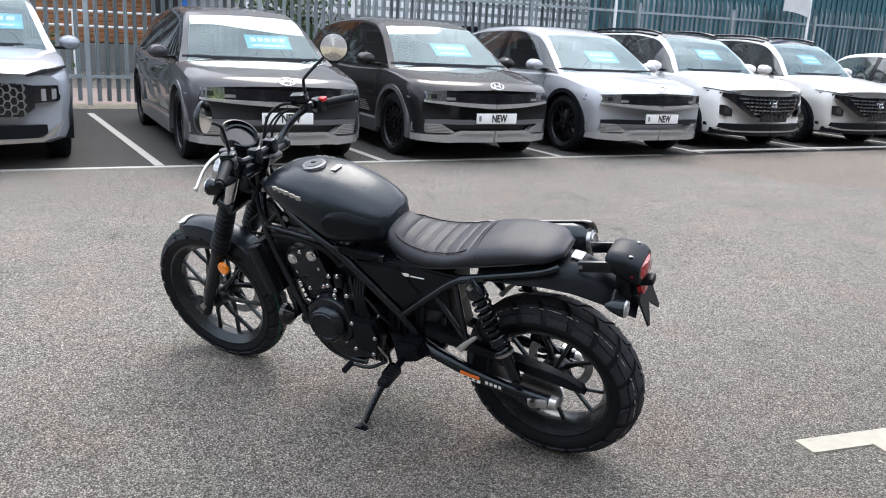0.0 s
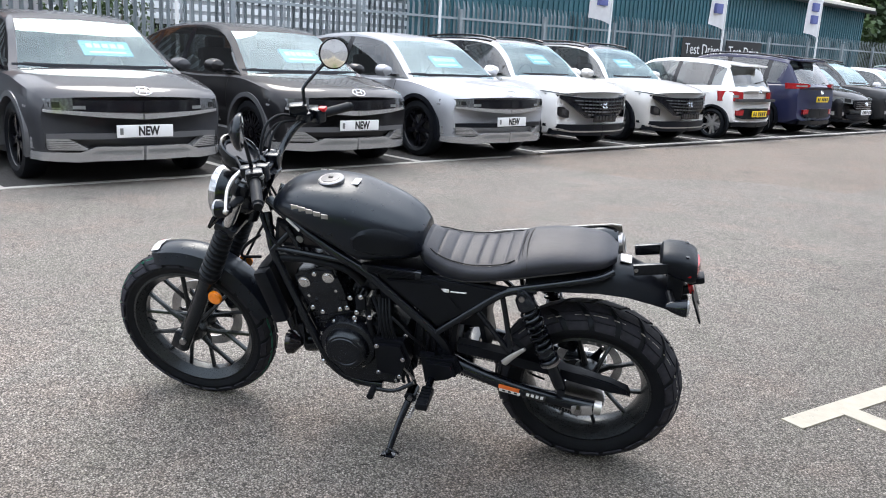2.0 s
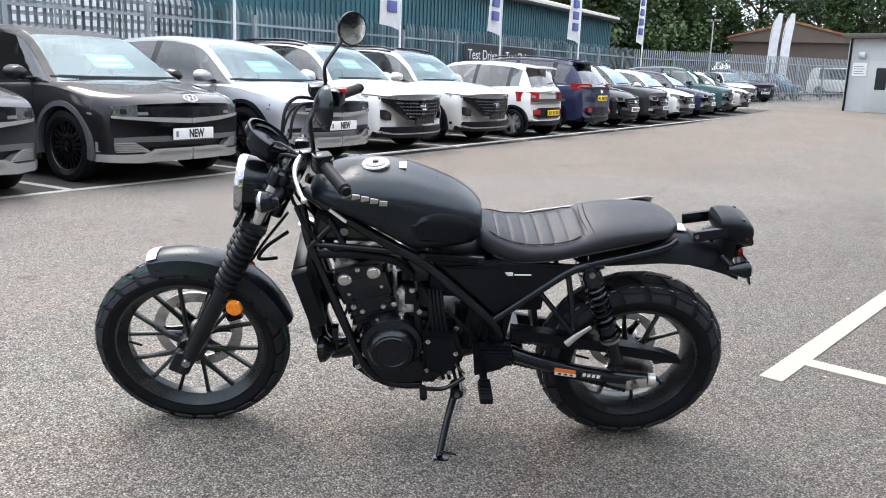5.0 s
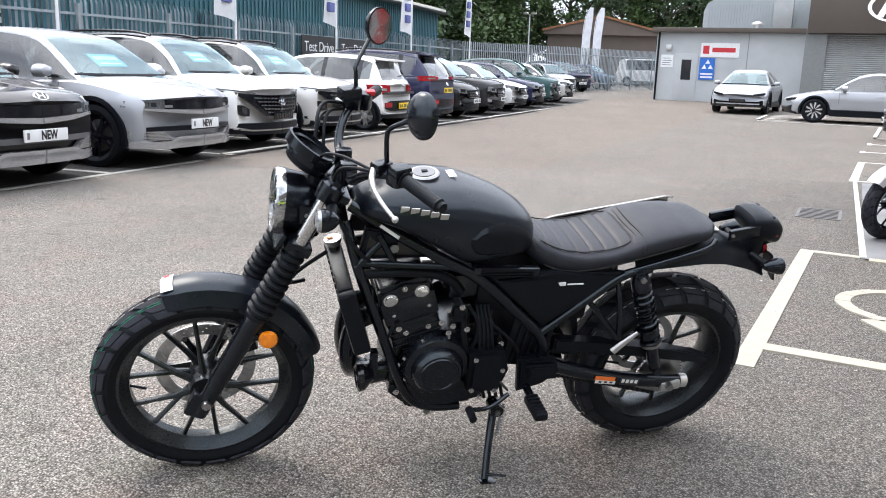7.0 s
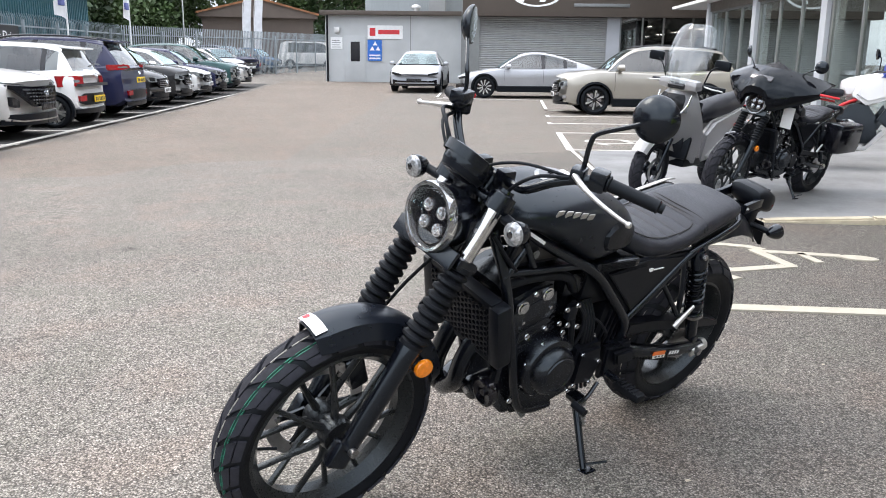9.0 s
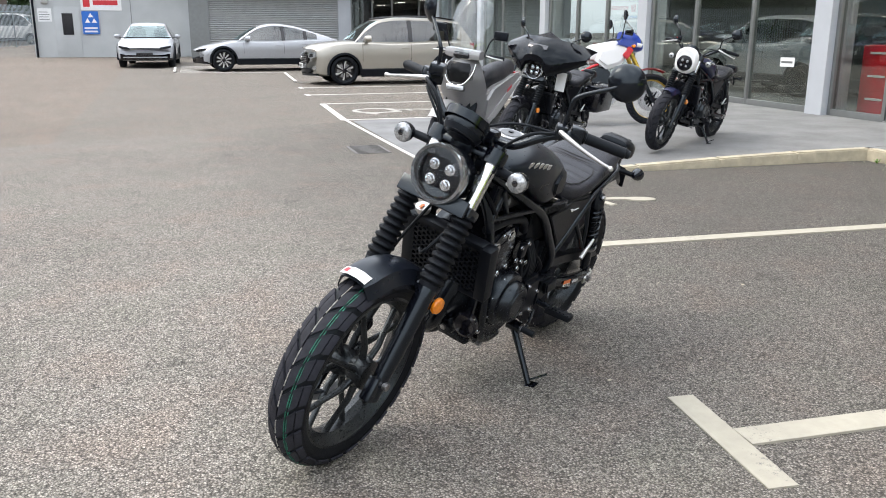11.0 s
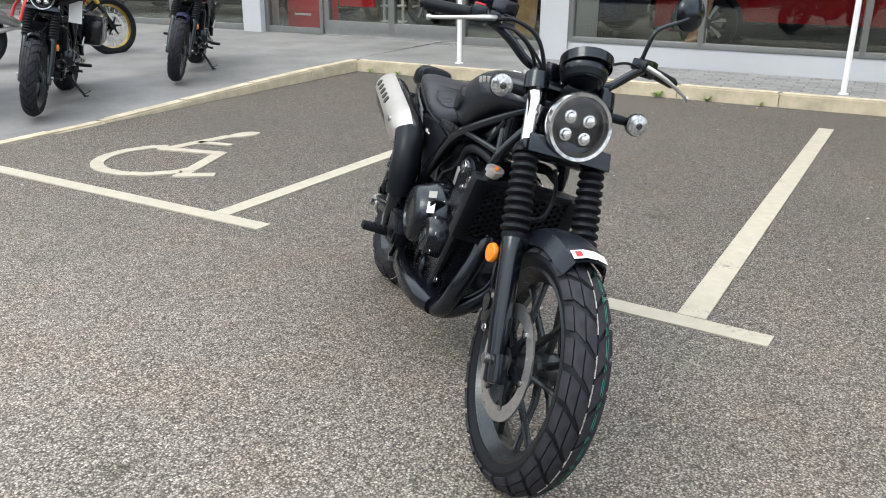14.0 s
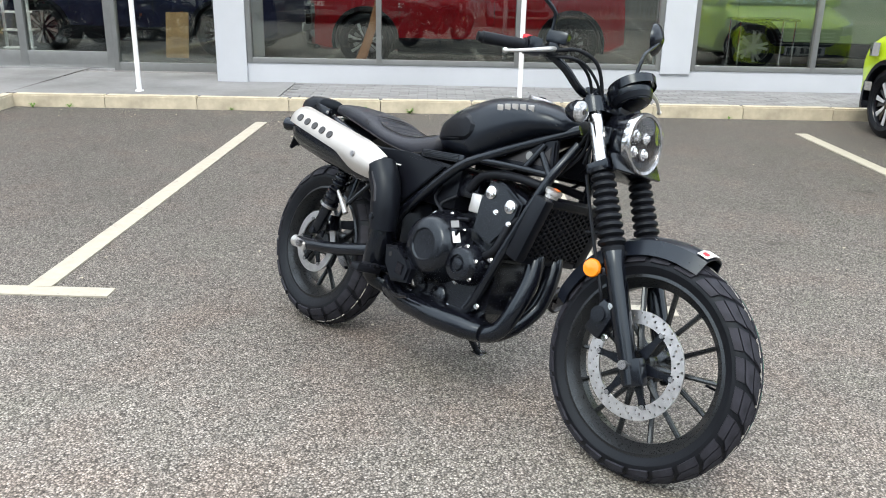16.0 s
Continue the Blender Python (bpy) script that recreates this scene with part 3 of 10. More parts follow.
marking("bay_marking_t", [bar(2.11, 0.03, 2.745, -0.02, 0.10), bar(2.445, 0.055, 2.575, 4.20, 0.11)], M["cream_line"], "cream painted T of a parking bay")
marking("bay_marking_corner", [bar(0.315, 0.105, -2.68, 0.22, 0.10), bar(-0.02, 0.16, 0.13, 4.37, 0.105), bar(-2.64, 0.27, -2.62, 0.58, 0.09)], M["cream_line"], "cream painted corner of the disabled bay")
marking("bay_marking_side", [bar(4.68, 0.045, 5.4, 0.045, 0.11), bar(5.05, 0.09, 5.10, 4.26, 0.11)], M["cream_line"], "cream painted line of a parking bay")
marking("edge_marking", [bar(-2.64, 0.60, -7.85, 0.52, 0.045)], M["worn_line"], "white painted edge of the grey pavement")
marking("far_bay_marking", [bar(-7.9, 0.50, -10.9, 0.60, 0.10), bar(-7.92, 0.55, -7.98, 4.4, 0.06), bar(-10.88, 0.65, -10.96, 4.6, 0.06), bar(-13.16, 0.60, -13.26, 4.7, 0.07), bar(-13.0, 0.62, -13.4, 0.62, 0.09), bar(-15.48, 0.74, -15.6, 4.9, 0.07), bar(-15.3, 0.76, -15.8, 0.76, 0.09), bar(-17.7, 0.88, -22.7, 1.1, 0.08), bar(-17.75, 0.92, -17.85, 5.0, 0.07)], M["worn_line"], "worn white painted bays beside the showroom")
marking("hatch_marking", [bar(-23.05, -2.25, -22.75, 1.06, 0.09), bar(-23.05, -2.25, -26.7, -2.3, 0.08)] + [bar(-23.6 - 0.75 * k, -2.1, -23.6 - 0.75 * k, -0.4, 0.16) for k in range(5)], M["worn_line"], "worn white hatched area by the parked saloons")


def wheelchair(m):
    """The wheelchair sign as painted strokes."""
    def arc(cx, cy, r, a0, a1, w, n=18):
        out = []
        for k in range(n):
            t0, t1 = radians(a0 + (a1 - a0) * k / n), radians(a0 + (a1 - a0) * (k + 1) / n)
            out.append([(cx + (r + s) * math.cos(t), cy + (r + s) * math.sin(t)) for t, s in ((t0, w / 2), (t1, w / 2), (t1, -w / 2), (t0, -w / 2))])
        return out
    shapes = arc(0.0, 0.0, 0.385, 128, 348, 0.085)
    shapes += [bar(-0.20, 0.20, -0.09, 0.78, 0.085), bar(-0.22, 0.23, 0.25, 0.33, 0.08), bar(0.22, 0.35, 0.44, -0.27, 0.085), bar(0.40, -0.255, 0.60, -0.12, 0.08), bar(-0.15, 0.52, 0.12, 0.56, 0.06)]
    shapes += [[(-0.03 + 0.075 * math.cos(t) + 0.03 * math.sin(t), 0.87 + 0.12 * math.sin(t)) for t in [2 * math.pi * k / 14 for k in range(14)]]]
    return [[tuple((m @ V(x, y, 0)).xy) for x, y in s] for s in shapes]


marking("disabled_marking", wheelchair(Matrix.Translation((-1.21, 0.87, 0))), M["cream_line"], "cream painted wheelchair sign on the bay")
marking("far_disabled_marking", wheelchair(Matrix.Translation((-9.3, 1.3, 0))), M["line"], "white painted wheelchair sign on a farther bay")
marking("row_marking", [row_quad(-6, 7.9, -0.04, 0.04), row_quad(8.35, 27.5, -0.04, 0.04)] + [[tuple(row(1.42 + 2.43 * k + w - 0.052 * d, d).xy) for w, d in ((-0.045, 0.05), (0.045, 0.05), (0.045, 4.9), (-0.045, 4.9))] for k in range(-3, 14)], M["line"], "white painted bays of the car row")
bm = bmesh.new()
flat(bm, [(-4.35, 0.02), (-5.0, 0.02), (-5.0, 0.42), (-4.35, 0.42)], 0, 0.006)
for k in range(7):
    box(bm, (-4.41 - 0.088 * k, 0.22, 0.008), (0.028, 0.34, 0.008))
setting("drain_cover", bm, M["drain"], "cast iron drain grating in the yard", "drain")

# ---- kerbs and pavement of the showroom ----
KERB_Y, KERB_X, KZ = 5.06, -2.47, 0.125
bm = bmesh.new()
# ramped screed left of the bays: flush at the yard, rising to the doors
pr = [(0.60, 0.006), (2.0, 0.03), (4.0, 0.09), (5.3, KZ), (7.3, KZ + 0.01)]
for (y0, z0), (y1, z1) in zip(pr, pr[1:]):
    bm.faces.new([bm.verts.new(p) for p in ((-7.75, y0, z0), (KERB_X - 0.1, y0, z0), (KERB_X - 0.1, y1, z1), (-7.75, y1, z1))])
for (y0, z0), (y1, z1) in zip([(4.6, 0.0)] + pr[3:], pr[3:]):
    bm.faces.new([bm.verts.new(p) for p in ((-34, y0, z0 * 0.9), (-7.75, y0, z0), (-7.75, y1, z1), (-34, y1, z1))])
bmesh.ops.remove_doubles(bm, verts=bm.verts, dist=0.001)
setting("pavement", bm, M["pave"], "smooth grey screeded pavement before the showroom doors", "pavement")
bm = bmesh.new()
box_from(bm, (0.14, KERB_Y + 0.12, -0.05), (16, 7.3, KZ - 0.012))
bs = bmesh.new()
box_from(bs, (KERB_X - 0.098, KERB_Y + 0.124, -0.05), (0.138, 7.3, KZ - 0.002))
setting("pavement_screed", bs, M["pave"], "smooth grey screed between kerb and showroom", "pavement")
paving = setting("pavement_blocks", bm, M["joint"], "grey block paving along the showroom windows", "pavement")

kerb = setting("kerb", box_from(bmesh.new(), (KERB_X + 0.02, KERB_Y + 0.02, -0.1), (16, KERB_Y + 0.1, 0.05)), M["joint"], "row of pale cream concrete kerb stones", "kerb")


def kerb_stone(length, z0, z1):
    b = bmesh.new()
    g = bmesh.ops.create_cube(b, size=1, matrix=Matrix.Translation((0, 0, 0.5)) @ Matrix.Diagonal((length - 0.008, 0.125, 1, 1)))
    for v in b.verts:
        top = z0 if v.co.x < 0 else z1
        v.co.z = -0.12 if v.co.z < 0.25 else top
    es = [e for e in b.edges if all(v.co.z > -0.05 for v in e.verts)]
    bmesh.ops.bevel(b, geom=es, offset=0.014, segments=2, affect="EDGES")
    return b


stone = part("kerb_stone", kerb_stone(0.915, KZ, KZ), M["kerb"], kerb)
stone.matrix_basis = Matrix.Translation((KERB_X + 0.45, KERB_Y + 0.0625, 0))
for k in range(1, 14):
    share("kerb_stone", stone.data, Matrix.Translation((KERB_X + 0.45 + 0.915 * k, KERB_Y + 0.0625 + random.uniform(-0.003, 0.003), random.uniform(-0.003, 0.003))) @ Matrix.Rotation(random.uniform(-0.004, 0.004), 4, "Z"), kerb)
drop = [(0.0, KZ), (0.9, 0.115), (1.8, 0.09), (2.7, 0.055), (3.6, 0.02), (4.5, 0.008)]
for (a, za), (b_, zb) in zip(drop, drop[1:]):
    ob = part("kerb_stone", kerb_stone(b_ - a, za, zb), M["kerb"], kerb)
    ob.matrix_basis = Matrix.Translation((KERB_X - 0.06 - 0.02 * (a + b_) / 9, KERB_Y + 0.06 - (a + b_) / 2, 0)) @ Matrix.Rotation(radians(-91), 4, "Z")

# ---- showroom ----
FY, DY = 6.34, 7.18            # window plane and the recessed door plane
# top is out of view; raised so the bonnets reflect fascia, not sky
TOP = 6.0
bm = bmesh.new()
box_from(bm, (-0.74, FY - 0.03, KZ - 0.02), (-0.40, DY + 0.2, TOP))
box_from(bm, (4.30, FY - 0.03, 0.30), (4.64, FY + 0.35, TOP))
box_from(bm, (9.35, FY - 0.03, KZ - 0.02), (9.7, FY + 0.35, TOP))
box_from(bm, (-5.86, DY - 0.14, KZ), (-5.52, DY + 0.3, TOP))
box_from(bm, (-11.0, DY - 0.14, KZ), (-10.66, DY + 0.3, TOP))
box_from(bm, (-16.1, DY - 0.14, KZ), (-15.76, DY + 0.3, TOP))
box_from(bm, (-21.2, DY - 0.14, KZ), (-20.86, DY + 0.3, TOP))
box_from(bm, (-26.3, DY - 0.14, KZ), (-25.96, DY + 0.3, TOP))
setting("wall_columns", bm, M["render_white"], "pale grey clad columns of the showroom", "column")
bm = bmesh.new()
box_from(bm, (-0.40, FY + 0.0, KZ - 0.02), (9.35, FY + 0.30, 0.335))
setting("wall_plinth", bm, M["render_white"], "low pale plinth under the showroom windows", "wall")
bm = bmesh.new()
box_from(bm, (-26.3, DY - 0.1, 3.0), (-0.75, DY + 0.4, TOP + 0.3))
box_from(bm, (-0.74, FY - 0.06, 3.0), (16, FY + 0.4, TOP + 0.3))
setting("wall_fascia", bm, M["fascia"], "bronze fascia above the showroom glazing", "wall")
bm = bmesh.new()
box_from(bm, (-30, 7.0, KZ - 0.06), (16, 18, KZ))
setting("floor_showroom", bm, M["interior_floor"], "polished grey showroom floor", "floor")
bm = bmesh.new()
box_from(bm, (-30, 17.8, KZ), (16, 18, TOP))
box_from(bm, (15.8, FY + 0.4, KZ), (16, 18, TOP))
setting("wall_back", bm, M["interior_wall"], "plain grey back wall of the showroom", "wall")
bm = bmesh.new()
box_from(bm, (-30, FY + 0.3, 3.3), (16, 18, 3.4))
setting("ceiling", bm, M["white"], "white showroom ceiling", "ceiling")
bm = bmesh.new()
box_from(bm, (-30.2, FY + 0.35, TOP), (16.2, 18.2, TOP + 0.25))
setting("roof_showroom", bm, M["fascia"], "flat showroom roof", "roof")


def glazing(name, x0, x1, y, z0, z1, mullions, label, sill=0.06, door=False, rail=0.0):
    """A framed row of panes between x0 and x1."""
    w = thing(name, Matrix.Translation((0, y, 0)), label, "door" if door else "window")
    w["kind"] = "structure"
    f = 0.06
    for a, b, c, d in ((x0, x1, z0, z0 + sill), (x0, x1, z1 - f, z1)):
        part("window_rail", box_from(bmesh.new(), (a, -0.03, c), (b, 0.06, d), 0.004), M["alu"], w)
    if rail:
        part("window_rail", box_from(bmesh.new(), (x0, -0.028, rail), (x1, 0.058, rail + f), 0.004), M["alu"], w)
    edges = [x0] + list(mullions) + [x1]
    for k, x in enumerate(edges):
        wd = f if not door else f * 1.5
        lo = x if k == 0 else (x - wd if k == len(edges) - 1 else x - wd / 2)
        part("mullion", box_from(bmesh.new(), (lo, -0.034, z0), (lo + wd, 0.064, z1 - 0.002), 0.004), M["alu"], w)
    for a, b in zip(edges, edges[1:]):
        p = part("pane", box_from(bmesh.new(), (a + 0.02, 0.005, z0 + 0.02), (b - 0.02, 0.013, z1 - 0.02)), M["shop_glass"], w)
        p.visible_shadow = False
    return w


glazing("window_1", -0.40, 4.30, FY + 0.02, 0.335, 3.0, [1.09, 2.66], "tall showroom window with red car behind the glass")
glazing("window_2", 4.64, 9.35, FY + 0.02, 0.335, 3.0, [6.05, 7.7], "tall showroom window with a pale green car behind it")
glazing("window_3", -2.20, -0.74, DY, KZ, 3.0, [], "narrow glass panel beside the showroom door", 0.1, False)
glazing("door_1", -4.45, -2.20, DY + 0.02, KZ, 3.0, [-3.30], "grey framed double glass entrance door, closed", 0.22, True, 2.2)
glazing("window_4", -5.52, -4.45, DY, KZ, 3.0, [], "glass panel beside the showroom entrance", 0.1)
glazing("window_5", -10.66, -5.86, DY, KZ, 3.0, [-9.1, -7.45], "tall showroom glazing behind the motorcycles", 0.1)
glazing("window_6", -15.76, -11.0, DY, KZ, 3.0, [-14.1, -12.6], "tall showroom glazing of the far part", 0.1)
glazing("window_7", -20.86, -16.1, DY, KZ, 3.0, [-19.2, -17.6], "tall showroom glazing of the far part", 0.1)
glazing("window_8", -25.96, -21.2, DY, KZ, 3.0, [-24.3, -22.6], "tall showroom glazing of the far part", 0.1)
bm = bmesh.new()
box_from(bm, (-4.45, DY - 0.05, KZ), (-2.20, DY + 0.02, KZ + 0.03))
setting("door_sill", bm, M["chrome"], "bright metal threshold of the entrance", "sill")
for x, y in ((-1.33, 5.42), (2.60, 5.31)):
    p = thing("sign_post", Matrix.Translation((x, y, KZ - 0.02)), "slim white steel sign post on the pavement", "post", "white posts")
    part("pole", cyl(bmesh.new(), (0, 0, 0), (0, 0, 2.9), 0.025, seg=12), M["white"], p)
    part("collar", cyl(bmesh.new(), (0, 0, 0), (0, 0, 0.03), 0.045, seg=12), M["white"], p)

# ---- far end: workshop, shutter, fences and halls ----
FX = -35.5
GZ = ground_z(FX)
shop = thing("workshop", Matrix.Translation((FX, 0, GZ)), "low grey workshop building with flat roof", "building")
part("wall", box_from(bmesh.new(), (-9, -8.2, -0.3), (0, -1.75, 3.05)), M["wall_grey"], shop)
part("roof", box_from(bmesh.new(), (-9.2, -8.4, 3.05), (0.35, -1.6, 3.25), 0.02), M["fascia"], shop, "dark flat roof edge")
d = part("door", box_from(bmesh.new(), (-0.02, -7.3, -0.05), (0.035, -6.3, 2.12), 0.01), M["wall_grey"], shop)
part("door_window", box_from(bmesh.new(), (0.036, -7, 0.95), (0.045, -6.57, 1.85)), M["gloss_black"], d)
part("downpipe", cyl(bmesh.new(), (0.06, -8.1, 0), (0.06, -8.1, 3.05), 0.045, seg=10), M["black_plastic"], shop)
part("panel_joint", box_from(bmesh.new(), (0.0, -4.2, -0.2), (0.012, -4.17, 3.05)), M["alu"], shop)
part("wall_lamp", box_from(bmesh.new(), (0.0, -7.75, 2.25), (0.14, -7.5, 2.5), 0.02), M["alloy"], shop)
b = part("notice", box_from(bmesh.new(), (0.0, -7.95, 1.5), (0.02, -7.4, 2.05)), M["white"], shop)
for k in range(4):
    part("text_line", box_from(bmesh.new(), (0.02, -7.89, 1.58 + 0.1 * k), (0.024, -7.47 - 0.06 * (k % 2), 1.61 + 0.1 * k)), M["alu"], b)
b = part("test_sign", box_from(bmesh.new(), (0.036, -6.2, 0.98), (0.06, -5.53, 1.94)), M["sign_blue"], shop, "blue sign with three white triangles")
for cy, cz in ((-5.98, 1.46), (-5.71, 1.46), (-5.845, 1.69)):
    t = bmesh.new()
    t.faces.new([t.verts.new((0.064, cy + a, cz + c)) for a, c in ((-0.11, 0), (0.11, 0), (0, 0.19))])
    part("triangle", t, M["white"], b)
for k in range(2):
    part("text_line", box_from(bmesh.new(), (0.06, -6.13, 1.06 + 0.14 * k), (0.064, -5.6, 1.13 + 0.14 * k)), M["white"], b)
b = part("brand_board", box_from(bmesh.new(), (0.0, -6.2, 1.98), (0.04, -4.55, 2.60)), M["white"], shop, "white board with a red mark")
part("logo", box_from(bmesh.new(), (0.04, -6.1, 2.12), (0.046, -5.83, 2.48)), M["sign_red"], b)
part("lettering", box_from(bmesh.new(), (0.04, -5.7, 2.2), (0.046, -4.7, 2.4)), M["sign_red"], b)
plant = bmesh.new()
prof = [(-6.6, 0.0), (-6.6, 0.9), (-6.45, 1.25), (-6.1, 1.45), (-1.6, 1.7), (-1.6, 0.0)]
ring_loft(plant, [[V(x, y, 3.25 + z) for y, z in prof] for x in (-6, -2.2)])
pl = part("plant_room", plant, M["cladding"], shop, "pale corrugated rooftop plant room")
for k in range(38):
    part("rib", box_from(bmesh.new(), (-2.2, -6.4 + 0.125 * k, 3.27), (-2.165, -6.34 + 0.125 * k, 4.5)), M["cladding"], pl)
part("roof_vent", box_from(bmesh.new(), (-1.6, -3.4, 3.25), (-1.0, -2.6, 4.6), 0.03), M["shutter"], shop)
part("vent_cowl", lathe(bmesh.new(), (-0.8, -4.0, 3.25), (0, 0, 1), [(0, 0.14), (0.18, 0.14), (0.2, 0.26), (0.27, 0.24), (0.36, 0.08)], 16), M["alloy"], shop)

SX = -33.0
wing = thing("shutter_wing", Matrix.Translation((SX, 0, ground_z(SX))), "dealership wing with roller shutter and bronze sign fascia", "building")
part("wall", box_from(bmesh.new(), (-8, -1.75, -0.3), (-0.25, 15.8, 5.4)), M["wall_grey"], wing)
part("pier", box_from(bmesh.new(), (-0.25, -1.75, -0.3), (0.05, -0.95, 3.15)), M["alu"], wing)
part("pier", box_from(bmesh.new(), (-0.25, 4.55, -0.3), (0.05, 5.1, 3.15)), M["render_white"], wing)
part("fascia", box_from(bmesh.new(), (-0.3, -1.7, 2.96), (0.5, 16, 5.6), 0.01), M["fascia"], wing, "bronze sign fascia")
sh = part("shutter", box_from(bmesh.new(), (-0.2, -0.95, -0.2), (-0.12, 4.55, 3.15)), M["shutter"], wing, "closed grey roller shutter")
for k in range(40):
    s = bmesh.new()
    tube(s, [(-0.115, -0.95, 0.04 + 0.078 * k), (-0.115, 4.55, 0.04 + 0.078 * k)], 0.036, 8, 0)
    part("slat", s, M["shutter"], sh)
em = bmesh.new()
for k in range(40):
    a0, a1 = 2 * math.pi * k / 40, 2 * math.pi * (k + 1) / 40
    pts = [(0.54, 1.45 + math.cos(a) * 1.12 * s, 3.95 + math.sin(a) * 0.60 * s) for a, s in ((a0, 1), (a1, 1), (a1, 0.88), (a0, 0.88))]
    q = [em.verts.new(p) for p in pts]
    em.faces.new(q)
for x0 in (0.76, 1.66):
    em.faces.new([em.verts.new((0.55, x0 + dx, 3.95 + dz)) for dx, dz in ((-0.10, -0.40), (0.14, -0.40), (0.50, 0.40), (0.26, 0.40))])
em.faces.new([em.verts.new((0.552, 0.93 + dx, 3.95 + dz)) for dx, dz in ((0.09, -0.09), (0.95, 0.0), (1.0, 0.14), (0.13, 0.05))])
part("emblem", em, M["chrome"], wing, "chrome oval emblem", smooth=False)
for k in range(7):
    part("sign_block", box_from(bmesh.new(), (0.5, 3.05 + 1.02 * k, 3.72), (0.58, 3.80 + 1.02 * k, 4.30), 0.04), M["steel"], wing, "silver block in place of a sign letter")
part("sign_bar", box_from(bmesh.new(), (0.5, 3.05, 3.36), (0.54, 5.4, 3.50), 0.01), M["alu"], wing, "small grey bar in place of lettering")
part("window_back", box_from(bmesh.new(), (-0.25, 5.1, 0.0), (-0.2, 12.0, 3.15)), M["interior_wall"], wing)
part("window_band", box_from(bmesh.new(), (-0.06, 5.1, 0.3), (-0.05, 12.0, 3.1)), M["side_glass"], wing, "tinted office window")
for y in (5.1, 6.05, 6.95, 8.2, 9.45, 10.7, 11.93):
    part("window_mullion", box_from(bmesh.new(), (-0.08, y, 0.0), (0.0, y + 0.07, 3.15)), M["alu"], wing)
part("window_rail", box_from(bmesh.new(), (-0.08, 5.17, 0.0), (-0.005, 6.05, 0.3)), M["alu"], wing)
part("window_rail", box_from(bmesh.new(), (-0.08, 6.12, 0.0), (-0.005, 11.93, 0.3)), M["alu"], wing)


def hall(name, m, length, depth, eave, ridge, wall, roof, label, ribs=0.0):
    """A pitched industrial hall, its long eave on the local x axis."""
    h = thing(name, m, label, "building")
    b = bmesh.new()
    prism(b, [(0, -0.4), (length, -0.4), (length, eave), (0, eave)], 0.0, -depth)
    w = part("wall", b, wall, h)
    if ribs:
        n = int(length / ribs)
        rib = bmesh.new()
        for k in range(n):
            box_from(rib, (k * ribs, 0.0, 0), (k * ribs + ribs * 0.4, 0.035, eave))
        r = part("sheet_rib", rib, wall, w, smooth=False)
        r["kind"] = "stuff"
    b = bmesh.new()
    ring_loft(b, [[V(x, 0.35, eave - 0.06), V(x, 0.35, eave + 0.16), V(x, -depth / 2, ridge + 0.12), V(x, -depth - 0.3, eave + 0.16), V(x, -depth - 0.3, eave - 0.06), V(x, -depth / 2, ridge - 0.1)] for x in (-0.3, length + 0.3)])
    part("roof", b, roof, h, smooth=False)
    part("gutter", box_from(bmesh.new(), (-0.2, 0.32, eave - 0.1), (length + 0.2, 0.46, eave + 0.03), 0.02), M["black_plastic"], h)
    return h


t0, t1 = V(-8.4, -15.1), V(-33.5, -18.6)
teal_len = (t1 - t0).length
teal_ang = math.atan2(t0.y - t1.y, t0.x - t1.x)
hall("teal_hall", Matrix.Translation((t1.x, t1.y, 0)) @ Matrix.Rotation(teal_ang, 4, "Z"), teal_len, 14, 3.95, 5.6, M["teal"], M["cream_roof"], "teal corrugated industrial hall with cream roof", 0.22)
bh = hall("brown_hall", Matrix.Translation((-62.3, -14.1, 0.45)) @ Matrix.Rotation(radians(-75), 4, "Z"), 8.4, 16, 3.9, 3.9, M["brown_wall"], M["brown_wall"], "brown sheet-clad shed with shallow gable")
g = bmesh.new()
ring_loft(g, [[V(-0.3, y, 3.8), V(8.7, y, 3.8), V(8.7, y, 4.1), V(4.2, y, 5.2), V(-0.3, y, 4.1)] for y in (0.47, -16)])
part("gable", g, M["brown_wall"], bh, smooth=False)
part("verge", prism(bmesh.new(), [(-0.4, 4.02), (4.2, 5.15), (8.8, 4.02), (8.8, 4.16), (4.2, 5.30), (-0.4, 4.16)], 0.49, 0.62), M["timber"], bh)

# lattice-fronted building
lat = thing("lattice_building", Matrix.Translation((-8.6, -16.4, 0)) @ Matrix.Rotation(radians(6), 4, "Z"), "building with grey lattice front of white squares", "building")
# unseen upper wall, added height keeps bright sky out of the bonnet reflections
part("wall", box_from(bmesh.new(), (0, -6, -0.3), (8.8, 0, 8.6)), M["check_grey"], lat)
part("base_wall", box_from(bmesh.new(), (0, 0, -0.3), (8.8, 0.06, 1.05)), M["white"], lat)
for k in range(6):
    part("window", box_from(bmesh.new(), (0.7 + 1.35 * k, 0.0, 1.0), (1.45 + 1.35 * k, 0.07, 1.62)), M["gloss_black"] if k % 3 else M["timber"], lat)
sq = bmesh.new()
for i in range(44):
    for j in range(33):
        x, z = 0.1 + i * 0.2, 1.72 + j * 0.205
        box_from(sq, (x, 0.0, z), (x + 0.135, 0.05, z + 0.125))
o = part("white_square", sq, M["check_white"], lat, smooth=False)
o["kind"] = "stuff"
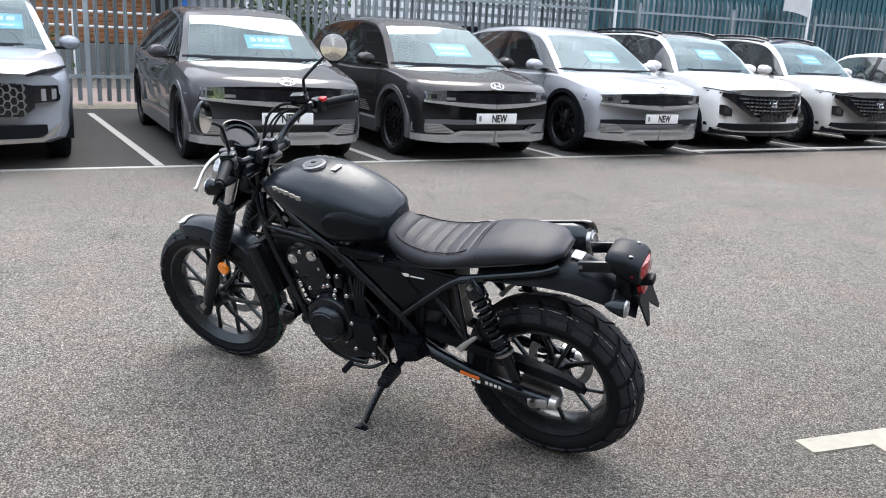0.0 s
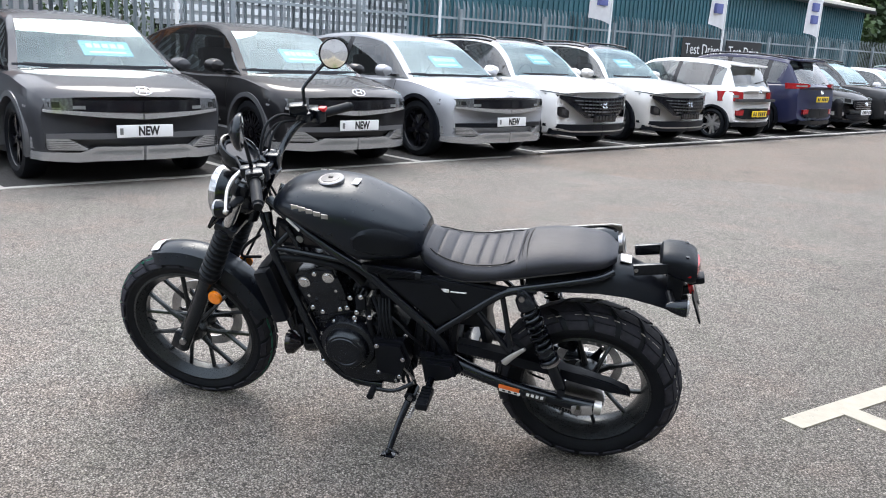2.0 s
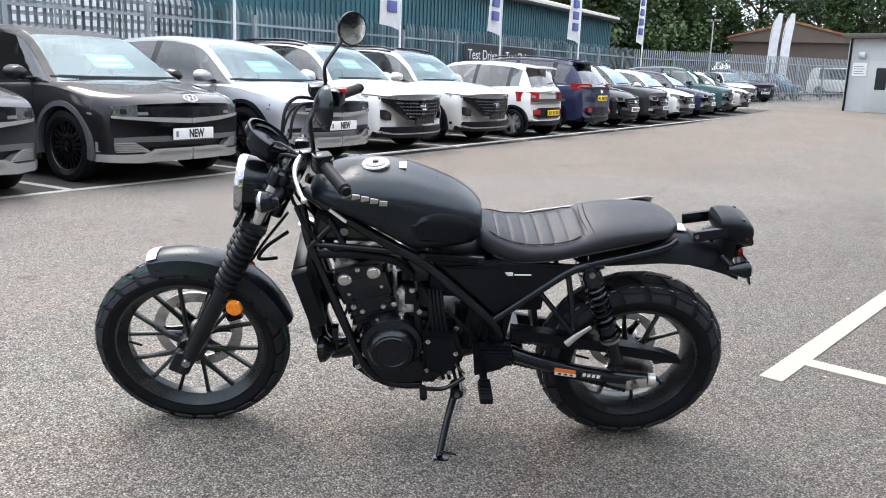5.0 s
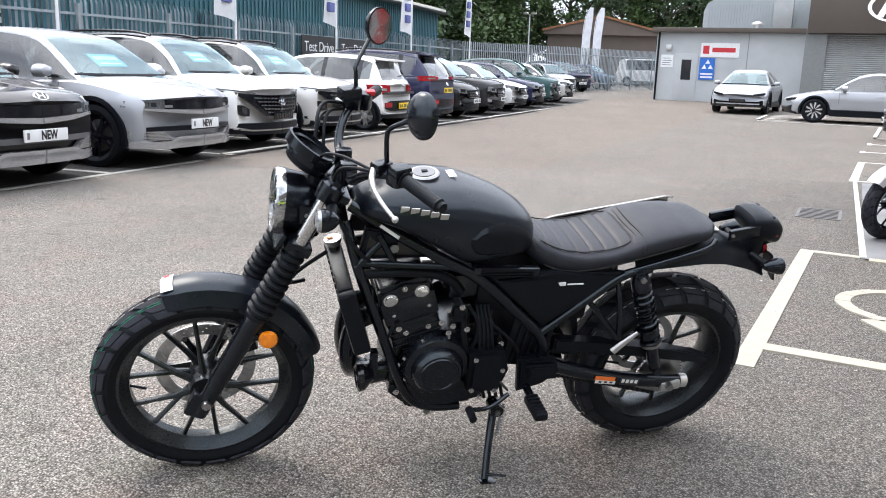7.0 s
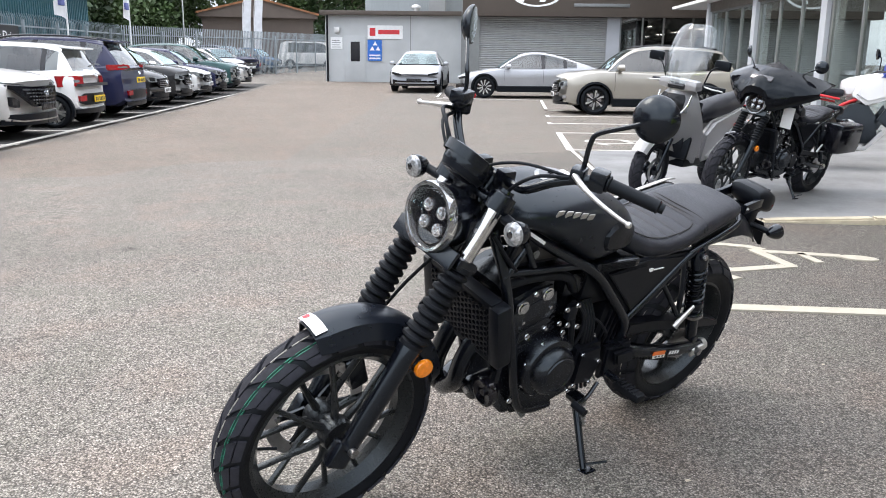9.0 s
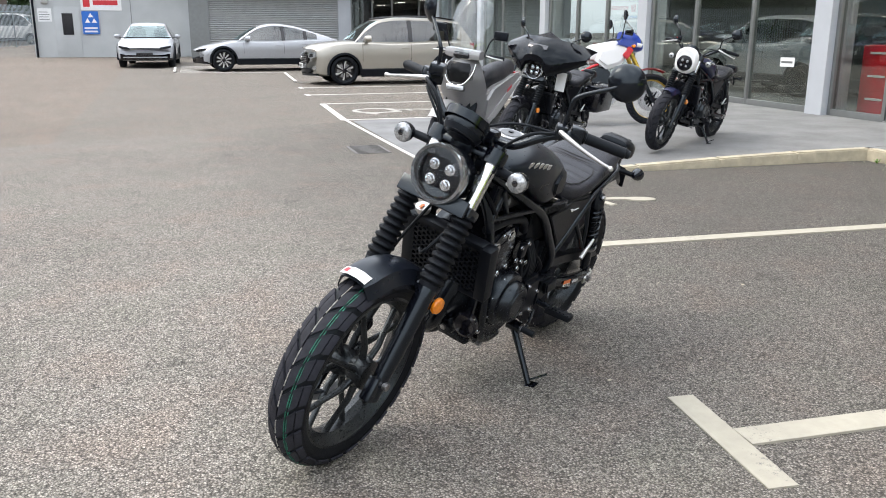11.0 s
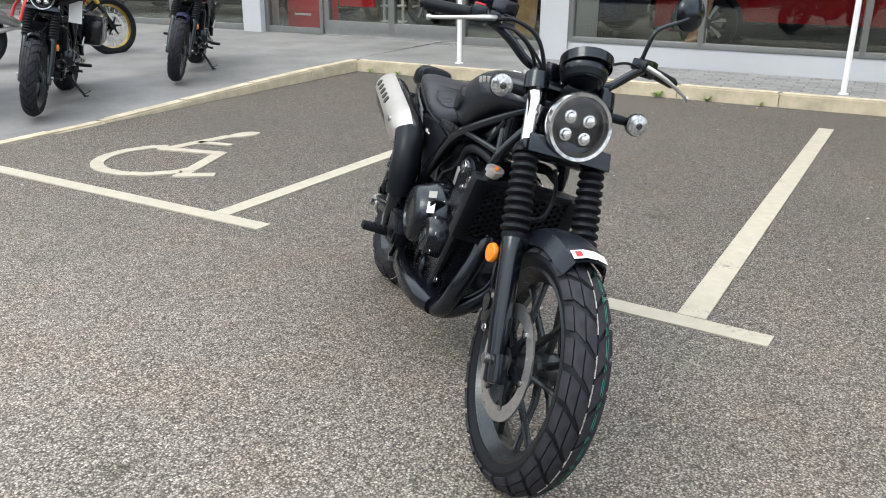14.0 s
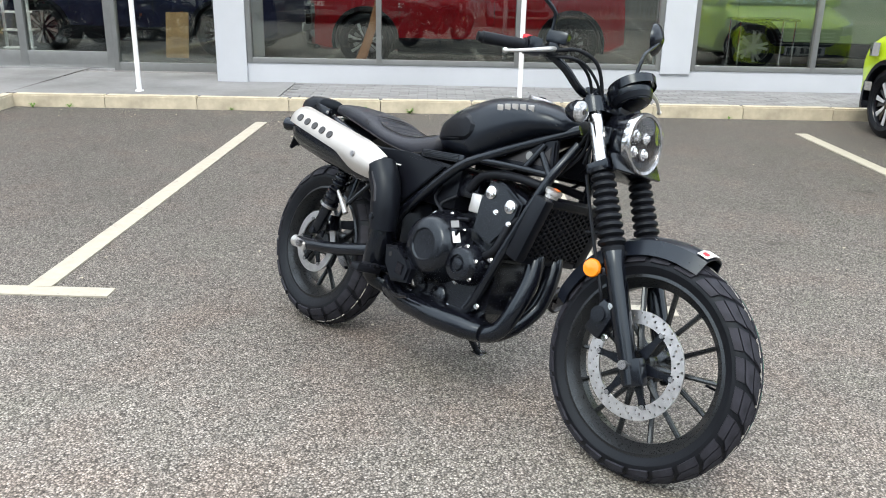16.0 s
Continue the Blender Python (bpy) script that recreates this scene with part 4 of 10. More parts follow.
# timber-clad neighbour
tim = thing("timber_house", Matrix.Translation((1.2, -21.5, 0)) @ Matrix.Rotation(radians(4), 4, "Z"), "neighbour house clad in brown timber boards, heightened out of view", "building")
# wall and boards carried up unseen, to darken what the bonnets mirror
part("wall", box_from(bmesh.new(), (-4, -5, -0.3), (14, 0, 8.4)), M["sign_black"], tim)
for k in range(56):
    part("board", box_from(bmesh.new(), (0.6, 0.0, 0.75 + 0.13 * k), (3.4, 0.035, 0.868 + 0.13 * k), 0.006), M["timber"], tim)
part("door", box_from(bmesh.new(), (-1.7, 0.0, 0), (-0.2, 0.05, 2.6), 0.01), M["sign_blue"], tim, "blue door")
part("base", box_from(bmesh.new(), (-4, 0.0, -0.2), (14, 0.06, 0.72)), M["alu"], tim)
for z in (1.15, 1.5):
    part("handrail", cyl(bmesh.new(), (0.4, 1.2, z), (9, 1.2, z), 0.03, seg=8), M["white"], tim)
for k in range(5):
    part("rail_post", cyl(bmesh.new(), (0.5 + 2 * k, 1.2, 0), (0.5 + 2 * k, 1.2, 1.5), 0.03, seg=8), M["white"], tim)


# ---- palisade fences ----
def pale_mesh(h):
    """One W-section pale with its pointed head."""
    b = bmesh.new()
    sec = [(-0.034, 0.0), (-0.018, 0.012), (0.0, 0.004), (0.018, 0.012), (0.034, 0.0)]
    r0 = [[V(x, y, z) for x, y in sec] for z in (0.05, h - 0.16)]
    tip = [V(x * 0.25 + 0.0, y + 0.05, h) for x, y in sec]
    ring_loft(b, r0 + [tip], closed=False, cap=False)
    bmesh.ops.solidify(b, geom=b.faces[:], thickness=0.003)
    return b


def palisade(name, p, q, h, pitch, near, label):
    p, q = Vector(p), Vector(q)
    n = int((q - p).length / pitch)
    ang = math.atan2((q - p).y, (q - p).x)
    f = tagged(thing(name, Matrix.Translation(p) @ Matrix.Rotation(ang, 4, "Z"), label, "fence"), kind="structure")
    dz = (q.z - p.z) / (q - p).length
    first, rest = None, bmesh.new()
    for k in range(n):
        x = k * pitch
        if k < near:
            m = Matrix.Translation((x, 0, dz * x + random.uniform(-0.008, 0.008))) @ Matrix.Rotation(random.uniform(-0.008, 0.008), 4, "Y")
            if first is None:
                first = part("pale", pale_mesh(h), M["teal_fence"], f, smooth=False)
                first.matrix_basis = m
            else:
                share("pale", first.data, m, f)
        else:
            box_from(rest, (x - 0.034, 0, dz * x + 0.05), (x + 0.034, 0.012, dz * x + h))
    if rest.verts:
        o = part("far_pale", rest, M["teal_fence"], f, smooth=False)
        o["kind"] = "stuff"
    else:
        rest.free()
    L = n * pitch
    for z in (0.42, h - 0.42):
        part("rail", ring_box(0, L, -0.05, -0.004, z, z + 0.05, dz), M["teal_fence"], f, smooth=False)
    k, x = 0, 0.0
    while x < L:
        part("post", box_from(bmesh.new(), (x - 0.035, -0.12, dz * x), (x + 0.035, -0.05, dz * x + h - 0.2)), M["teal_fence"], f, smooth=False)
        x += 2.75
    return f


def ring_box(x0, x1, y0, y1, z0, z1, slope):
    b = bmesh.new()
    ring_loft(b, [[V(x, y0, z0 + slope * x), V(x, y1, z0 + slope * x), V(x, y1, z1 + slope * x), V(x, y0, z1 + slope * x)] for x in (x0, x1)])
    return b


palisade("fence", row(-7, 6.0), row(36, 6.2), 2.42, 0.145, 300, "galvanised steel palisade fence behind the cars")
palisade("far_fence", row(36, 6.2), (-55, -10.5, ground_z(-55)), 2.4, 0.16, 0, "galvanised steel palisade fence at the far end")
fence_end = palisade("gate_fence", (-55, -10.5, ground_z(-55)), (-44.5, -8.6, ground_z(-44)), 2.4, 0.15, 0, "steel palisade gate beside the workshop")
for k, s in enumerate((21.8, 24.15)):
    o = thing("test_drive_board", Matrix.Translation(row(s, 5.9, 1.36)) @ Matrix.Rotation(radians(96), 4, "Z") @ Matrix.Rotation(radians(-90), 4, "Z"), "black banner lettered Test Drive, tied to the fence", "banner", "fence banners")
    m180 = Matrix.Rotation(math.pi, 4, "Z")
    part("panel", box_from(bmesh.new(), (-1.06, 0.0, 0.0), (1.06, 0.02, 0.75)), M["sign_black"], o)
    letters("lettering", "Test Drive", 0.42, 0.003, M["white"], o, Matrix.Translation((0, 0.024, 0.42)) @ Matrix.Rotation(math.pi, 4, "Z") @ Matrix.Rotation(radians(90), 4, "X"), "white lettering")

# ---- flags ----
def flag(s, d, height, size, label):
    o = thing("flag", Matrix.Translation(row(s, d)) @ Matrix.Rotation(radians(96 + random.uniform(-14, 14)), 4, "Z"), label, "flag", "flags along the fence")
    part("pole", cyl(bmesh.new(), (0, 0, 0), (0, 0, height), 0.035, 0.025, 10), M["white"], o)
    if size:
        b = bmesh.new()
        w, z0, z1 = size
        nx, nz = 8, 14
        ph = random.uniform(0, 6)
        def P(i, j):
            u, v = i / nx, j / nz
            return V(0.06 * math.sin(u * 4 + ph + v * 3) * u, -w * u - 0.03, z0 + (z1 - z0) * v - 0.10 * u * u - (0.22 * (1 - v) ** 2 * (1 - u)))
        vs = [[b.verts.new(P(i, j)) for j in range(nz + 1)] for i in range(nx + 1)]
        for i in range(nx):
            for j in range(nz):
                b.faces.new((vs[i][j], vs[i + 1][j], vs[i + 1][j + 1], vs[i][j + 1]))
        bmesh.ops.solidify(b, geom=b.faces[:], thickness=0.006)
        cloth = part("cloth", b, M["flag_cloth"], o)
        for k in range(6):
            zz = z0 + 0.22 + 0.4 * k
            if zz + 0.25 < z1:
                part("print_bar", box_from(bmesh.new(), (-0.02, -w * 0.72, zz), (0.075, -w * 0.32, zz + 0.27), 0.01), M["flag_blue"], cloth)
        part("arm", cyl(bmesh.new(), (0, 0, z1), (0, -w, z1 + 0.02), 0.014, seg=8), M["alloy"], o)
    return o


for s, sz in ((5.56, None), (11.3, (0.75, 2.85, 5.3)), (17.0, (0.85, 2.45, 5.1)), (22.35, (1.0, 2.6, 5.3)), (28.35, (1.0, 2.6, 5.4)), (35.2, (1.05, 2.75, 5.6))):
    flag(s, 5.6, 5.4, sz, "white banner flag with blue print on a white pole" if sz else "white flag pole standing along the fence")
for k, (x, y) in enumerate(((-49.4, -16.05), (-49.7, -15.4))):
    o = thing("feather_flag", Matrix.Translation((x, y, ground_z(x))), "tall white feather flag at the yard's end", "flag", "feather flags")
    part("pole", tube(bmesh.new(), [(0, 0, 0), (0, 0, 3.2), (0, 0.12, 4.5), (0, 0.42, 5.1)], [0.03, 0.025, 0.018, 0.01], 8), M["white"], o)
    b = bmesh.new()
    ring_loft(b, [[V(-0.005, y0, z), V(0.005, y0, z), V(0.005, y1, z), V(-0.005, y1, z)] for z, y0, y1 in ((0.9, 0.02, 0.4), (2.0, 0.02, 0.5), (3.2, 0.02, 0.52), (4.5, 0.14, 0.62), (5.05, 0.4, 0.6))])
    part("cloth", b, M["flag_cloth"], o)
lamp = thing("yard_lamp", Matrix.Translation((-54, -21.5, ground_z(-54))), "slim steel yard lamp post with twin heads", "lamp post")
part("pole", cyl(bmesh.new(), (0, 0, 0), (0, 0, 4.9), 0.06, 0.05, 10), M["alloy"], lamp)
for s in (-1, 1):
    part("lamp_head", box(bmesh.new(), (0, 0.3 * s, 4.95), (0.2, 0.4, 0.12), None, 0.02), M["alloy"], lamp)
board = thing("warning_board", Matrix.Translation((-46.9, -9.2, ground_z(-47) + 0.7)) @ Matrix.Rotation(radians(10), 4, "Z"), "red and white warning board on the gate", "sign")
part("panel", box_from(bmesh.new(), (0.1, -0.6, 0.5), (0.13, 0.6, 1.25)), M["white"], board)
part("red_field", box_from(bmesh.new(), (0.13, -0.6, 0.1), (0.14, 0.6, 0.5)), M["sign_red"], board)


# ---- trees ----
def tree_kind(seed, h, spread, leaf):
    rnd = random.Random(seed)
    o = thing("tree", Matrix.Translation((0, 0, -50)), "tall leafy deciduous tree behind the yard", "tree", "trees behind the yard")
    b = bmesh.new()
    tube(b, [(0, 0, -0.3), (0.1, 0.05, h * 0.25), (-0.08, 0.1, h * 0.5), (0.05, 0, h * 0.85)], [0.28, 0.2, 0.13, 0.03], 8)
    for k in range(9):
        a, z = rnd.uniform(0, 6.28), h * rnd.uniform(0.25, 0.7)
        r = spread * rnd.uniform(0.5, 0.95)
        tube(b, [(0, 0, z), (r * 0.5 * math.cos(a), r * 0.5 * math.sin(a), z + h * 0.09), (r * math.cos(a), r * math.sin(a), z + h * rnd.uniform(0.1, 0.22))], [0.09, 0.06, 0.015], 6, 3)
    part("trunk", b, M["bark"], o)
    co, fc = [], []
    for c in range(70):
        a, zz = rnd.uniform(0, 6.28), rnd.random()
        z = h * (0.14 + 0.86 * zz)
        rr = spread * math.sin(math.pi * min(0.96, 0.22 + 0.78 * zz)) ** 0.7 * rnd.uniform(0.3, 1.0)
        cx, cy = rr * math.cos(a), rr * math.sin(a)
        cr = rnd.uniform(0.5, 1.15) * spread * 0.3
        for k in range(95):
            d = V(rnd.gauss(0, 1), rnd.gauss(0, 1), rnd.gauss(0, 0.75)).normalized() * cr * rnd.uniform(0.55, 1.0)
            p = V(cx, cy, z) + d
            u = V(rnd.gauss(0, 1), rnd.gauss(0, 1), rnd.gauss(0, 0.5)).normalized()
            w = u.cross(V(rnd.gauss(0, 1), rnd.gauss(0, 1), rnd.gauss(0, 1))).normalized()
            s = rnd.uniform(0.10, 0.24)
            i = len(co)
            co += [p - u * s, p + w * s * 0.6, p + u * s, p - w * s * 0.6]
            fc.append((i, i + 1, i + 2, i + 3))
    me = bpy.data.meshes.new("crown")
    me.from_pydata([tuple(v) for v in co], [], fc)
    me.materials.append(leaf)
    cr = new("crown", me)
    cr.parent = o
    return o


kinds = [tree_kind(3, 11, 3.6, M["leaf"]), tree_kind(5, 13, 4.2, M["leaf_dark"]), tree_kind(8, 9.5, 3.8, M["leaf"])]
spots = []
rt = random.Random(11)
for k in range(30):
    f = k / 29
    spots.append((-38 - 52 * f + rt.uniform(-3, 3), -26 - 11 * f + rt.uniform(-3.5, 2.5)))
for k in range(9):
    spots.append((-70 - 2.2 * k + rt.uniform(-2, 2), -24 + 2.0 * k + rt.uniform(-1, 1)))
for k in range(14):
    spots.append((-84 + rt.uniform(-6, 5), -22 + 3.2 * k + rt.uniform(-1.5, 1.5)))
for k, (x, y) in enumerate(spots):
    s = rt.uniform(0.8, 1.25)
    m = Matrix.Translation((x, y, ground_z(max(x, -60)))) @ Matrix.Rotation(rt.uniform(0, 6.28), 4, "Z")
    src = kinds[k % 3]
    if k < 3:
        src.matrix_basis = m
        continue
    c = copy_thing(src, m)
    c.scale = (s, s, s * rt.uniform(0.9, 1.15))

# ---- lamps in the showroom ceiling ----
for k in range(12):
    for y in (8.6, 12.4):
        if k > 3 and y > 10 and k % 2:
            continue
        cl = thing("ceiling_light", Matrix.Translation((11.5 - 2.9 * k, y, 3.3)), "flat white panel light in the showroom ceiling", "ceiling light", "showroom ceiling lights")
        part("frame", box(bmesh.new(), V(0, 0, -0.012), (1.26, 0.66, 0.024), None, 0.004), M["white"], cl)
        part("diffuser", box(bmesh.new(), V(0, 0, -0.028), (1.18, 0.58, 0.008), None, 0.002), M["diffuser"], cl)


# ---- cars ----
def curve(pts, u):
    xs_, ys_ = zip(*pts)
    if u <= xs_[0]:
        return ys_[0]
    if u >= xs_[-1]:
        return ys_[-1]
    i = max(k for k in range(len(xs_)) if xs_[k] <= u)
    i = min(i, len(xs_) - 2)
    h = xs_[i + 1] - xs_[i]
    sl = [(ys_[k + 1] - ys_[k]) / (xs_[k + 1] - xs_[k]) for k in range(len(xs_) - 1)]
    def tan(k):
        if k == 0 or k == len(xs_) - 1:
            return sl[0] if k == 0 else sl[-1]
        a, b = sl[k - 1], sl[k]
        return 0 if a * b <= 0 else 2 * a * b / (a + b)
    t = (u - xs_[i]) / h
    return (2 * t ** 3 - 3 * t * t + 1) * ys_[i] + (t ** 3 - 2 * t * t + t) * h * tan(i) + (-2 * t ** 3 + 3 * t * t) * ys_[i + 1] + (t ** 3 - t * t) * h * tan(i + 1)


SUV = dict(L=4.50, W=1.87, H=1.65, front=0.90, base=2.68, R=0.355, bow=0.30, tail=0.16,
           top=[(0, 0.86), (0.03, 0.93), (0.10, 0.99), (0.26, 1.05), (0.5, 1.02), (0.8, 1.06), (0.97, 1.08), (1, 1.0)],
           bot=[(0, 0.26), (0.05, 0.22), (0.95, 0.24), (1, 0.34)],
           gh=(0.265, 0.43, 0.86, 0.985), roof=[(0.265, 1.05), (0.33, 1.36), (0.43, 1.60), (0.55, 1.65), (0.75, 1.63), (0.88, 1.55), (0.96, 1.25), (0.985, 1.08)], roof_w=0.60, pillars=(0.36, 0.585, 0.80, 0.90))
CROSS = dict(SUV, L=4.635, W=1.89, H=1.605, front=0.845, base=3.0, R=0.37, bow=0.26, tail=0.1,
             top=[(0, 0.80), (0.02, 0.865), (0.09, 0.93), (0.24, 1.01), (0.5, 0.98), (0.8, 1.03), (0.97, 1.05), (1, 0.98)],
             gh=(0.235, 0.42, 0.83, 0.975), roof=[(0.235, 1.0), (0.30, 1.24), (0.42, 1.545), (0.55, 1.605), (0.72, 1.57), (0.85, 1.45), (0.94, 1.18), (0.975, 1.04)], pillars=(0.34, 0.575, 0.77, 0.87))
HATCH = dict(SUV, L=3.67, W=1.66, H=1.50, front=0.78, base=2.385, R=0.29, bow=0.28, tail=0.2,
             top=[(0, 0.72), (0.04, 0.82), (0.12, 0.90), (0.26, 0.97), (0.5, 0.94), (0.8, 0.99), (0.97, 1.02), (1, 0.9)],
             gh=(0.25, 0.42, 0.88, 0.985), roof=[(0.25, 0.96), (0.33, 1.26), (0.42, 1.45), (0.56, 1.50), (0.78, 1.47), (0.90, 1.38), (0.96, 1.15), (0.985, 1.0)], roof_w=0.58, pillars=(0.36, 0.60, 0.82, 0.90))
SALOON = dict(SUV, L=4.855, W=1.88, H=1.495, front=0.885, base=2.95, R=0.355, bow=0.36, tail=0.3,
              top=[(0, 0.62), (0.04, 0.72), (0.12, 0.82), (0.28, 0.94), (0.5, 0.93), (0.8, 0.99), (0.96, 1.0), (1, 0.86)],
              gh=(0.27, 0.44, 0.60, 0.955), roof=[(0.27, 0.92), (0.34, 1.18), (0.44, 1.43), (0.53, 1.495), (0.64, 1.44), (0.80, 1.22), (0.955, 0.98)], roof_w=0.55, pillars=(0.37, 0.58, 0.73, 0.82))
VAN = dict(SUV, L=4.9, W=1.9, H=1.97, front=0.9, base=3.0, R=0.32, bow=0.18, tail=0.04,
           top=[(0, 0.95), (0.03, 1.05), (0.1, 1.12), (0.25, 1.15), (0.97, 1.15), (1, 1.1)],
           gh=(0.13, 0.28, 0.95, 0.99), roof=[(0.13, 1.12), (0.2, 1.5), (0.28, 1.88), (0.4, 1.97), (0.9, 1.97), (0.97, 1.85), (0.99, 1.2)], roof_w=0.72, pillars=(0.2, 0.4, 0.62, 0.84))


class Car:
    """One parked car: x ahead, y to its left, its middle on the ground at the origin."""

    def __init__(self, spec, m, paint, label, trim=None, roof_paint=None):
        self.s, self.paint = spec, paint
        self.L, self.W = spec["L"], spec["W"]
        self.e = thing("car", m, label, "car", "parked cars")
        self.roof_paint = roof_paint or paint
        self.trim = trim or M["black_plastic"]
        self.body()
        self.cabin()
        self.rolling()
        self.mirrors()

    def half(self, u):
        k = curve([(0, 0.90), (0.012, 0.955), (0.05, 0.985), (0.16, 1.0), (0.84, 1.0), (0.95, 0.975), (0.988, 0.94), (1, 0.88)], u)
        return self.W / 2 * k

    def bent(self, x, y, z):
        """Bows the nose and tail in plan and leans them."""
        s, h = self.s, self.L / 2
        f = max(0.0, (x - h * 0.45) / (h * 0.55)) ** 1.5
        r = max(0.0, (-x - h * 0.5) / (h * 0.5)) ** 1.5
        k = (abs(y) / (self.W / 2)) ** 2.3
        x -= f * (s["bow"] * k + 0.22 * max(0, z - 0.62) ** 2 + 0.5 * max(0, 0.42 - z) ** 2)
        x += r * (s["tail"] * k + 0.5 * max(0, 0.45 - z) ** 2 + 0.10 * max(0, z - 0.7))
        return V(x, y, z)

    def body(self):
        s = self.s
        us = [0, 0.006, 0.02, 0.045, 0.08] + [0.08 + 0.84 * k / 22 for k in range(1, 22)] + [0.92, 0.955, 0.98, 0.994, 1]
        rings = []
        for u in us:
            w, zb, zt = self.half(u), curve(s["bot"], u), curve(s["top"], u)
            x, h = self.L / 2 - u * self.L, zt - zb
            sec = [(0.0, zb), (0.78, zb), (0.93, zb + 0.04), (0.972, zb + 0.2 * h), (0.975, zb + 0.42 * h), (0.995, zb + 0.58 * h), (1.0, zb + 0.70 * h), (0.985, zb + 0.84 * h), (0.955, zb + 0.95 * h), (0.90, zt), (0.70, zt + 0.018), (0.36, zt + 0.030), (0.0, zt + 0.034)]
            pts = [self.bent(x, a * w, z) for a, z in sec]
            pts += [self.bent(x, -a * w, z) for a, z in sec[-2:0:-1]]
            rings.append(pts)
        b = bmesh.new()
        ring_loft(b, rings)
        bmesh.ops.recalc_face_normals(b, faces=b.faces)
        me = bpy.data.meshes.new("body")
        b.to_mesh(me)
        b.free()
        me.materials.append(self.paint)
        tmp = new("body", me)
        c = bmesh.new()
        for ax in (self.L / 2 - s["front"], self.L / 2 - s["front"] - s["base"]):
            for sd in (-1, 1):
                cyl(c, (ax, sd * (self.W / 2 + 0.2), s["R"]), (ax, sd * (self.W / 2 - 0.30), s["R"]), s["R"] * 1.13, seg=40)
        cm = bpy.data.meshes.new("cut")
        c.to_mesh(cm)
        c.free()
        cm.materials.append(M["interior"])
        cut = new("cut", cm)
        mod = tmp.modifiers.new("arches", "BOOLEAN")
        mod.object, mod.operation, mod.solver, mod.material_mode = cut, "DIFFERENCE", "EXACT", "TRANSFER"
        bpy.context.view_layer.update()
        done = bpy.data.meshes.new_from_object(tmp.evaluated_get(bpy.context.evaluated_depsgraph_get()))
        bpy.data.objects.remove(tmp)
        bpy.data.objects.remove(cut)
        fb = bmesh.new()
        fb.from_mesh(done)
        bpy.data.meshes.remove(done)
        for f in fb.faces:
            f.smooth = True
        for e in fb.edges:
            e.smooth = len(e.link_faces) == 2 and e.calc_face_angle(0) < radians(32)
        out = bpy.data.meshes.new("body")
        fb.to_mesh(out)
        fb.free()
        out.materials.append(self.paint)
        out.materials.append(M["interior"])
        ob = new("body", out)
        ob.parent = self.e
        self.body_ob = ob
        # sills and arch trims
        for ax in (self.L / 2 - s["front"], self.L / 2 - s["front"] - s["base"]):
            for sd in (-1, 1):
                t, R = bmesh.new(), s["R"]
                pr = []
                for k in range(19):
                    a = radians(-14 + 208 * k / 18)
                    y = sd * self.half((self.L / 2 - ax - math.cos(a) * R * 1.15) / self.L)
                    pr.append([V(ax + math.cos(a) * R * q, y * g, R + math.sin(a) * R * q) for q, g in ((1.10, 0.93), (1.10, 1.008), (1.24, 1.002), (1.26, 0.94))])
                ring_loft(t, pr)
                part("arch_trim", t, self.trim, self.e)
        for sd in (-1, 1):
            t = bmesh.new()
            x0, x1 = self.L / 2 - s["front"] - s["R"] * 1.2, self.L / 2 - s["front"] - s["base"] + s["R"] * 1.2
            ring_loft(t, [[V(x, sd * (self.W / 2 + a), z) for a, z in ((-0.06, 0.20), (-0.004, 0.22), (0.006, 0.38), (-0.05, 0.42))] for x in (x0, (x0 + x1) / 2, x1)])
            part("sill", t, self.trim, self.e)
            # shut lines of the doors
            for u in (s["pillars"][0] - 0.055, s["pillars"][1]):
                x = self.L / 2 - u * self.L
                t = bmesh.new()
                zt = curve(s["top"], u)
                hh = zt - 0.24
                ring_loft(t, [[V(x - 0.004, sd * self.W / 2 * a, z), V(x + 0.004, sd * self.W / 2 * a, z), V(x + 0.004, sd * (self.W / 2 * a + 0.002), z), V(x - 0.004, sd * (self.W / 2 * a + 0.002), z)] for a, z in ((0.975, 0.24 + 0.42 * hh), (0.996, 0.24 + 0.58 * hh), (1.001, 0.24 + 0.7 * hh), (0.986, 0.24 + 0.84 * hh), (0.956, 0.24 + 0.95 * hh))])
                part("shut_line", t, M["sign_black"], self.e)
            for u in (s["pillars"][1] - 0.035, s["pillars"][2] - 0.01):
                x, zt = self.L / 2 - u * self.L, curve(s["top"], u)
                t = bmesh.new()
                box(t, (x, sd * (self.W / 2 * 0.995), zt - 0.13), (0.2, 0.03, 0.03), None, 0.008)
                part("door_handle", t, self.paint, self.e)

    def cabin(self):
        s = self.s
        u0, u1, u2, u3 = s["gh"]
        us = sorted(set([u0 + (u1 - u0) * k / 6 for k in range(7)] + [u1 + (u2 - u1) * k / 10 for k in range(11)] + [u2 + (u3 - u2) * k / 6 for k in range(7)] + [p + o for p in s["pillars"] for o in (-0.012, 0.012)]))
        us = [u for u in us if u0 <= u <= u3]
        secs = []
        for u in us:
            belt, zr = curve(s["top"], u) - 0.02, curve(s["roof"], u)
            x, wb = self.L / 2 - u * self.L, self.half(u) * 0.925
            zr = max(zr, belt + 0.02)
            f = min(1.0, (zr - belt) / (s["H"] - belt))
            wr = wb + (s["roof_w"] * self.W / 2 * 1.12 - wb) * f
            lip = min(0.05, (zr - belt) * 0.3)
            dz = zr - belt
            def q(a, z):
                t = (z - belt) / max(1e-4, dz - lip)
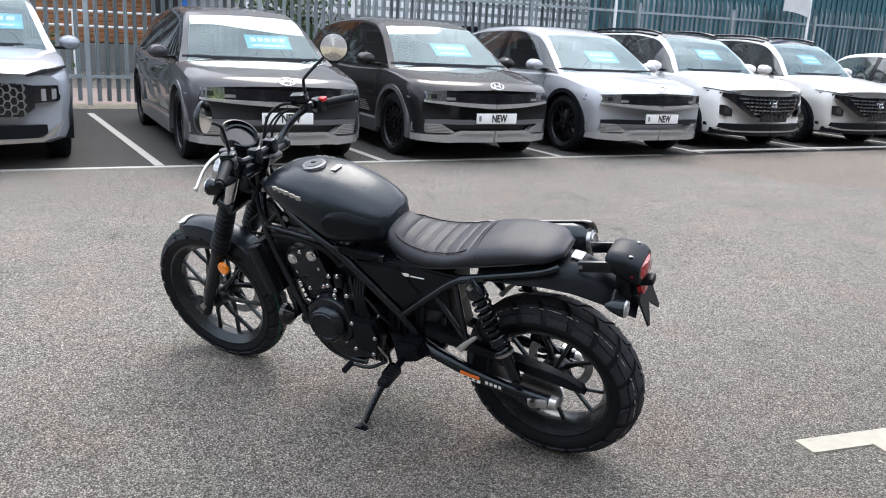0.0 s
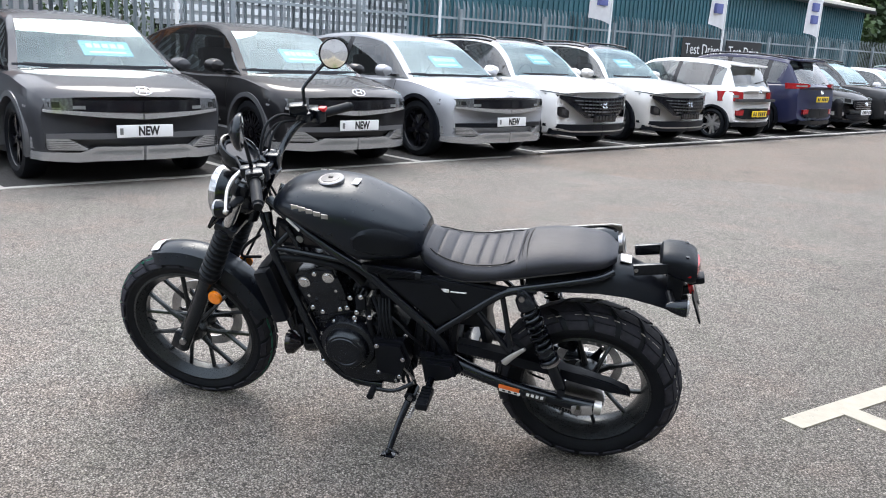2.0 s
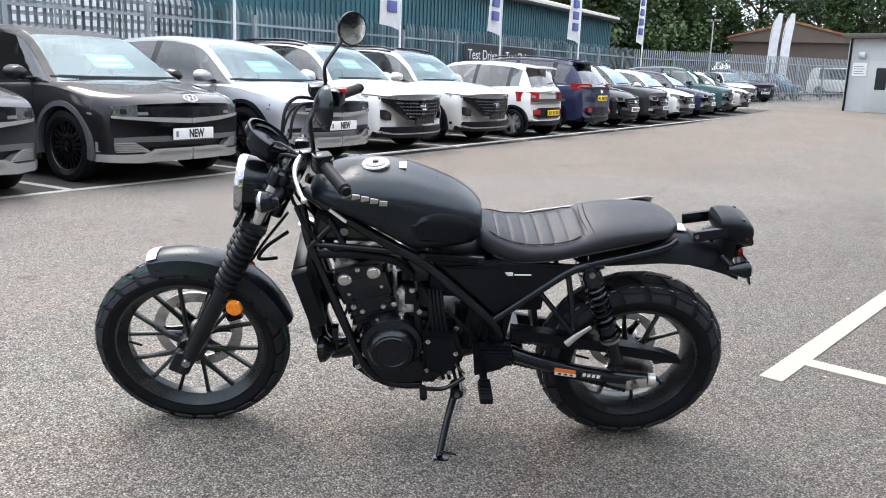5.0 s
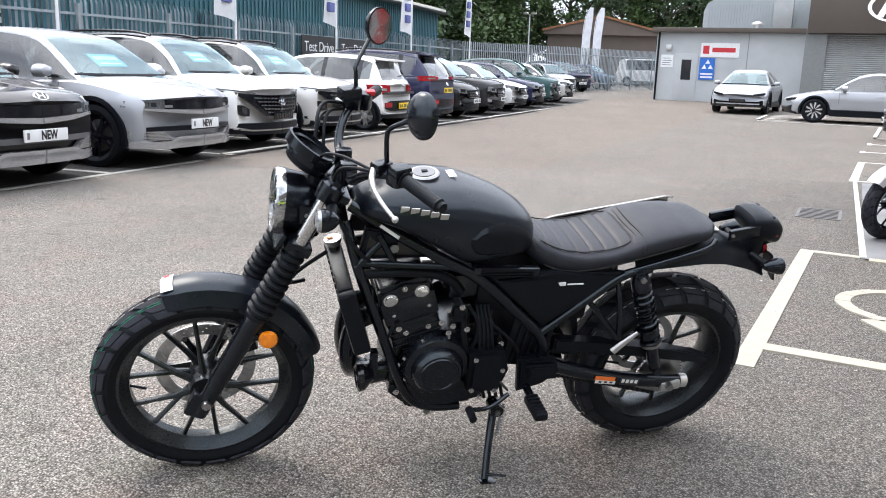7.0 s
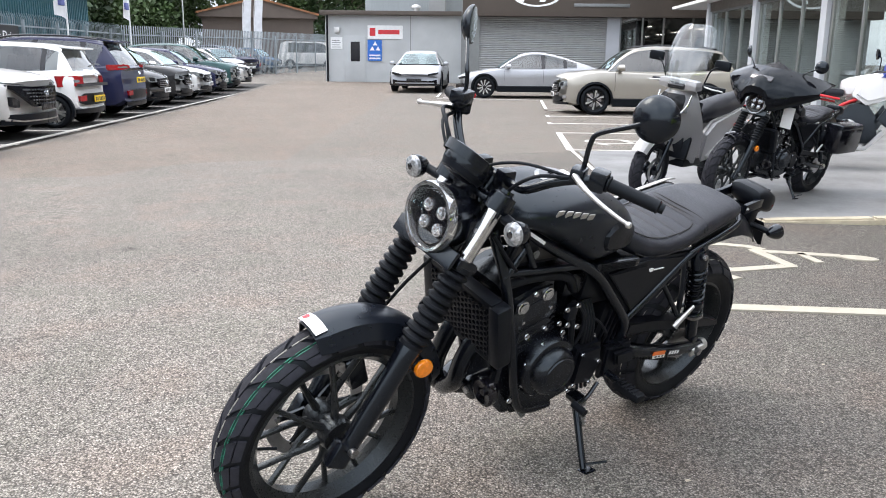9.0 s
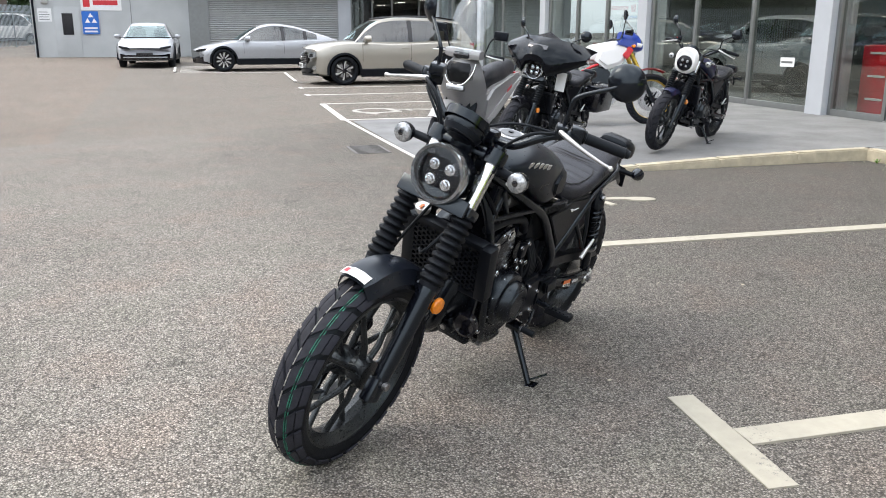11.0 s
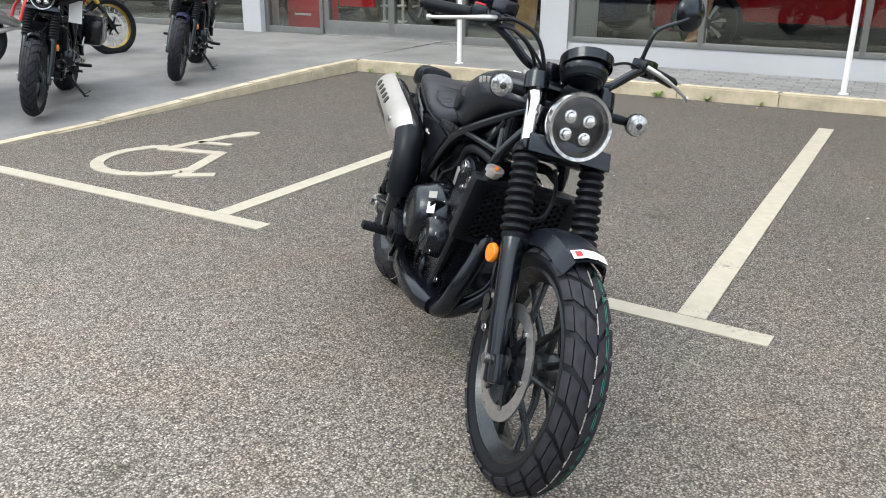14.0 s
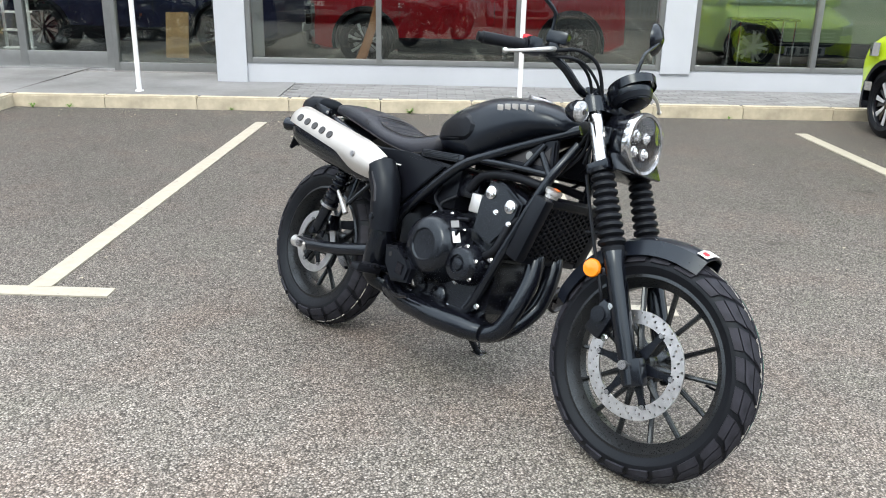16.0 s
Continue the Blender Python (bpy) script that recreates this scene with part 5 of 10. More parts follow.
                return (wb + (wr - wb) * min(1, t) ** 1.25, z)
            secs.append([self.bent(x, y, z) if u > 0.9 else V(x, y, z) for y, z in (q(0, belt), q(0, belt + 0.06 * dz), q(0, belt + 0.5 * dz), q(0, zr - lip - 0.04 * dz), (wr, zr - lip), (wr * 0.90, zr - lip * 0.25), (wr * 0.5, zr), (0, zr + 0.008))])
        panes = {"windscreen": bmesh.new(), "rear_window": bmesh.new(), "roof": bmesh.new(), "pillar": bmesh.new()}
        side, posts = {}, {}
        P = s["pillars"]
        for sd in (-1, 1):
            for i in range(len(us) - 1):
                um = (us[i] + us[i + 1]) / 2
                for j in range(7):
                    quad = [secs[i][j], secs[i + 1][j], secs[i + 1][j + 1], secs[i][j + 1]]
                    quad = [V(p.x, p.y * sd, p.z) for p in quad]
                    if j in (1, 2):
                        solid = um < P[0] - 0.09 or um > P[3] + 0.012 or any(abs(um - p) < 0.012 for p in P[1:]) 
                        if any(abs(um - p) < 0.012 for p in P[1:3]):
                            t = posts.setdefault((sd, um > (P[1] + P[2]) / 2), bmesh.new())
                        elif solid:
                            t = panes["pillar"]
                        else:
                            key = (sd, sum(um > p for p in P[1:]))
                            t = side.setdefault(key, bmesh.new())
                    elif j in (0, 3):
                        t = panes["pillar"]
                    elif j == 4:
                        t = panes["roof"] if um > u1 * 0.98 else panes["pillar"]
                    else:
                        t = panes["windscreen"] if um < u0 + (u1 - u0) * 0.9 else (panes["rear_window"] if um > u2 and (um - u2) / (u3 - u2) > 0.12 else panes["roof"])
                    t.faces.new([t.verts.new(p) for p in quad])
        for n, t in list(panes.items()) + [("side_window", t) for t in side.values()] + [("window_post", t) for t in posts.values()]:
            bmesh.ops.remove_doubles(t, verts=t.verts, dist=0.0005)
            if not t.faces:
                t.free()
                continue
            mat = {"windscreen": M["car_glass"], "rear_window": M["side_glass"], "side_window": M["side_glass"], "roof": self.roof_paint, "pillar": self.paint, "window_post": M["gloss_black"]}[n]
            if n in ("roof", "pillar", "window_post"):
                bmesh.ops.recalc_face_normals(t, faces=t.faces)
                bmesh.ops.solidify(t, geom=t.faces[:], thickness=0.012)
            o = part(n, t, mat, self.e)
            if n not in ("roof", "pillar", "window_post"):
                o.visible_shadow = False
        # inside: dashboard and seats
        xw, zb = self.L / 2 - (u0 + 0.06) * self.L, curve(s["top"], u0)
        part("dashboard", box(bmesh.new(), (xw - 0.25, 0, zb - 0.12), (0.7, self.W * 0.8, 0.16), None, 0.04), M["interior"], self.e)
        for y in (-0.38, 0.38):
            t = bmesh.new()
            box(t, (xw - 1.25, y, 0.98), (0.16, 0.46, 0.6), Matrix.Rotation(radians(-12), 3, "Y"), 0.05)
            box(t, (xw - 1.33, y, 1.33), (0.10, 0.24, 0.17), None, 0.04)
            part("seat", t, M["interior"], self.e)
        part("cabin_floor", box(bmesh.new(), (xw - 1.3, 0, 0.75), (2.4, self.W * 0.82, 0.05)), M["interior"], self.e)
        t = bmesh.new()
        tube(t, [(xw - 0.62 + 0.03 * math.sin(a), 0.38 + 0.18 * math.cos(a), zb + 0.0 + 0.18 * math.sin(a)) for a in [2 * math.pi * k / 16 for k in range(17)]], 0.014, 6, 0)
        part("steering_wheel", t, M["interior"], self.e)
        # wipers
        t = bmesh.new()
        for y in (0.55, -0.1):
            tube(t, [self.bent(self.L / 2 - (u0 + 0.012) * self.L, y, zb + 0.035), self.bent(self.L / 2 - (u0 + 0.02) * self.L, y - 0.6, zb + 0.06)], 0.012, 6, 0)
        part("wiper", t, M["sign_black"], self.e)
        wc = self.half(u0) * 0.86
        part("cowl", tube(bmesh.new(), [self.bent(self.L / 2 - (u0 + 0.004 + 0.012 * abs(k) / 3) * self.L, wc * k / 3, zb + 0.012) for k in range(-3, 4)], 0.05, 8, 3, 0.45), M["black_plastic"], self.e)

    def rolling(self):
        s = self.s
        R = s["R"]
        first = None
        for ax in (self.L / 2 - s["front"], self.L / 2 - s["front"] - s["base"]):
            for sd in (1, -1):
                m = Matrix.Translation((ax, sd * (self.W / 2 - 0.135), R)) @ Matrix.Rotation(0 if sd > 0 else math.pi, 4, "Z") @ Matrix.Rotation(random.uniform(0, 6), 4, "Y")
                if first is None:
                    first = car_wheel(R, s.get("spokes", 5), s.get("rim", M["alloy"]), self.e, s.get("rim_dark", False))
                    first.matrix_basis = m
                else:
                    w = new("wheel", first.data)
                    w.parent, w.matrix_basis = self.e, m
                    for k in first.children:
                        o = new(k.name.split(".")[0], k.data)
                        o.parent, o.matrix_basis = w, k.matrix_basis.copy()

    def mirrors(self):
        s = self.s
        u = s["pillars"][0] - 0.03
        x, z = self.L / 2 - u * self.L, curve(s["top"], u)
        for sd in (-1, 1):
            b = bmesh.new()
            lathe(b, (x + 0.10, sd * (self.W / 2 + 0.07), z + 0.085), (-1, 0, 0), [(0, 0.02), (0.03, 0.075), (0.10, 0.1), (0.17, 0.1), (0.175, 0.02)], 18)
            for v in b.verts:
                c = V(x, sd * (self.W / 2 + 0.07), z + 0.085)
                v.co.z = c.z + (v.co.z - c.z) * 0.78
                v.co.y = c.y + (v.co.y - c.y) * 1.1
            o = part("door_mirror", b, self.paint, self.e)
            part("mirror_foot", box(bmesh.new(), (x, sd * (self.W / 2 - 0.05), z + 0.03), (0.09, 0.16, 0.035), None, 0.01), M["gloss_black"], o)

    # -- things on the face, in the flat coordinates of the nose --
    def strip(self, name, pts, mat, proud=0.008, both=True, tail=False, label="", deep=0.05, parent=None):
        """A plate that follows the nose (or tail): pts are (y, low z, high z)."""
        for sd in ((1, -1) if both else (1,)):
            b = bmesh.new()
            rows_ = []
            pts2 = []
            for (y0, a0, c0), (y1, a1, c1) in zip(pts, pts[1:]):
                n = max(1, int(abs(y1 - y0) / 0.06))
                pts2 += [(y0 + (y1 - y0) * k / n, a0 + (a1 - a0) * k / n, c0 + (c1 - c0) * k / n) for k in range(n)]
            pts2.append(pts[-1])
            h = self.L / 2
            for y, lo, hi in pts2:
                ring = []
                for z in (lo, (lo + hi) / 2, hi):
                    ring.append((proud, z))
                ring += [(-deep, hi), (-deep, lo)]
                rr = []
                for pz, z in ring:
                    p = self.bent(-h if tail else h, y, z)
                    nx = -1 if tail else 1
                    edge = max(0.0, abs(y) / (self.W / 2) - 0.86) * self.W / 2
                    rr.append(V(p.x + nx * pz - nx * edge * 1.6, sd * (y + pz * 0.5), z))
                rows_.append(rr)
            ring_loft(b, rows_)
            o = part(name, b, mat, parent or self.e, label)
        return o

    def plate(self, z, mat, text="", tail=False, y=0.0):
        h = self.L / 2
        p = self.bent(-h if tail else h, 0, z)
        nx = -1 if tail else 1
        c = V(p.x + nx * 0.035, y, z)
        o = part("number_plate", box(bmesh.new(), c, (0.02, 0.53, 0.115), None, 0.004), mat, self.e, "white plate reading NEW" if text else "number plate")
        rot = Matrix.Rotation(math.pi / 2 * nx, 4, "Z") @ Matrix.Rotation(math.pi / 2, 4, "X")
        if text:
            letters("lettering", text, 0.105, 0.001, M["sign_black"], o, Matrix.Translation((c.x + nx * 0.012, y + 0.03 * nx, z - 0.002)) @ rot @ Matrix.Diagonal((0.82, 1.12, 1, 1)), bold=0.004)
            part("plate_mark", box(bmesh.new(), (c.x + nx * 0.011, y - 0.225 * nx, z), (0.004, 0.03, 0.06)), M["alu"], o)
        else:
            for k in range(6):
                part("plate_bar", box(bmesh.new(), (c.x + nx * 0.011, y - 0.19 + 0.075 * k + (0.03 if k > 3 else 0), z), (0.003, 0.045, 0.07)), M["sign_black"], o)

    def emblem(self, z, tail=False, size=0.075, up=None):
        h = self.L / 2
        p = self.bent(-h if tail else h, 0, z)
        nx = -1 if tail else 1
        b = bmesh.new()
        d = V(nx, 0, up if up else 0.25).normalized()
        a, q = V(0, 1, 0), d.cross(V(0, 1, 0)).normalized()
        c = V(p.x, 0, z) + d * 0.02
        tube(b, [c + a * math.cos(t) * size + q * math.sin(t) * size * 0.58 for t in [2 * math.pi * k / 24 for k in range(25)]], 0.008, 6, 0)
        for s_ in (-0.4, 0.4):
            tube(b, [c + a * size * (s_ - 0.08) - q * size * 0.38, c + a * size * (s_ + 0.08) + q * size * 0.38], 0.008, 6, 0)
        tube(b, [c - a * size * 0.4, c + a * size * 0.4], 0.007, 6, 0)
        part("emblem", b, M["chrome"], self.e, "chrome oval emblem")

    def price(self, z, w=0.55):
        """The pale blue price board behind the windscreen."""
        s = self.s
        u = s["gh"][0] + (s["gh"][1] - s["gh"][0]) * 0.36
        x = self.L / 2 - u * self.L - 0.30
        zz = curve(s["roof"], s["gh"][0] + (s["gh"][1] - s["gh"][0]) * 0.36) - 0.02
        o = part("price_board", box(bmesh.new(), (x + 0.08, 0.25, zz), (0.012, w * 0.95, 0.26), Matrix.Rotation(radians(-56), 3, "Y")), M["price"], self.e, "pale blue price board behind the glass")
        rot = Matrix.Rotation(radians(-56), 3, "Y")
        up = rot @ V(0, 0, 1)
        for k in range(5):
            part("price_bar", box(bmesh.new(), V(x + 0.088, 0.25 + w * 0.155 * (k - 2), zz) + up * 0.045, (0.012, w * 0.115, 0.075), rot), M["white"], o)
        part("price_line", box(bmesh.new(), V(x + 0.088, 0.25, zz) - up * 0.07, (0.012, w * 0.7, 0.03), rot), M["white"], o)


def car_wheel(R, spokes, rim, parent, dark=False):
    """A wheel standing at the origin, its outside towards +y."""
    w = 0.115
    rr = R * 0.70
    b = bmesh.new()
    lathe(b, (0, 0, 0), (0, 1, 0), [(-w * 0.8, rr), (-w, rr + (R - rr) * 0.35), (-w * 0.9, R - 0.015), (-w * 0.7, R), (w * 0.7, R), (w * 0.9, R - 0.015), (w, rr + (R - rr) * 0.35), (w * 0.8, rr), (w * 0.7, rr - 0.012), (-w * 0.7, rr - 0.012), (-w * 0.8, rr)], 36, cap=False)
    o = part("wheel", b, M["rubber"], parent)
    b = bmesh.new()
    lathe(b, (0, 0, 0), (0, 1, 0), [(-w * 0.5, rr * 0.97), (w * 0.72, rr * 0.97), (w * 0.82, rr), (w * 0.7, rr), (-w * 0.5, rr)], 36, cap=False)
    part("rim_edge", b, M["gloss_black"] if dark else rim, o)
    # black disc put in for the shade behind the spokes
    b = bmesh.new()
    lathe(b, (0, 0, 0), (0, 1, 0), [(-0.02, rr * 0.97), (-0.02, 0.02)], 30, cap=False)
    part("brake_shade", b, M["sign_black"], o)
    lathe_disc = bmesh.new()
    lathe(lathe_disc, (0, 0, 0), (0, 1, 0), [(0.0, 0.05), (0.0, rr * 0.72), (0.012, rr * 0.72), (0.012, 0.05)], 30)
    part("brake_disc", lathe_disc, M["steel"], o)
    for k in range(spokes):
        b = bmesh.new()
        a = 2 * math.pi * k / spokes
        d, t = V(math.cos(a), 0, math.sin(a)), V(-math.sin(a), 0, math.cos(a))
        y0 = w * 0.62
        for s_ in (-1, 1):
            root = [d * 0.05 + t * s_ * 0.012, d * rr * 0.5 + t * s_ * 0.018, d * rr * 0.98 + t * s_ * rr * 0.20]
            ring_loft(b, [[p + V(0, y0 - 0.012 - 0.02, 0) - t * wd, p + V(0, y0, 0) - t * wd, p + V(0, y0, 0) + t * wd, p + V(0, y0 - 0.032, 0) + t * wd] for p, wd in zip(root, (0.018, 0.016, 0.022))])
        sp = part("spoke", b, M["gloss_black"] if dark else rim, o)
        if dark:
            e = bmesh.new()
            root = [d * 0.05 + t * 0.006, d * rr * 0.5 + t * 0.012, d * rr * 0.97 + t * rr * 0.16]
            ring_loft(e, [[p + V(0, y0 - 0.004, 0) - t * wd, p + V(0, y0 + 0.004, 0) - t * wd, p + V(0, y0 + 0.004, 0) + t * wd, p + V(0, y0 - 0.004, 0) + t * wd] for p, wd in zip(root, (0.011, 0.014, 0.024))])
            part("spoke_face", e, rim, sp)
    part("hub_cap", lathe(bmesh.new(), (0, 0, 0), (0, 1, 0), [(w * 0.2, 0.062), (w * 0.66, 0.058), (w * 0.72, 0.03), (w * 0.72, 0.001)], 18), M["gloss_black"] if dark else rim, o)
    return o


def parked(s, d, spec, heading=96.0):
    """The pose of a car whose nose (or tail) stands d metres behind the row's marking."""
    p = row(s, d + spec["L"] / 2)
    return Matrix.Translation(p) @ Matrix.Rotation(radians(heading), 4, "Z")


def crossover(s, d, paint, label, rim, spokes, heading=96.0, tone=None):
    spec = dict(CROSS, spokes=spokes, rim=rim, rim_dark=True)
    c = Car(spec, parked(s, d, spec, heading), paint, label, tone)
    c.strip("lamp_band", [(0.0, 0.69, 0.80), (0.5, 0.69, 0.80), (0.66, 0.70, 0.81)], M["gloss_black"], 0.010)
    c.strip("headlight", [(0.60, 0.70, 0.815), (0.80, 0.705, 0.805), (0.915, 0.725, 0.785)], M["lamp_clear"], 0.012)
    c.strip("headlight_unit", [(0.70, 0.725, 0.775), (0.76, 0.725, 0.775)], M["lamp_dark"], 0.016)
    c.strip("headlight_unit", [(0.78, 0.728, 0.775), (0.84, 0.732, 0.772)], M["lamp_dark"], 0.016)
    c.strip("light_unit", [(0.50, 0.715, 0.745), (0.60, 0.715, 0.745)], M["alu"], 0.014)
    c.strip("chrome_blade", [(0.0, 0.625, 0.678), (0.4, 0.648, 0.692), (0.8, 0.682, 0.706), (0.93, 0.715, 0.735)], M["skid"], 0.020)
    c.strip("lower_band", [(0.0, 0.445, 0.50), (0.6, 0.445, 0.50), (0.86, 0.445, 0.49)], tone or M["black_plastic"], 0.008)
    c.strip("louvre_panel", [(0.50, 0.345, 0.36), (0.64, 0.345, 0.445), (0.90, 0.345, 0.445)], M["skid"], 0.012)
    for k in range(5):
        c.strip("louvre", [(0.53 + 0.022 * k, 0.357 + 0.017 * k, 0.361 + 0.017 * k), (0.885, 0.357 + 0.017 * k, 0.361 + 0.017 * k)], M["black_plastic"], 0.015)
    c.strip("skid_plate", [(0.0, 0.245, 0.375), (0.42, 0.245, 0.375), (0.56, 0.235, 0.325), (0.90, 0.25, 0.325)], M["skid"], 0.026)
    c.strip("skid_recess", [(0.02, 0.30, 0.345), (0.40, 0.30, 0.345), (0.47, 0.30, 0.315)], M["alu"], 0.026)
    c.plate(0.52, M["white"], "NEW")
    c.emblem(0.868, size=0.082, up=1.1)
    c.price(1.2)
    for sd in (-1, 1):
        for k in range(6):
            part("sill_louvre", box(bmesh.new(), (c.L / 2 - 1.75 - 0.03 * k, sd * (c.W / 2 * 0.978), 0.46 + 0.022 * k), (0.5, 0.02, 0.008)), M["alloy"], c.e)
    return c


def suv_new(s, d, paint, label, heading=96.0):
    spec = dict(SUV, spokes=6, rim=M["alloy"])
    c = Car(spec, parked(s, d, spec, heading), paint, label, None, M["gloss_black"])
    g = c.strip("grille", [(0.0, 0.50, 0.80), (0.36, 0.50, 0.80), (0.52, 0.60, 0.81), (0.74, 0.755, 0.825), (0.90, 0.83, 0.85)], M["gloss_black"], 0.014)
    for k in range(5):
        z = 0.53 + 0.052 * k
        w = 0.35 + 0.06 * k
        c.strip("grille_bar", [(0.0, z, z + 0.020), (w, z + 0.012, z + 0.032)], M["lamp_clear"], 0.028)
    for k in range(6):
        y = 0.05 + 0.075 * k
        z0 = 0.535 + max(0, y - 0.28) * 0.5
        c.strip("grille_rib", [(y, z0, 0.80), (y + 0.016, z0, 0.80)], M["gloss_black"], 0.034)
    c.strip("light_strip", [(0.56, 0.822, 0.836), (0.74, 0.838, 0.856), (0.92, 0.872, 0.888)], M["lamp_clear"], 0.02)
    c.strip("fog_lamp", [(0.66, 0.50, 0.60), (0.74, 0.50, 0.655), (0.80, 0.52, 0.66), (0.84, 0.58, 0.655)], M["gloss_black"], 0.012)
    c.strip("fog_lens", [(0.70, 0.535, 0.615), (0.77, 0.55, 0.635)], M["chrome_dark"], 0.016)
    c.strip("bumper_mouth", [(0.0, 0.31, 0.40), (0.62, 0.31, 0.40), (0.80, 0.34, 0.40), (0.90, 0.36, 0.40)], M["black_plastic"], 0.012)
    c.strip("bumper_chin", [(0.0, 0.23, 0.31), (0.6, 0.235, 0.31), (0.86, 0.25, 0.33)], M["black_plastic"], 0.02)
    c.strip("chin_blade", [(0.0, 0.285, 0.305), (0.6, 0.285, 0.305), (0.84, 0.31, 0.33)], M["shield"], 0.026)
    c.plate(0.50, M["gloss_black"])
    c.emblem(0.70, size=0.085, up=0.15)
    c.price(1.2, 0.45)
    roof_rails(c)
    return c


def roof_rails(c):
    s = c.s
    for sd in (-1, 1):
        t = bmesh.new()
        w = s["roof_w"] * c.W / 2 * 1.02
        tube(t, [(c.L / 2 - u * c.L, sd * w, curve(s["roof"], u) + 0.02) for u in (0.42, 0.5, 0.62, 0.75, 0.86)], 0.018, 8)
        part("roof_rail", t, M["gloss_black"], c.e)


def plain_face(c, grille_z=(0.52, 0.74), lamp_z=(0.66, 0.80), wing=0.0):
    """An ordinary nose: grille, swept lamps, lower mouth."""
    a, b = grille_z
    c.strip("grille", [(0.0, a, b), (0.36, a, b), (0.48, a + 0.08, b)], M["gloss_black"], 0.012)
    for k in range(4):
        z = a + 0.03 + (b - a - 0.04) * k / 4
        c.strip("grille_bar", [(0.0, z, z + 0.014), (0.40, z, z + 0.014)], M["steel"], 0.02)
    l0, l1 = lamp_z
    c.strip("headlight", [(0.50, l0, l1 - 0.03), (0.70, l0 + 0.01, l1), (0.86, l0 + 0.05, l1 + 0.03)], M["lens"], 0.012)
    c.strip("headlight_unit", [(0.56, l0 + 0.025, l1 - 0.04), (0.70, l0 + 0.03, l1 - 0.02)], M["lamp_dark"], 0.016)
    c.strip("bumper_mouth", [(0.0, 0.30, 0.42), (0.5, 0.30, 0.42), (0.62, 0.34, 0.40)], M["black_plastic"], 0.010)
    c.strip("fog_lamp", [(0.68, 0.38, 0.46), (0.82, 0.39, 0.47)], M["lens"], 0.012)
    c.strip("bumper_chin", [(0.0, 0.22, 0.28), (0.8, 0.24, 0.29)], M["black_plastic"], 0.014)
    c.plate(0.47, M["white"])
    c.emblem((a + b) / 2 + 0.03, size=0.07, up=0.1)


def plain_tail(c, lamp=(0.52, 0.82, 0.80, 0.98), plate_z=0.62, black=(0.34, 0.62)):
    y0, y1, z0, z1 = lamp
    c.strip("tail_light", [(y0, z0 + 0.05, z1 - 0.02), ((y0 + y1) / 2, z0 + 0.02, z1), (y1, z0, z1 - 0.01)], M["red_lens"], 0.014, tail=True)
    c.strip("tail_inset", [(y0 + 0.10, z0 + 0.085, z1 - 0.075), (y1 - 0.08, z0 + 0.075, z1 - 0.07)], M["lens"], 0.018, tail=True)
    c.strip("bumper_insert", [(0.0, black[0], black[1]), (0.45, black[0], black[1]), (0.6, black[0] + 0.04, black[1] - 0.06)], M["black_plastic"], 0.010, tail=True)
    c.strip("reflector", [(0.46, black[0] + 0.07, black[0] + 0.17), (0.62, black[0] + 0.07, black[0] + 0.16)], M["red_lens"], 0.018, tail=True)
    c.strip("tail_chin", [(0.0, 0.24, 0.33), (0.7, 0.26, 0.33)], M["black_plastic"], 0.012, tail=True)
    c.plate(plate_z, M["sign_yellow"], "", True)
    c.emblem(0.92, True, 0.06, 0.1)
    h, s = c.L / 2, c.s
    part("rear_wiper", tube(bmesh.new(), [(-h + 0.12, 0.0, 1.08), (-h + 0.14, -0.36, 1.12)], 0.01, 6, 0), M["sign_black"], c.e)
    part("spoiler", box(bmesh.new(), (-h + (1 - s["gh"][2]) * c.L * 0.72, 0, curve(s["roof"], s["gh"][2]) + 0.0), (0.28, s["roof_w"] * c.W * 1.0, 0.035), Matrix.Rotation(radians(-6), 3, "Y"), 0.012), c.paint, c.e)


# ---- the row of cars ----
spec = dict(SUV, L=4.79, W=1.9, H=1.69, spokes=6)
c = Car(spec, parked(-0.28, -0.1, spec), PAINT["blue_silver"], "silver-blue family car with black honeycomb grille, facing the yard")
c.strip("grille", [(0.0, 0.50, 0.80), (0.5, 0.50, 0.80), (0.60, 0.58, 0.78)], M["gloss_black"], 0.014)
for k in range(7):
    for j in range(10):
        y = -0.5 + 0.11 * j + 0.055 * (k % 2)
        z = 0.53 + 0.038 * k
        if abs(y) < 0.52:
            p = c.bent(c.L / 2, y, z)
            part("honeycomb", lathe(bmesh.new(), (p.x + 0.008, y, z), (1, 0, 0), [(0, 0.05), (0.012, 0.05), (0.012, 0.04), (0, 0.04)], 6), M["alu"], c.e)
c.strip("headlight", [(0.60, 0.62, 0.78), (0.78, 0.63, 0.78), (0.90, 0.66, 0.77)], M["gloss_black"], 0.014)
c.strip("headlight_unit", [(0.66, 0.64, 0.75), (0.70, 0.64, 0.75)], M["lens"], 0.018)
c.strip("headlight_unit", [(0.75, 0.65, 0.75), (0.79, 0.66, 0.75)], M["lens"], 0.018)
c.strip("light_strip", [(0.56, 0.86, 0.885), (0.72, 0.89, 0.93), (0.9, 0.935, 0.95)], M["lamp_dark"], 0.012)
c.strip("bumper_mouth", [(0.0, 0.30, 0.42), (0.62, 0.30, 0.42), (0.70, 0.34, 0.42)], M["black_plastic"], 0.010)
c.strip("bumper_blade", [(0.0, 0.25, 0.295), (0.66, 0.26, 0.30), (0.84, 0.40, 0.46)], M["shield"], 0.020)
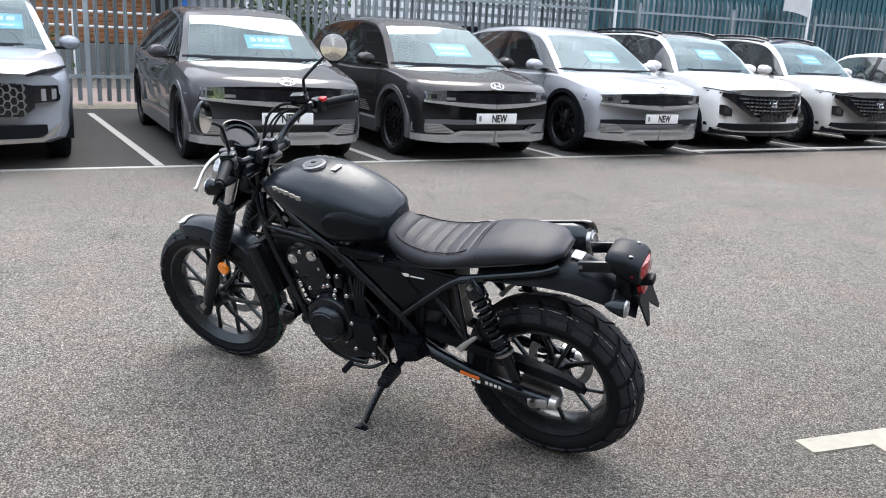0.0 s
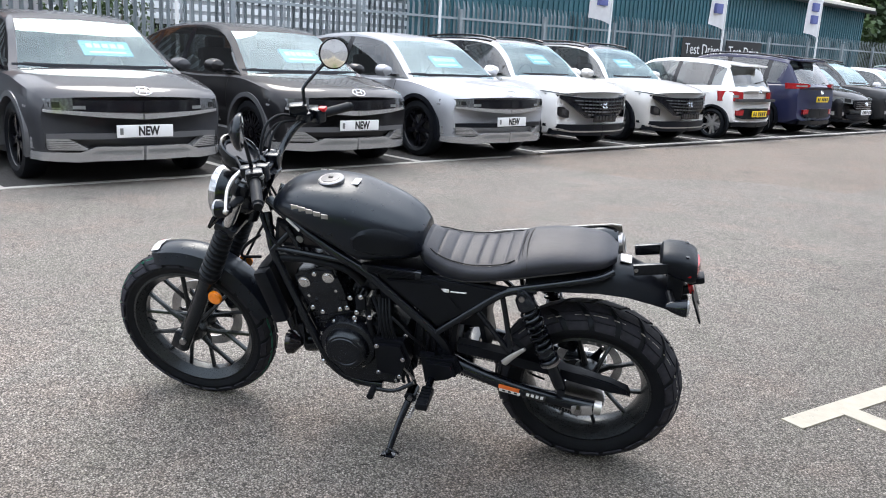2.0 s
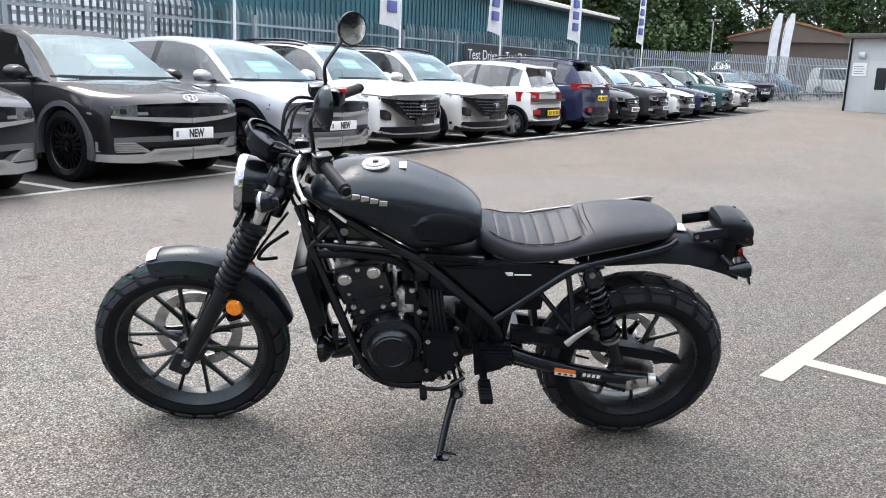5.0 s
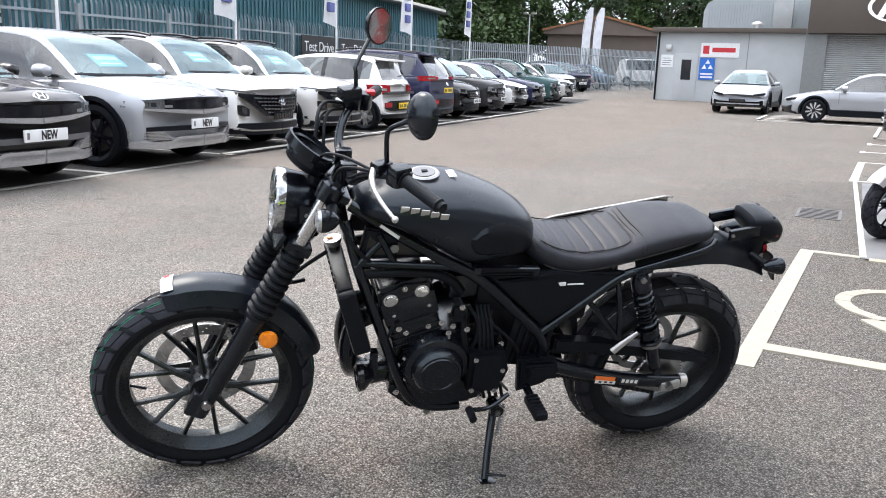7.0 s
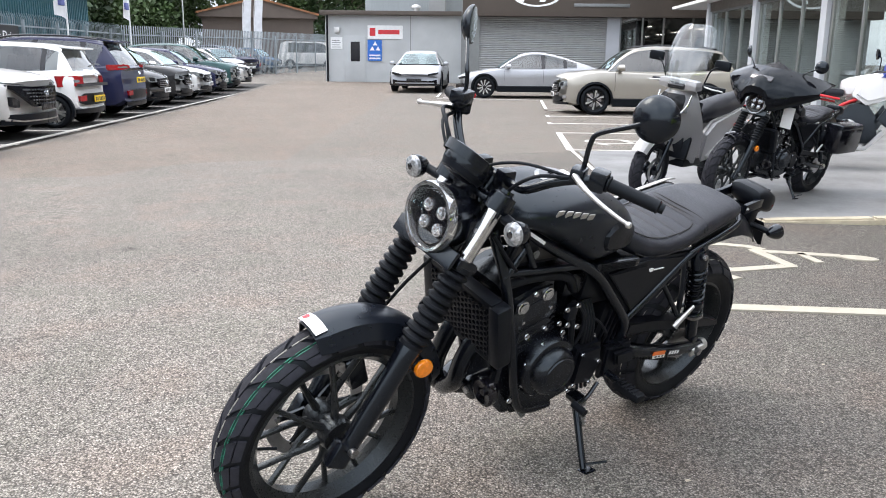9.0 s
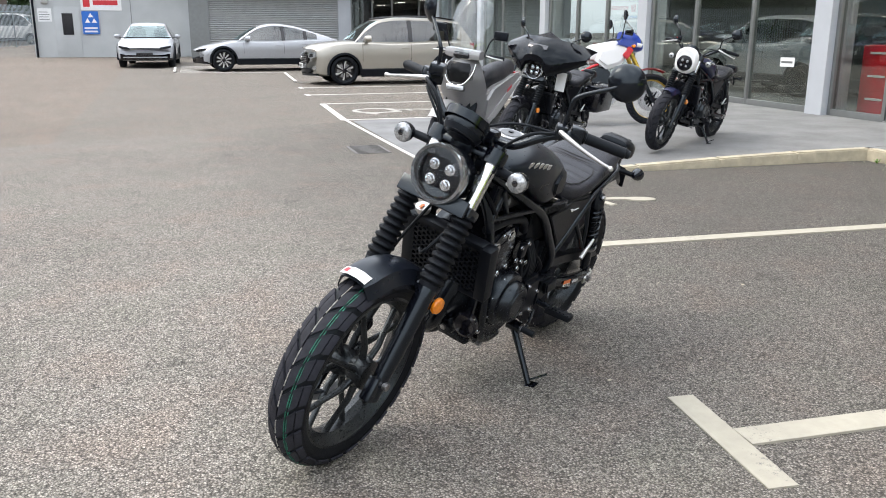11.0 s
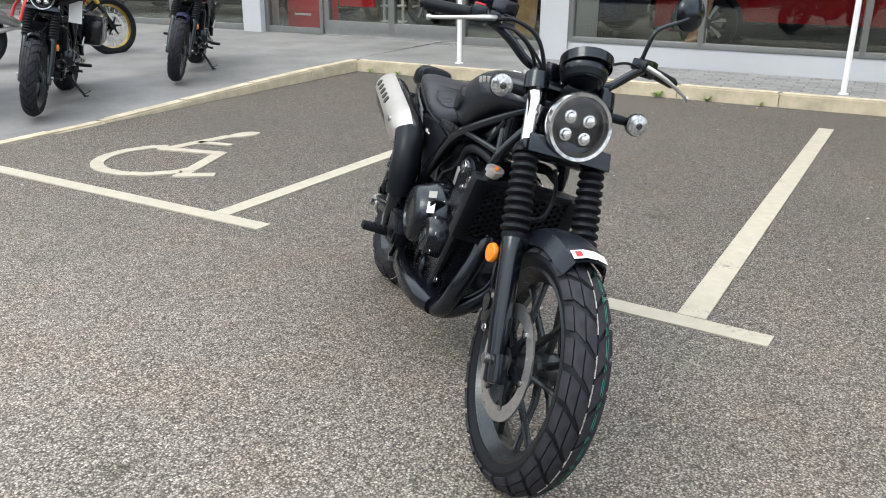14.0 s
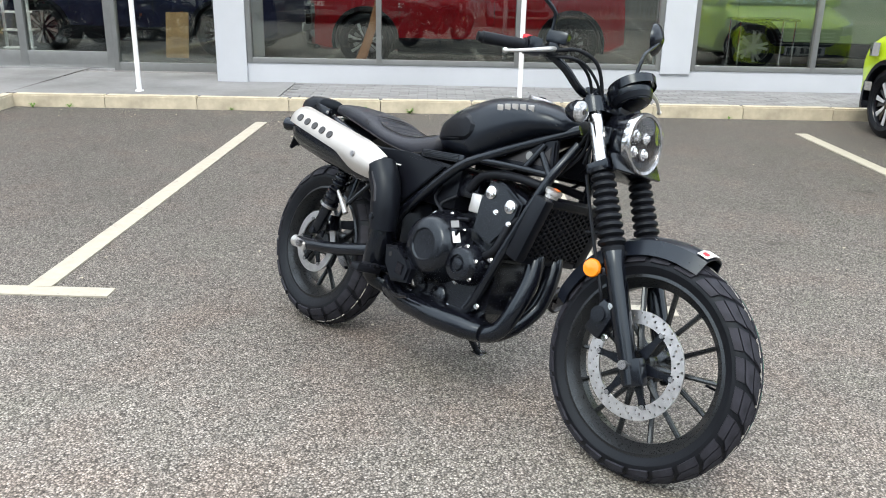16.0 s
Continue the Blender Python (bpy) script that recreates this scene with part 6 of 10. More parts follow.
c.strip("bumper_slot", [(0.86, 0.47, 0.60), (0.90, 0.47, 0.62)], M["gloss_black"], 0.01)
c.price(1.2, 0.7)

crossover(2.62, -0.30, PAINT["grey"], "dark grey electric crossover with a plate reading NEW", M["wheel_silver"], 5, 96, PAINT["arch_grey"])
crossover(5.05, -0.28, PAINT["black"], "glossy black electric crossover with a plate reading NEW", M["wheel_silver"], 10, 97, PAINT["arch_grey"])
crossover(7.50, -0.30, PAINT["silver"], "silver electric crossover with black alloy wheels and a NEW plate", M["wheel_silver"], 5, 97, M["black_plastic"])
suv_new(9.95, 0.05, PAINT["white"], "white family SUV with a black parametric grille, nose to the yard", 96)
suv_new(12.38, 0.1, PAINT["pearl"], "pearl white SUV with a black grille beside its white twin", 96)
spec = dict(HATCH)
c = Car(spec, parked(14.85, 0.15, spec, 276), PAINT["white"], "small white hatchback parked tail to the yard")
plain_tail(c, (0.50, 0.83, 0.72, 0.92), 0.50, (0.40, 0.60))
spec = dict(SUV, L=4.48, W=1.85)
c = Car(spec, parked(17.35, 0.1, spec, 276), PAINT["navy"], "dark navy SUV parked tail to the yard")
plain_tail(c, (0.46, 0.90, 0.98, 1.10), 0.78, (0.40, 0.58))
roof_rails(c)
for s_, sp, pt, lb, hd in (
    (20.0, dict(HATCH, L=3.5, W=1.62), "black", "small black city car with round lamps", 96),
    (22.4, dict(SUV, L=4.7, W=1.88, H=1.68, rim=M["gloss_black"]), "charcoal", "charcoal grey SUV with black wheels and roof rails", 98),
    (25.0, dict(HATCH, L=4.3, W=1.8, H=1.46), "white", "white hatchback in the car row", 96),
    (27.4, dict(HATCH, L=4.3, W=1.8, H=1.46), "navy", "dark blue hatchback in the car row", 98),
    (29.9, dict(SUV, L=4.18, W=1.78, H=1.5), "teal", "sea green small crossover in the car row", 100),
    (32.4, dict(HATCH, L=4.3, W=1.8, H=1.46), "pearl", "pale cream hatchback in the car row", 100),
):
    sp = dict(sp)
    c = Car(sp, parked(s_, 0.25, sp, hd), PAINT[pt], lb)
    plain_face(c)
    if sp["H"] > 1.6:
        roof_rails(c)
for x, y, hd, sp, pt, lb in (
    (-38.5, -14.6, 60, HATCH, "silver", "silver hatchback at the far end of the yard"),
    (-42.0, -15.2, 60, SUV, "navy", "dark SUV at the far end of the yard"),
    (-44.5, -15.4, 60, HATCH, "red", "dark red hatchback at the far end of the yard"),
    (-47.5, -15.0, 80, HATCH, "blue", "blue hatchback near the far fence"),
):
    c = Car(dict(sp), Matrix.Translation((x, y, ground_z(x))) @ Matrix.Rotation(radians(hd), 4, "Z"), PAINT[pt], lb)
    plain_face(c)
c = Car(dict(VAN), Matrix.Translation((-57.5, -13.2, ground_z(-57))) @ Matrix.Rotation(radians(80), 4, "Z"), PAINT["white"], "white camper van parked behind the far fence")
plain_face(c, (0.6, 0.8), (0.75, 0.9))

spec = dict(SALOON, spokes=8, rim_dark=True)
c = Car(spec, Matrix.Translation((-28.2, -3.15, ground_z(-28.2))) @ Matrix.Rotation(radians(-2), 4, "Z"), PAINT["silver"], "silver streamlined electric saloon facing the yard, beside the workshop")
c.strip("headlight", [(0.50, 0.60, 0.66), (0.70, 0.62, 0.70), (0.84, 0.66, 0.72)], M["lamp_dark"], 0.012)
c.strip("lower_mouth", [(0.0, 0.26, 0.42), (0.62, 0.26, 0.42), (0.78, 0.24, 0.46), (0.86, 0.24, 0.46)], M["gloss_black"], 0.012)
c.strip("mouth_blade", [(0.0, 0.32, 0.36), (0.7, 0.32, 0.36)], PAINT["silver"], 0.02)
c.plate(0.44, M["gloss_black"])
spec = dict(SALOON, spokes=10, rim=M["alloy"], rim_dark=True)
c = Car(spec, Matrix.Translation((-24.4, 0.75, ground_z(-24.4))) @ Matrix.Rotation(radians(-86), 4, "Z"), PAINT["silver"], "silver electric saloon parked side-on before the roller shutter")
c.strip("headlight", [(0.50, 0.60, 0.66), (0.70, 0.62, 0.70), (0.84, 0.66, 0.72)], M["lamp_dark"], 0.012)
c.strip("lower_mouth", [(0.0, 0.26, 0.42), (0.62, 0.26, 0.42), (0.86, 0.24, 0.46)], M["gloss_black"], 0.012)
spec = dict(SUV, L=4.48, W=1.85, spokes=6, rim_dark=True)
c = Car(spec, Matrix.Translation((-17.2, 3.25, 0)) @ Matrix.Rotation(radians(-88), 4, "Z"), PAINT["beige"], "beige SUV with roof rails parked in a marked bay")
plain_face(c)
roof_rails(c)
c.strip("tail_light", [(0.5, 0.9, 1.02), (0.86, 0.88, 1.02)], M["red_lens"], 0.014, tail=True)
spec = dict(HATCH, L=3.83, W=1.61, H=1.57, spokes=8, R=0.31, rim_dark=True, rim=M["wheel_silver"])
c = Car(spec, Matrix.Translation((6.55, 3.05, 0)) @ Matrix.Rotation(radians(90), 4, "Z"), PAINT["lime"], "lime yellow small car in the bay by the kerb")
plain_face(c)
spec = dict(SUV, L=4.4, W=1.85, spokes=7, rim_dark=True)
c = Car(spec, Matrix.Translation((2.15, 8.75, KZ)) @ Matrix.Rotation(radians(178), 4, "Z"), PAINT["red"], "red SUV on show behind the showroom window")
plain_face(c)
c = Car(dict(VAN, L=4.4, H=1.75), Matrix.Translation((7.6, 9.3, KZ)) @ Matrix.Rotation(radians(172), 4, "Z"), PAINT["sage"], "pale green car on show behind the showroom window")
plain_face(c)


# ---- motorcycles ----
MIRROR_R, MIRROR_L = V(-0.564, 0.710, 0.135), V(-0.93, -0.33, -0.10)
BIKE = Matrix.Translation((1.236, -0.187, 0)) @ Matrix.Rotation(radians(-48), 4, "Z") @ Matrix.Rotation(radians(-17.3), 4, "X")


def tyre_mesh(R, w, rim, n, slant=0.10):
    """A dual-purpose tyre about the y axis with slanted tread blocks."""
    cr, lim = 0.56 * w, radians(63)
    def at(v, th, lift):
        a = v * lim
        y, r = (cr + lift) * math.sin(a), R - cr * (1 - math.cos(a)) - 0.006 + lift * math.cos(a)
        return V(math.cos(th) * r, y, math.sin(th) * r)
    prof = []
    for k in range(13):
        p = at(-1 + k / 6, 0, 0)
        prof.append((p.y, p.x))
    ey, er = prof[-1]
    wall = [(ey * 1.03, er - 0.012), (ey * 1.02, (er + rim) / 2 + 0.01), (ey * 0.93, rim + 0.016), (ey * 0.80, rim + 0.004), (ey * 0.78, rim - 0.006)]
    prof = [(-y, r) for y, r in wall[::-1]] + prof + wall
    b = bmesh.new()
    lathe(b, (0, 0, 0), (0, 1, 0), prof, 64, up=(1, 0, 0), cap=False)
    step = 2 * math.pi / n
    h = 0.006
    def block(v0, v1, ln, sl, taper=0.9):
        t = bmesh.new()
        m = 3
        rows_ = []
        for k in range(m + 1):
            v = v0 + (v1 - v0) * k / m
            c = sl * (v - v0)
            wdt = ln * (1 - (1 - taper) * k / m)
            rows_.append([at(v, c - wdt / 2, -0.001), at(v, c - wdt / 2 + 0.005, h), at(v, c + wdt / 2 - 0.005, h), at(v, c + wdt / 2, -0.001)])
        ring_loft(t, rows_ if v1 > 0 else rows_[::-1])
        return t
    kinds = []
    for sd in (-1, 1):
        o = 0 if sd > 0 else step / 2
        kinds.append((block(sd * 0.03, sd * 0.36, step * 0.86, sd * slant * 2.8), o))
        kinds.append((block(sd * 0.40, sd * 0.70, step * 0.87, sd * slant * 2.4), o + slant * 0.9))
        kinds.append((block(sd * 0.74, sd * 1.02, step * 0.80, sd * slant * 0.9, 1.0), o + slant * 1.6))
    return b, kinds


def fit_tyre(wheel, R, w, rim, n, singly):
    """The tyre with its tread, each block a piece of its own or all of them joined."""
    carcass, kinds = tyre_mesh(R, w, rim, n)
    part("tyre", carcass, M["rubber"], wheel)
    joined = bmesh.new()
    for t, o in kinds:
        if singly:
            turn = lambda k: Matrix.Rotation(-(o + 2 * math.pi * k / n), 4, "Y")
            first = part("tread_block", t, M["tread"], wheel)
            first.matrix_basis = turn(0)
            for k in range(1, n):
                share("tread_block", first.data, turn(k), wheel)
        else:
            me = bpy.data.meshes.new("tread")
            t.to_mesh(me)
            t.free()
            for k in range(n):
                i = len(joined.verts)
                joined.from_mesh(me)
                joined.verts.ensure_lookup_table()
                bmesh.ops.transform(joined, matrix=Matrix.Rotation(-(o + 2 * math.pi * k / n), 4, "Y"), verts=joined.verts[i:])
            bpy.data.meshes.remove(me)
    if singly:
        joined.free()
    else:
        part("tread", joined, M["tread"], wheel)["kind"] = "stuff"


def bike_wheel(name, parent, c, R, w, rim, n_spokes, blocks, stripes=True, rim_mat=None, steer=None):
    rim_mat = rim_mat or M["rim_black"]
    b = bmesh.new()
    k = w * 0.40
    lathe(b, (0, 0, 0), (0, 1, 0), [(-k, rim + 0.012), (-k * 1.08, rim - 0.002), (-k * 0.8, rim - 0.012), (-k * 0.35, rim - 0.028), (k * 0.35, rim - 0.028), (k * 0.8, rim - 0.012), (k * 1.08, rim - 0.002), (k, rim + 0.012), (-k, rim + 0.012)], 64, up=(1, 0, 0), cap=False)
    o = part(name, b, rim_mat, parent)
    o.matrix_basis = Matrix.Translation(c)
    fit_tyre(o, R, w, rim, blocks, bool(stripes))
    part("hub", lathe(bmesh.new(), (0, 0, 0), (0, 1, 0), [(-0.062, 0.02), (-0.06, 0.045), (-0.03, 0.05), (0.0, 0.036), (0.03, 0.05), (0.06, 0.045), (0.062, 0.02)], 24), rim_mat, o)
    for i in range(n_spokes):
        a = 2 * math.pi * i / n_spokes + 0.1
        sd = 1 if i % 2 else -1
        d, t = V(math.cos(a), 0, math.sin(a)), V(-math.sin(a), 0, math.cos(a))
        s = bmesh.new()
        path = [(0.035, 0.030 * sd, 0.012, 0.012), (0.09, 0.030 * sd, 0.0088, 0.011), (rim * 0.62, 0.017 * sd, 0.0068, 0.010), (rim * 0.9, 0.004 * sd, 0.0072, 0.011), (rim - 0.02, 0.0, 0.012, 0.013)]
        ring_loft(s, [[d * r + V(0, y, 0) + t * (ww * math.cos(q)) + V(0, hh * math.sin(q), 0) for q in [2 * math.pi * j / 8 for j in range(8)]] for r, y, ww, hh in path])
        part("spoke", s, rim_mat, o)
    if stripes:
        cr, lim = 0.56 * w, radians(63)
        for v, mat in (((0.38, M["green_stripe"]), (0.47, M["green_stripe"]), (0.0, M["white_stripe"])) if stripes == "front" else ((0.55, M["white_stripe"]), (-0.38, M["white_stripe"]))):
            a = v * lim
            y, r = cr * math.sin(a), R - cr * (1 - math.cos(a)) + 0.0004
            if mat is M["green_stripe"]:
                s = lathe(bmesh.new(), (0, 0, 0), (0, 1, 0), [(y - 0.0009, r - 0.0045), (y - 0.0009, r - 0.0006), (y + 0.0009, r - 0.0008), (y + 0.0009, r - 0.0045)], 96, up=(1, 0, 0), cap=False)
                part("stripe", s, mat, o, "chalky marking stripe round the new tyre")
                continue
            s = bmesh.new()
            ring_loft(s, [[V(math.cos(q) * rr, yy, math.sin(q) * rr) for yy, rr in ((y - 0.0009, r - 0.0045), (y - 0.0009, r - 0.0006), (y + 0.0009, r - 0.0008), (y + 0.0009, r - 0.0045))] for q in [radians(2.2 * n_) for n_ in range(5)]])
            dash = part("stripe_dash", s, mat, o, "chalky white dash on the new tyre")
            for n_ in range(1, 27):
                share("stripe_dash", dash.data, Matrix.Rotation(radians(13.33 * n_ + 2 * (n_ * 5 % 3)), 4, "Y"), o)
    part("valve", cyl(bmesh.new(), (rim - 0.03, 0.012, 0), (rim - 0.075, 0.03, 0), 0.004, seg=8), M["black_plastic"], o)
    return o


def brake_disc(parent, y, r, holes=28, carrier=True):
    """A drilled brake disc about the y axis of a wheel."""
    b = bmesh.new()
    th = 0.0025
    n = 150
    vs = []
    for yy in (y - th, y + th):
        vs.append([[b.verts.new((math.cos(2 * math.pi * i / n) * q, yy, math.sin(2 * math.pi * i / n) * q)) for i in range(n)] for q in (r * 0.75, r * 0.79, r * 0.835, r * 0.865, r * 0.91, r * 0.935, r * 0.978, r)])
    for side in (0, 1):
        for j in range(7):
            for i in range(n):
                if (j == 1 and i % 6 == 0) or (j == 3 and i % 6 == 2) or (j == 5 and i % 6 == 4):
                    continue
                b.faces.new((vs[side][j][i], vs[side][j][(i + 1) % n], vs[side][j + 1][(i + 1) % n], vs[side][j + 1][i]))
    for j in (0, 7):
        for i in range(n):
            b.faces.new((vs[0][j][i], vs[0][j][(i + 1) % n], vs[1][j][(i + 1) % n], vs[1][j][i]))
    d = part("brake_disc", b, M["disc_steel"], parent, "drilled steel brake disc", smooth=False)
    if carrier:
        for k in range(6):
            b = bmesh.new()
            a = 2 * math.pi * k / 6
            dd = V(math.cos(a), 0, math.sin(a))
            ring_loft(b, [[dd * q + V(0, y + s, 0) + V(-dd.z, 0, dd.x) * u * wd for s, u in ((-0.004, -1), (0.004, -1), (0.004, 1), (-0.004, 1))] for q, wd in ((0.035, 0.016), (r * 0.6, 0.008), (r * 0.79, 0.010))])
            part("disc_arm", b, M["satin_black"], parent)
        for k in range(6):
            a = 2 * math.pi * k / 6
            part("disc_bolt", cyl(bmesh.new(), (math.cos(a) * r * 0.775, y - 0.007, math.sin(a) * r * 0.775), (math.cos(a) * r * 0.775, y + 0.007, math.sin(a) * r * 0.775), 0.007, seg=8), M["steel"], parent)
    return d


def bolts(parent, pts, axis, r=0.006, mat=None, h=0.008):
    for p in pts:
        p = Vector(p)
        b = bmesh.new()
        cyl(b, p, p + Vector(axis) * h, r, seg=6)
        cyl(b, p + Vector(axis) * h * 0.2, p + Vector(axis) * h * 0.35, r * 1.35, seg=10)
        part("bolt", b, mat or M["chrome"], parent)


def coil(p, q, r, wire, turns, n=14):
    p, q = Vector(p), Vector(q)
    a, b = frame_of(q - p)
    pts = []
    for k in range(turns * n + 1):
        t = 2 * math.pi * k / n
        pts.append(p + (q - p) * (k / (turns * n)) + (a * math.cos(t) + b * math.sin(t)) * r)
    return tube(bmesh.new(), pts, wire, 6, 0)


def super_ring(x, y0, z0, hw, hh, n=20, e=2.6, flat_bottom=0.0):
    out = []
    for k in range(n):
        t = 2 * math.pi * k / n
        c, s = math.cos(t), math.sin(t)
        y = hw * math.copysign(abs(c) ** (2 / e), c)
        z = hh * math.copysign(abs(s) ** (2 / e), s)
        if z < 0:
            z *= 1 - flat_bottom
        out.append(V(x, y0 + y, z0 + z))
    return out


def scrambler(m, label, tank_paint, main=True, cowl=None, fairing=False, high_pipe=True, luggage=False):
    """A parallel-twin scrambler: x ahead from the rear axle, y to its left, z up."""
    B = thing("motorcycle", m, label, "motorcycle", "motorcycles")
    S, blk = M["satin_black"], M["black_plastic"]
    RF = V(1.463, 0, 0.356)
    fw = bike_wheel("front_wheel", B, RF, 0.319, 0.108, 0.240, 14, 24, "front" if main else "")
    rw = bike_wheel("rear_wheel", B, V(-0.014, 0.008, 0.333), 0.322, 0.156, 0.216, 10, 20, "rear" if main else "")
    brake_disc(fw, -0.068, 0.148)
    brake_disc(rw, -0.085, 0.120)
    # -- fork --
    ax = V(-0.441, 0, 0.8975)                       # up along the fork
    foot = V(1.463, 0, 0.352)
    def fk(s, y=0.0):
        return foot + ax * s + V(0, y, 0)
    for sd in (-1, 1):
        y = 0.098 * sd
        leg = part("fork_leg", lathe(bmesh.new(), fk(-0.055, y), ax, [(0, 0.017), (0.006, 0.023), (0.10, 0.025), (0.14, 0.028), (0.33, 0.029), (0.375, 0.031), (0.39, 0.026)], 20), S, B)
        part("axle_clamp", box(bmesh.new(), fk(-0.012, y) + V(0.016, 0, 0), (0.062, 0.036, 0.075), Matrix.Rotation(radians(-26), 3, "Y"), 0.008), S, leg)
        part("axle_nut", cyl(bmesh.new(), V(RF.x, y + 0.016 * sd, RF.z), V(RF.x, y + 0.034 * sd, RF.z), 0.013, seg=12), M["steel"], leg)
        pr = []
        for k in range(9):
            s0 = 0.328 + 0.0232 * k
            rr = 0.0385 - 0.0005 * k
            pr += [(s0, rr - 0.010), (s0 + 0.008, rr), (s0 + 0.0155, rr), (s0 + 0.0235, rr - 0.010)]
        pr = [(0.312, 0.031), (0.324, 0.033)] + pr + [(0.540, 0.033), (0.553, 0.031)]
        part("fork_gaiter", lathe(bmesh.new(), fk(0, y), ax, pr, 24), M["rubber"], leg, "ribbed rubber fork gaiter")
        part("fork_tube", cyl(bmesh.new(), fk(0.30, y), fk(0.745, y), 0.0212, seg=20), M["fork_steel"], leg, "bright steel fork tube")
        cap = part("fork_cap", lathe(bmesh.new(), fk(0.712, y), ax, [(0, 0.034), (0.02, 0.035), (0.045, 0.034), (0.05, 0.022), (0.058, 0.021)], 20), S, leg)
        part("cap_ring", lathe(bmesh.new(), fk(0.762, y), ax, [(0, 0.017), (0.008, 0.015), (0.008, 0.004)], 16), M["alloy"], cap)
        rp = fk(0.245, y + 0.026 * sd) + V(-0.062, 0, 0.004)
        refl = part("reflector", lathe(bmesh.new(), rp, (0.1, sd, 0), [(0, 0.026), (0.006, 0.027), (0.012, 0.024), (0.015, 0.010)], 20), M["amber"], leg, "round amber reflector")
        part("reflector_arm", box(bmesh.new(), rp + V(0.028, -0.008 * sd, 0), (0.07, 0.008, 0.02), None, 0.003), S, refl)
        part("fender_stay", box(bmesh.new(), fk(0.31, y * 0.8), (0.05, 0.03, 0.03), None, 0.006), S, leg)
    # lower clamp with its front brace, and top clamp
    b = bmesh.new()
    c = fk(0.556)
    box(b, c + V(0.0, 0, 0.0), (0.075, 0.248, 0.032), Matrix.Rotation(radians(-26.6), 3, "Y"), 0.010)
    part("lower_clamp", b, S, B)
    part("clamp_brace", box(bmesh.new(), c + V(0.046, 0, 0.022), (0.012, 0.235, 0.050), Matrix.Rotation(radians(-30), 3, "Y"), 0.004), S, B)
    part("top_clamp", box(bmesh.new(), fk(0.722) + V(-0.02, 0, 0), (0.085, 0.215, 0.026), Matrix.Rotation(radians(-26.6), 3, "Y"), 0.010), S, B)
    part("steering_stem", cyl(bmesh.new(), fk(0.55) + V(-0.045, 0, 0), fk(0.76) + V(-0.045, 0, 0), 0.028, seg=16), S, B)
    part("horn", lathe(bmesh.new(), (1.005, 0.118, 0.418), (1, 0, -0.1), [(-0.02, 0.012), (0, 0.03), (0.012, 0.042), (0.030, 0.044), (0.034, 0.036), (0.030, 0.030), (0.026, 0.012), (0.032, 0.010), (0.032, 0.001)], 24), M["gloss_black"], B, "round black horn")
    part("horn_bracket", box(bmesh.new(), V(0.985, 0.10, 0.455), (0.02, 0.03, 0.08), None, 0.003), S, B)
    # -- front mudguard --
    b = bmesh.new()
    rings = []
    for k in range(17):
        a = radians(71 + 92 * k / 16)
        edge = 1.0 if 0 < k < 16 else 0.82
        ring = []
        for j in range(9):
            q = -1 + j / 4
            rr = 0.348 - 0.026 * abs(q) ** 2.6 - (0.028 if abs(q) > 0.99 else 0)
            rr += 0.004 * math.sin(k / 16 * math.pi)
            ring.append(RF + V(math.cos(a) * rr, q * 0.066 * edge, math.sin(a) * rr))
        rings.append(ring)
    ring_loft(b, rings, closed=False, cap=False)
    bmesh.ops.recalc_face_normals(b, faces=b.faces)
    bmesh.ops.solidify(b, geom=b.faces[:], thickness=0.004)
    fender = part("front_mudguard", b, tank_paint, B, "matt dark front mudguard")
    if main:
        b = bmesh.new()
        b2 = bmesh.new()
        for bb, a0, a1, q0, q1, lift in ((b, 71.5, 77.0, -0.72, 0.60, 0.004), (b2, 72.5, 75.5, -0.62, -0.40, 0.0055)):
            rr_ = []
            for k in range(4):
                a = radians(a0 + (a1 - a0) * k / 3)
                rr_.append([RF + V(math.cos(a) * r_, q * 0.066, math.sin(a) * r_) for q in (q0, q0 / 3 + q1 * 2 / 3 - (q1 - q0) / 3, q0 / 3 + q1 * 2 / 3, q1) for r_ in (0.3495 - 0.026 * abs(q) ** 2.6 + lift,)])
            ring_loft(bb, rr_, closed=False, cap=False)
        st = part("sticker", b, M["white"], fender, "white sticker on the mudguard tip")
        part("sticker_red", b2, M["red"], st)
    # -- headlight --
    hc = V(1.250, 0, 0.940)
    hd = V(1, 0, 0.10).normalized()
    hl = part("headlight", lathe(bmesh.new(), hc, hd, [(-0.125, 0.012), (-0.12, 0.04), (-0.10, 0.064), (-0.05, 0.081), (-0.012, 0.086), (0.0, 0.0885), (0.006, 0.088), (0.006, 0.084), (-0.004, 0.082)], 40, cap=False), M["satin_black"], B)
    part("headlight_rim", lathe(bmesh.new(), hc, hd, [(0.002, 0.0885), (0.020, 0.0895), (0.027, 0.0865), (0.026, 0.078), (0.008, 0.076)], 48, cap=False), M["lamp_ring"], hl, "clear bright ring round the headlight")
    part("light_ring", lathe(bmesh.new(), hc, hd, [(0.004, 0.077), (0.016, 0.075), (0.016, 0.068), (0.004, 0.066)], 40, cap=False), M["chrome_dark"], hl, "dark clear ring of the headlight")
    part("reflector_plate", lathe(bmesh.new(), hc, hd, [(0.002, 0.083), (0.002, 0.001)], 40, cap=False), M["gloss_black"], hl)
    up = V(0, 1, 0).cross(hd) * -1
    for yy, zz in ((-0.027, 0.020), (0.027, 0.020), (-0.027, -0.026), (0.027, -0.026)):
        p = hc + hd * 0.002 + V(0, yy, 0) + up * zz
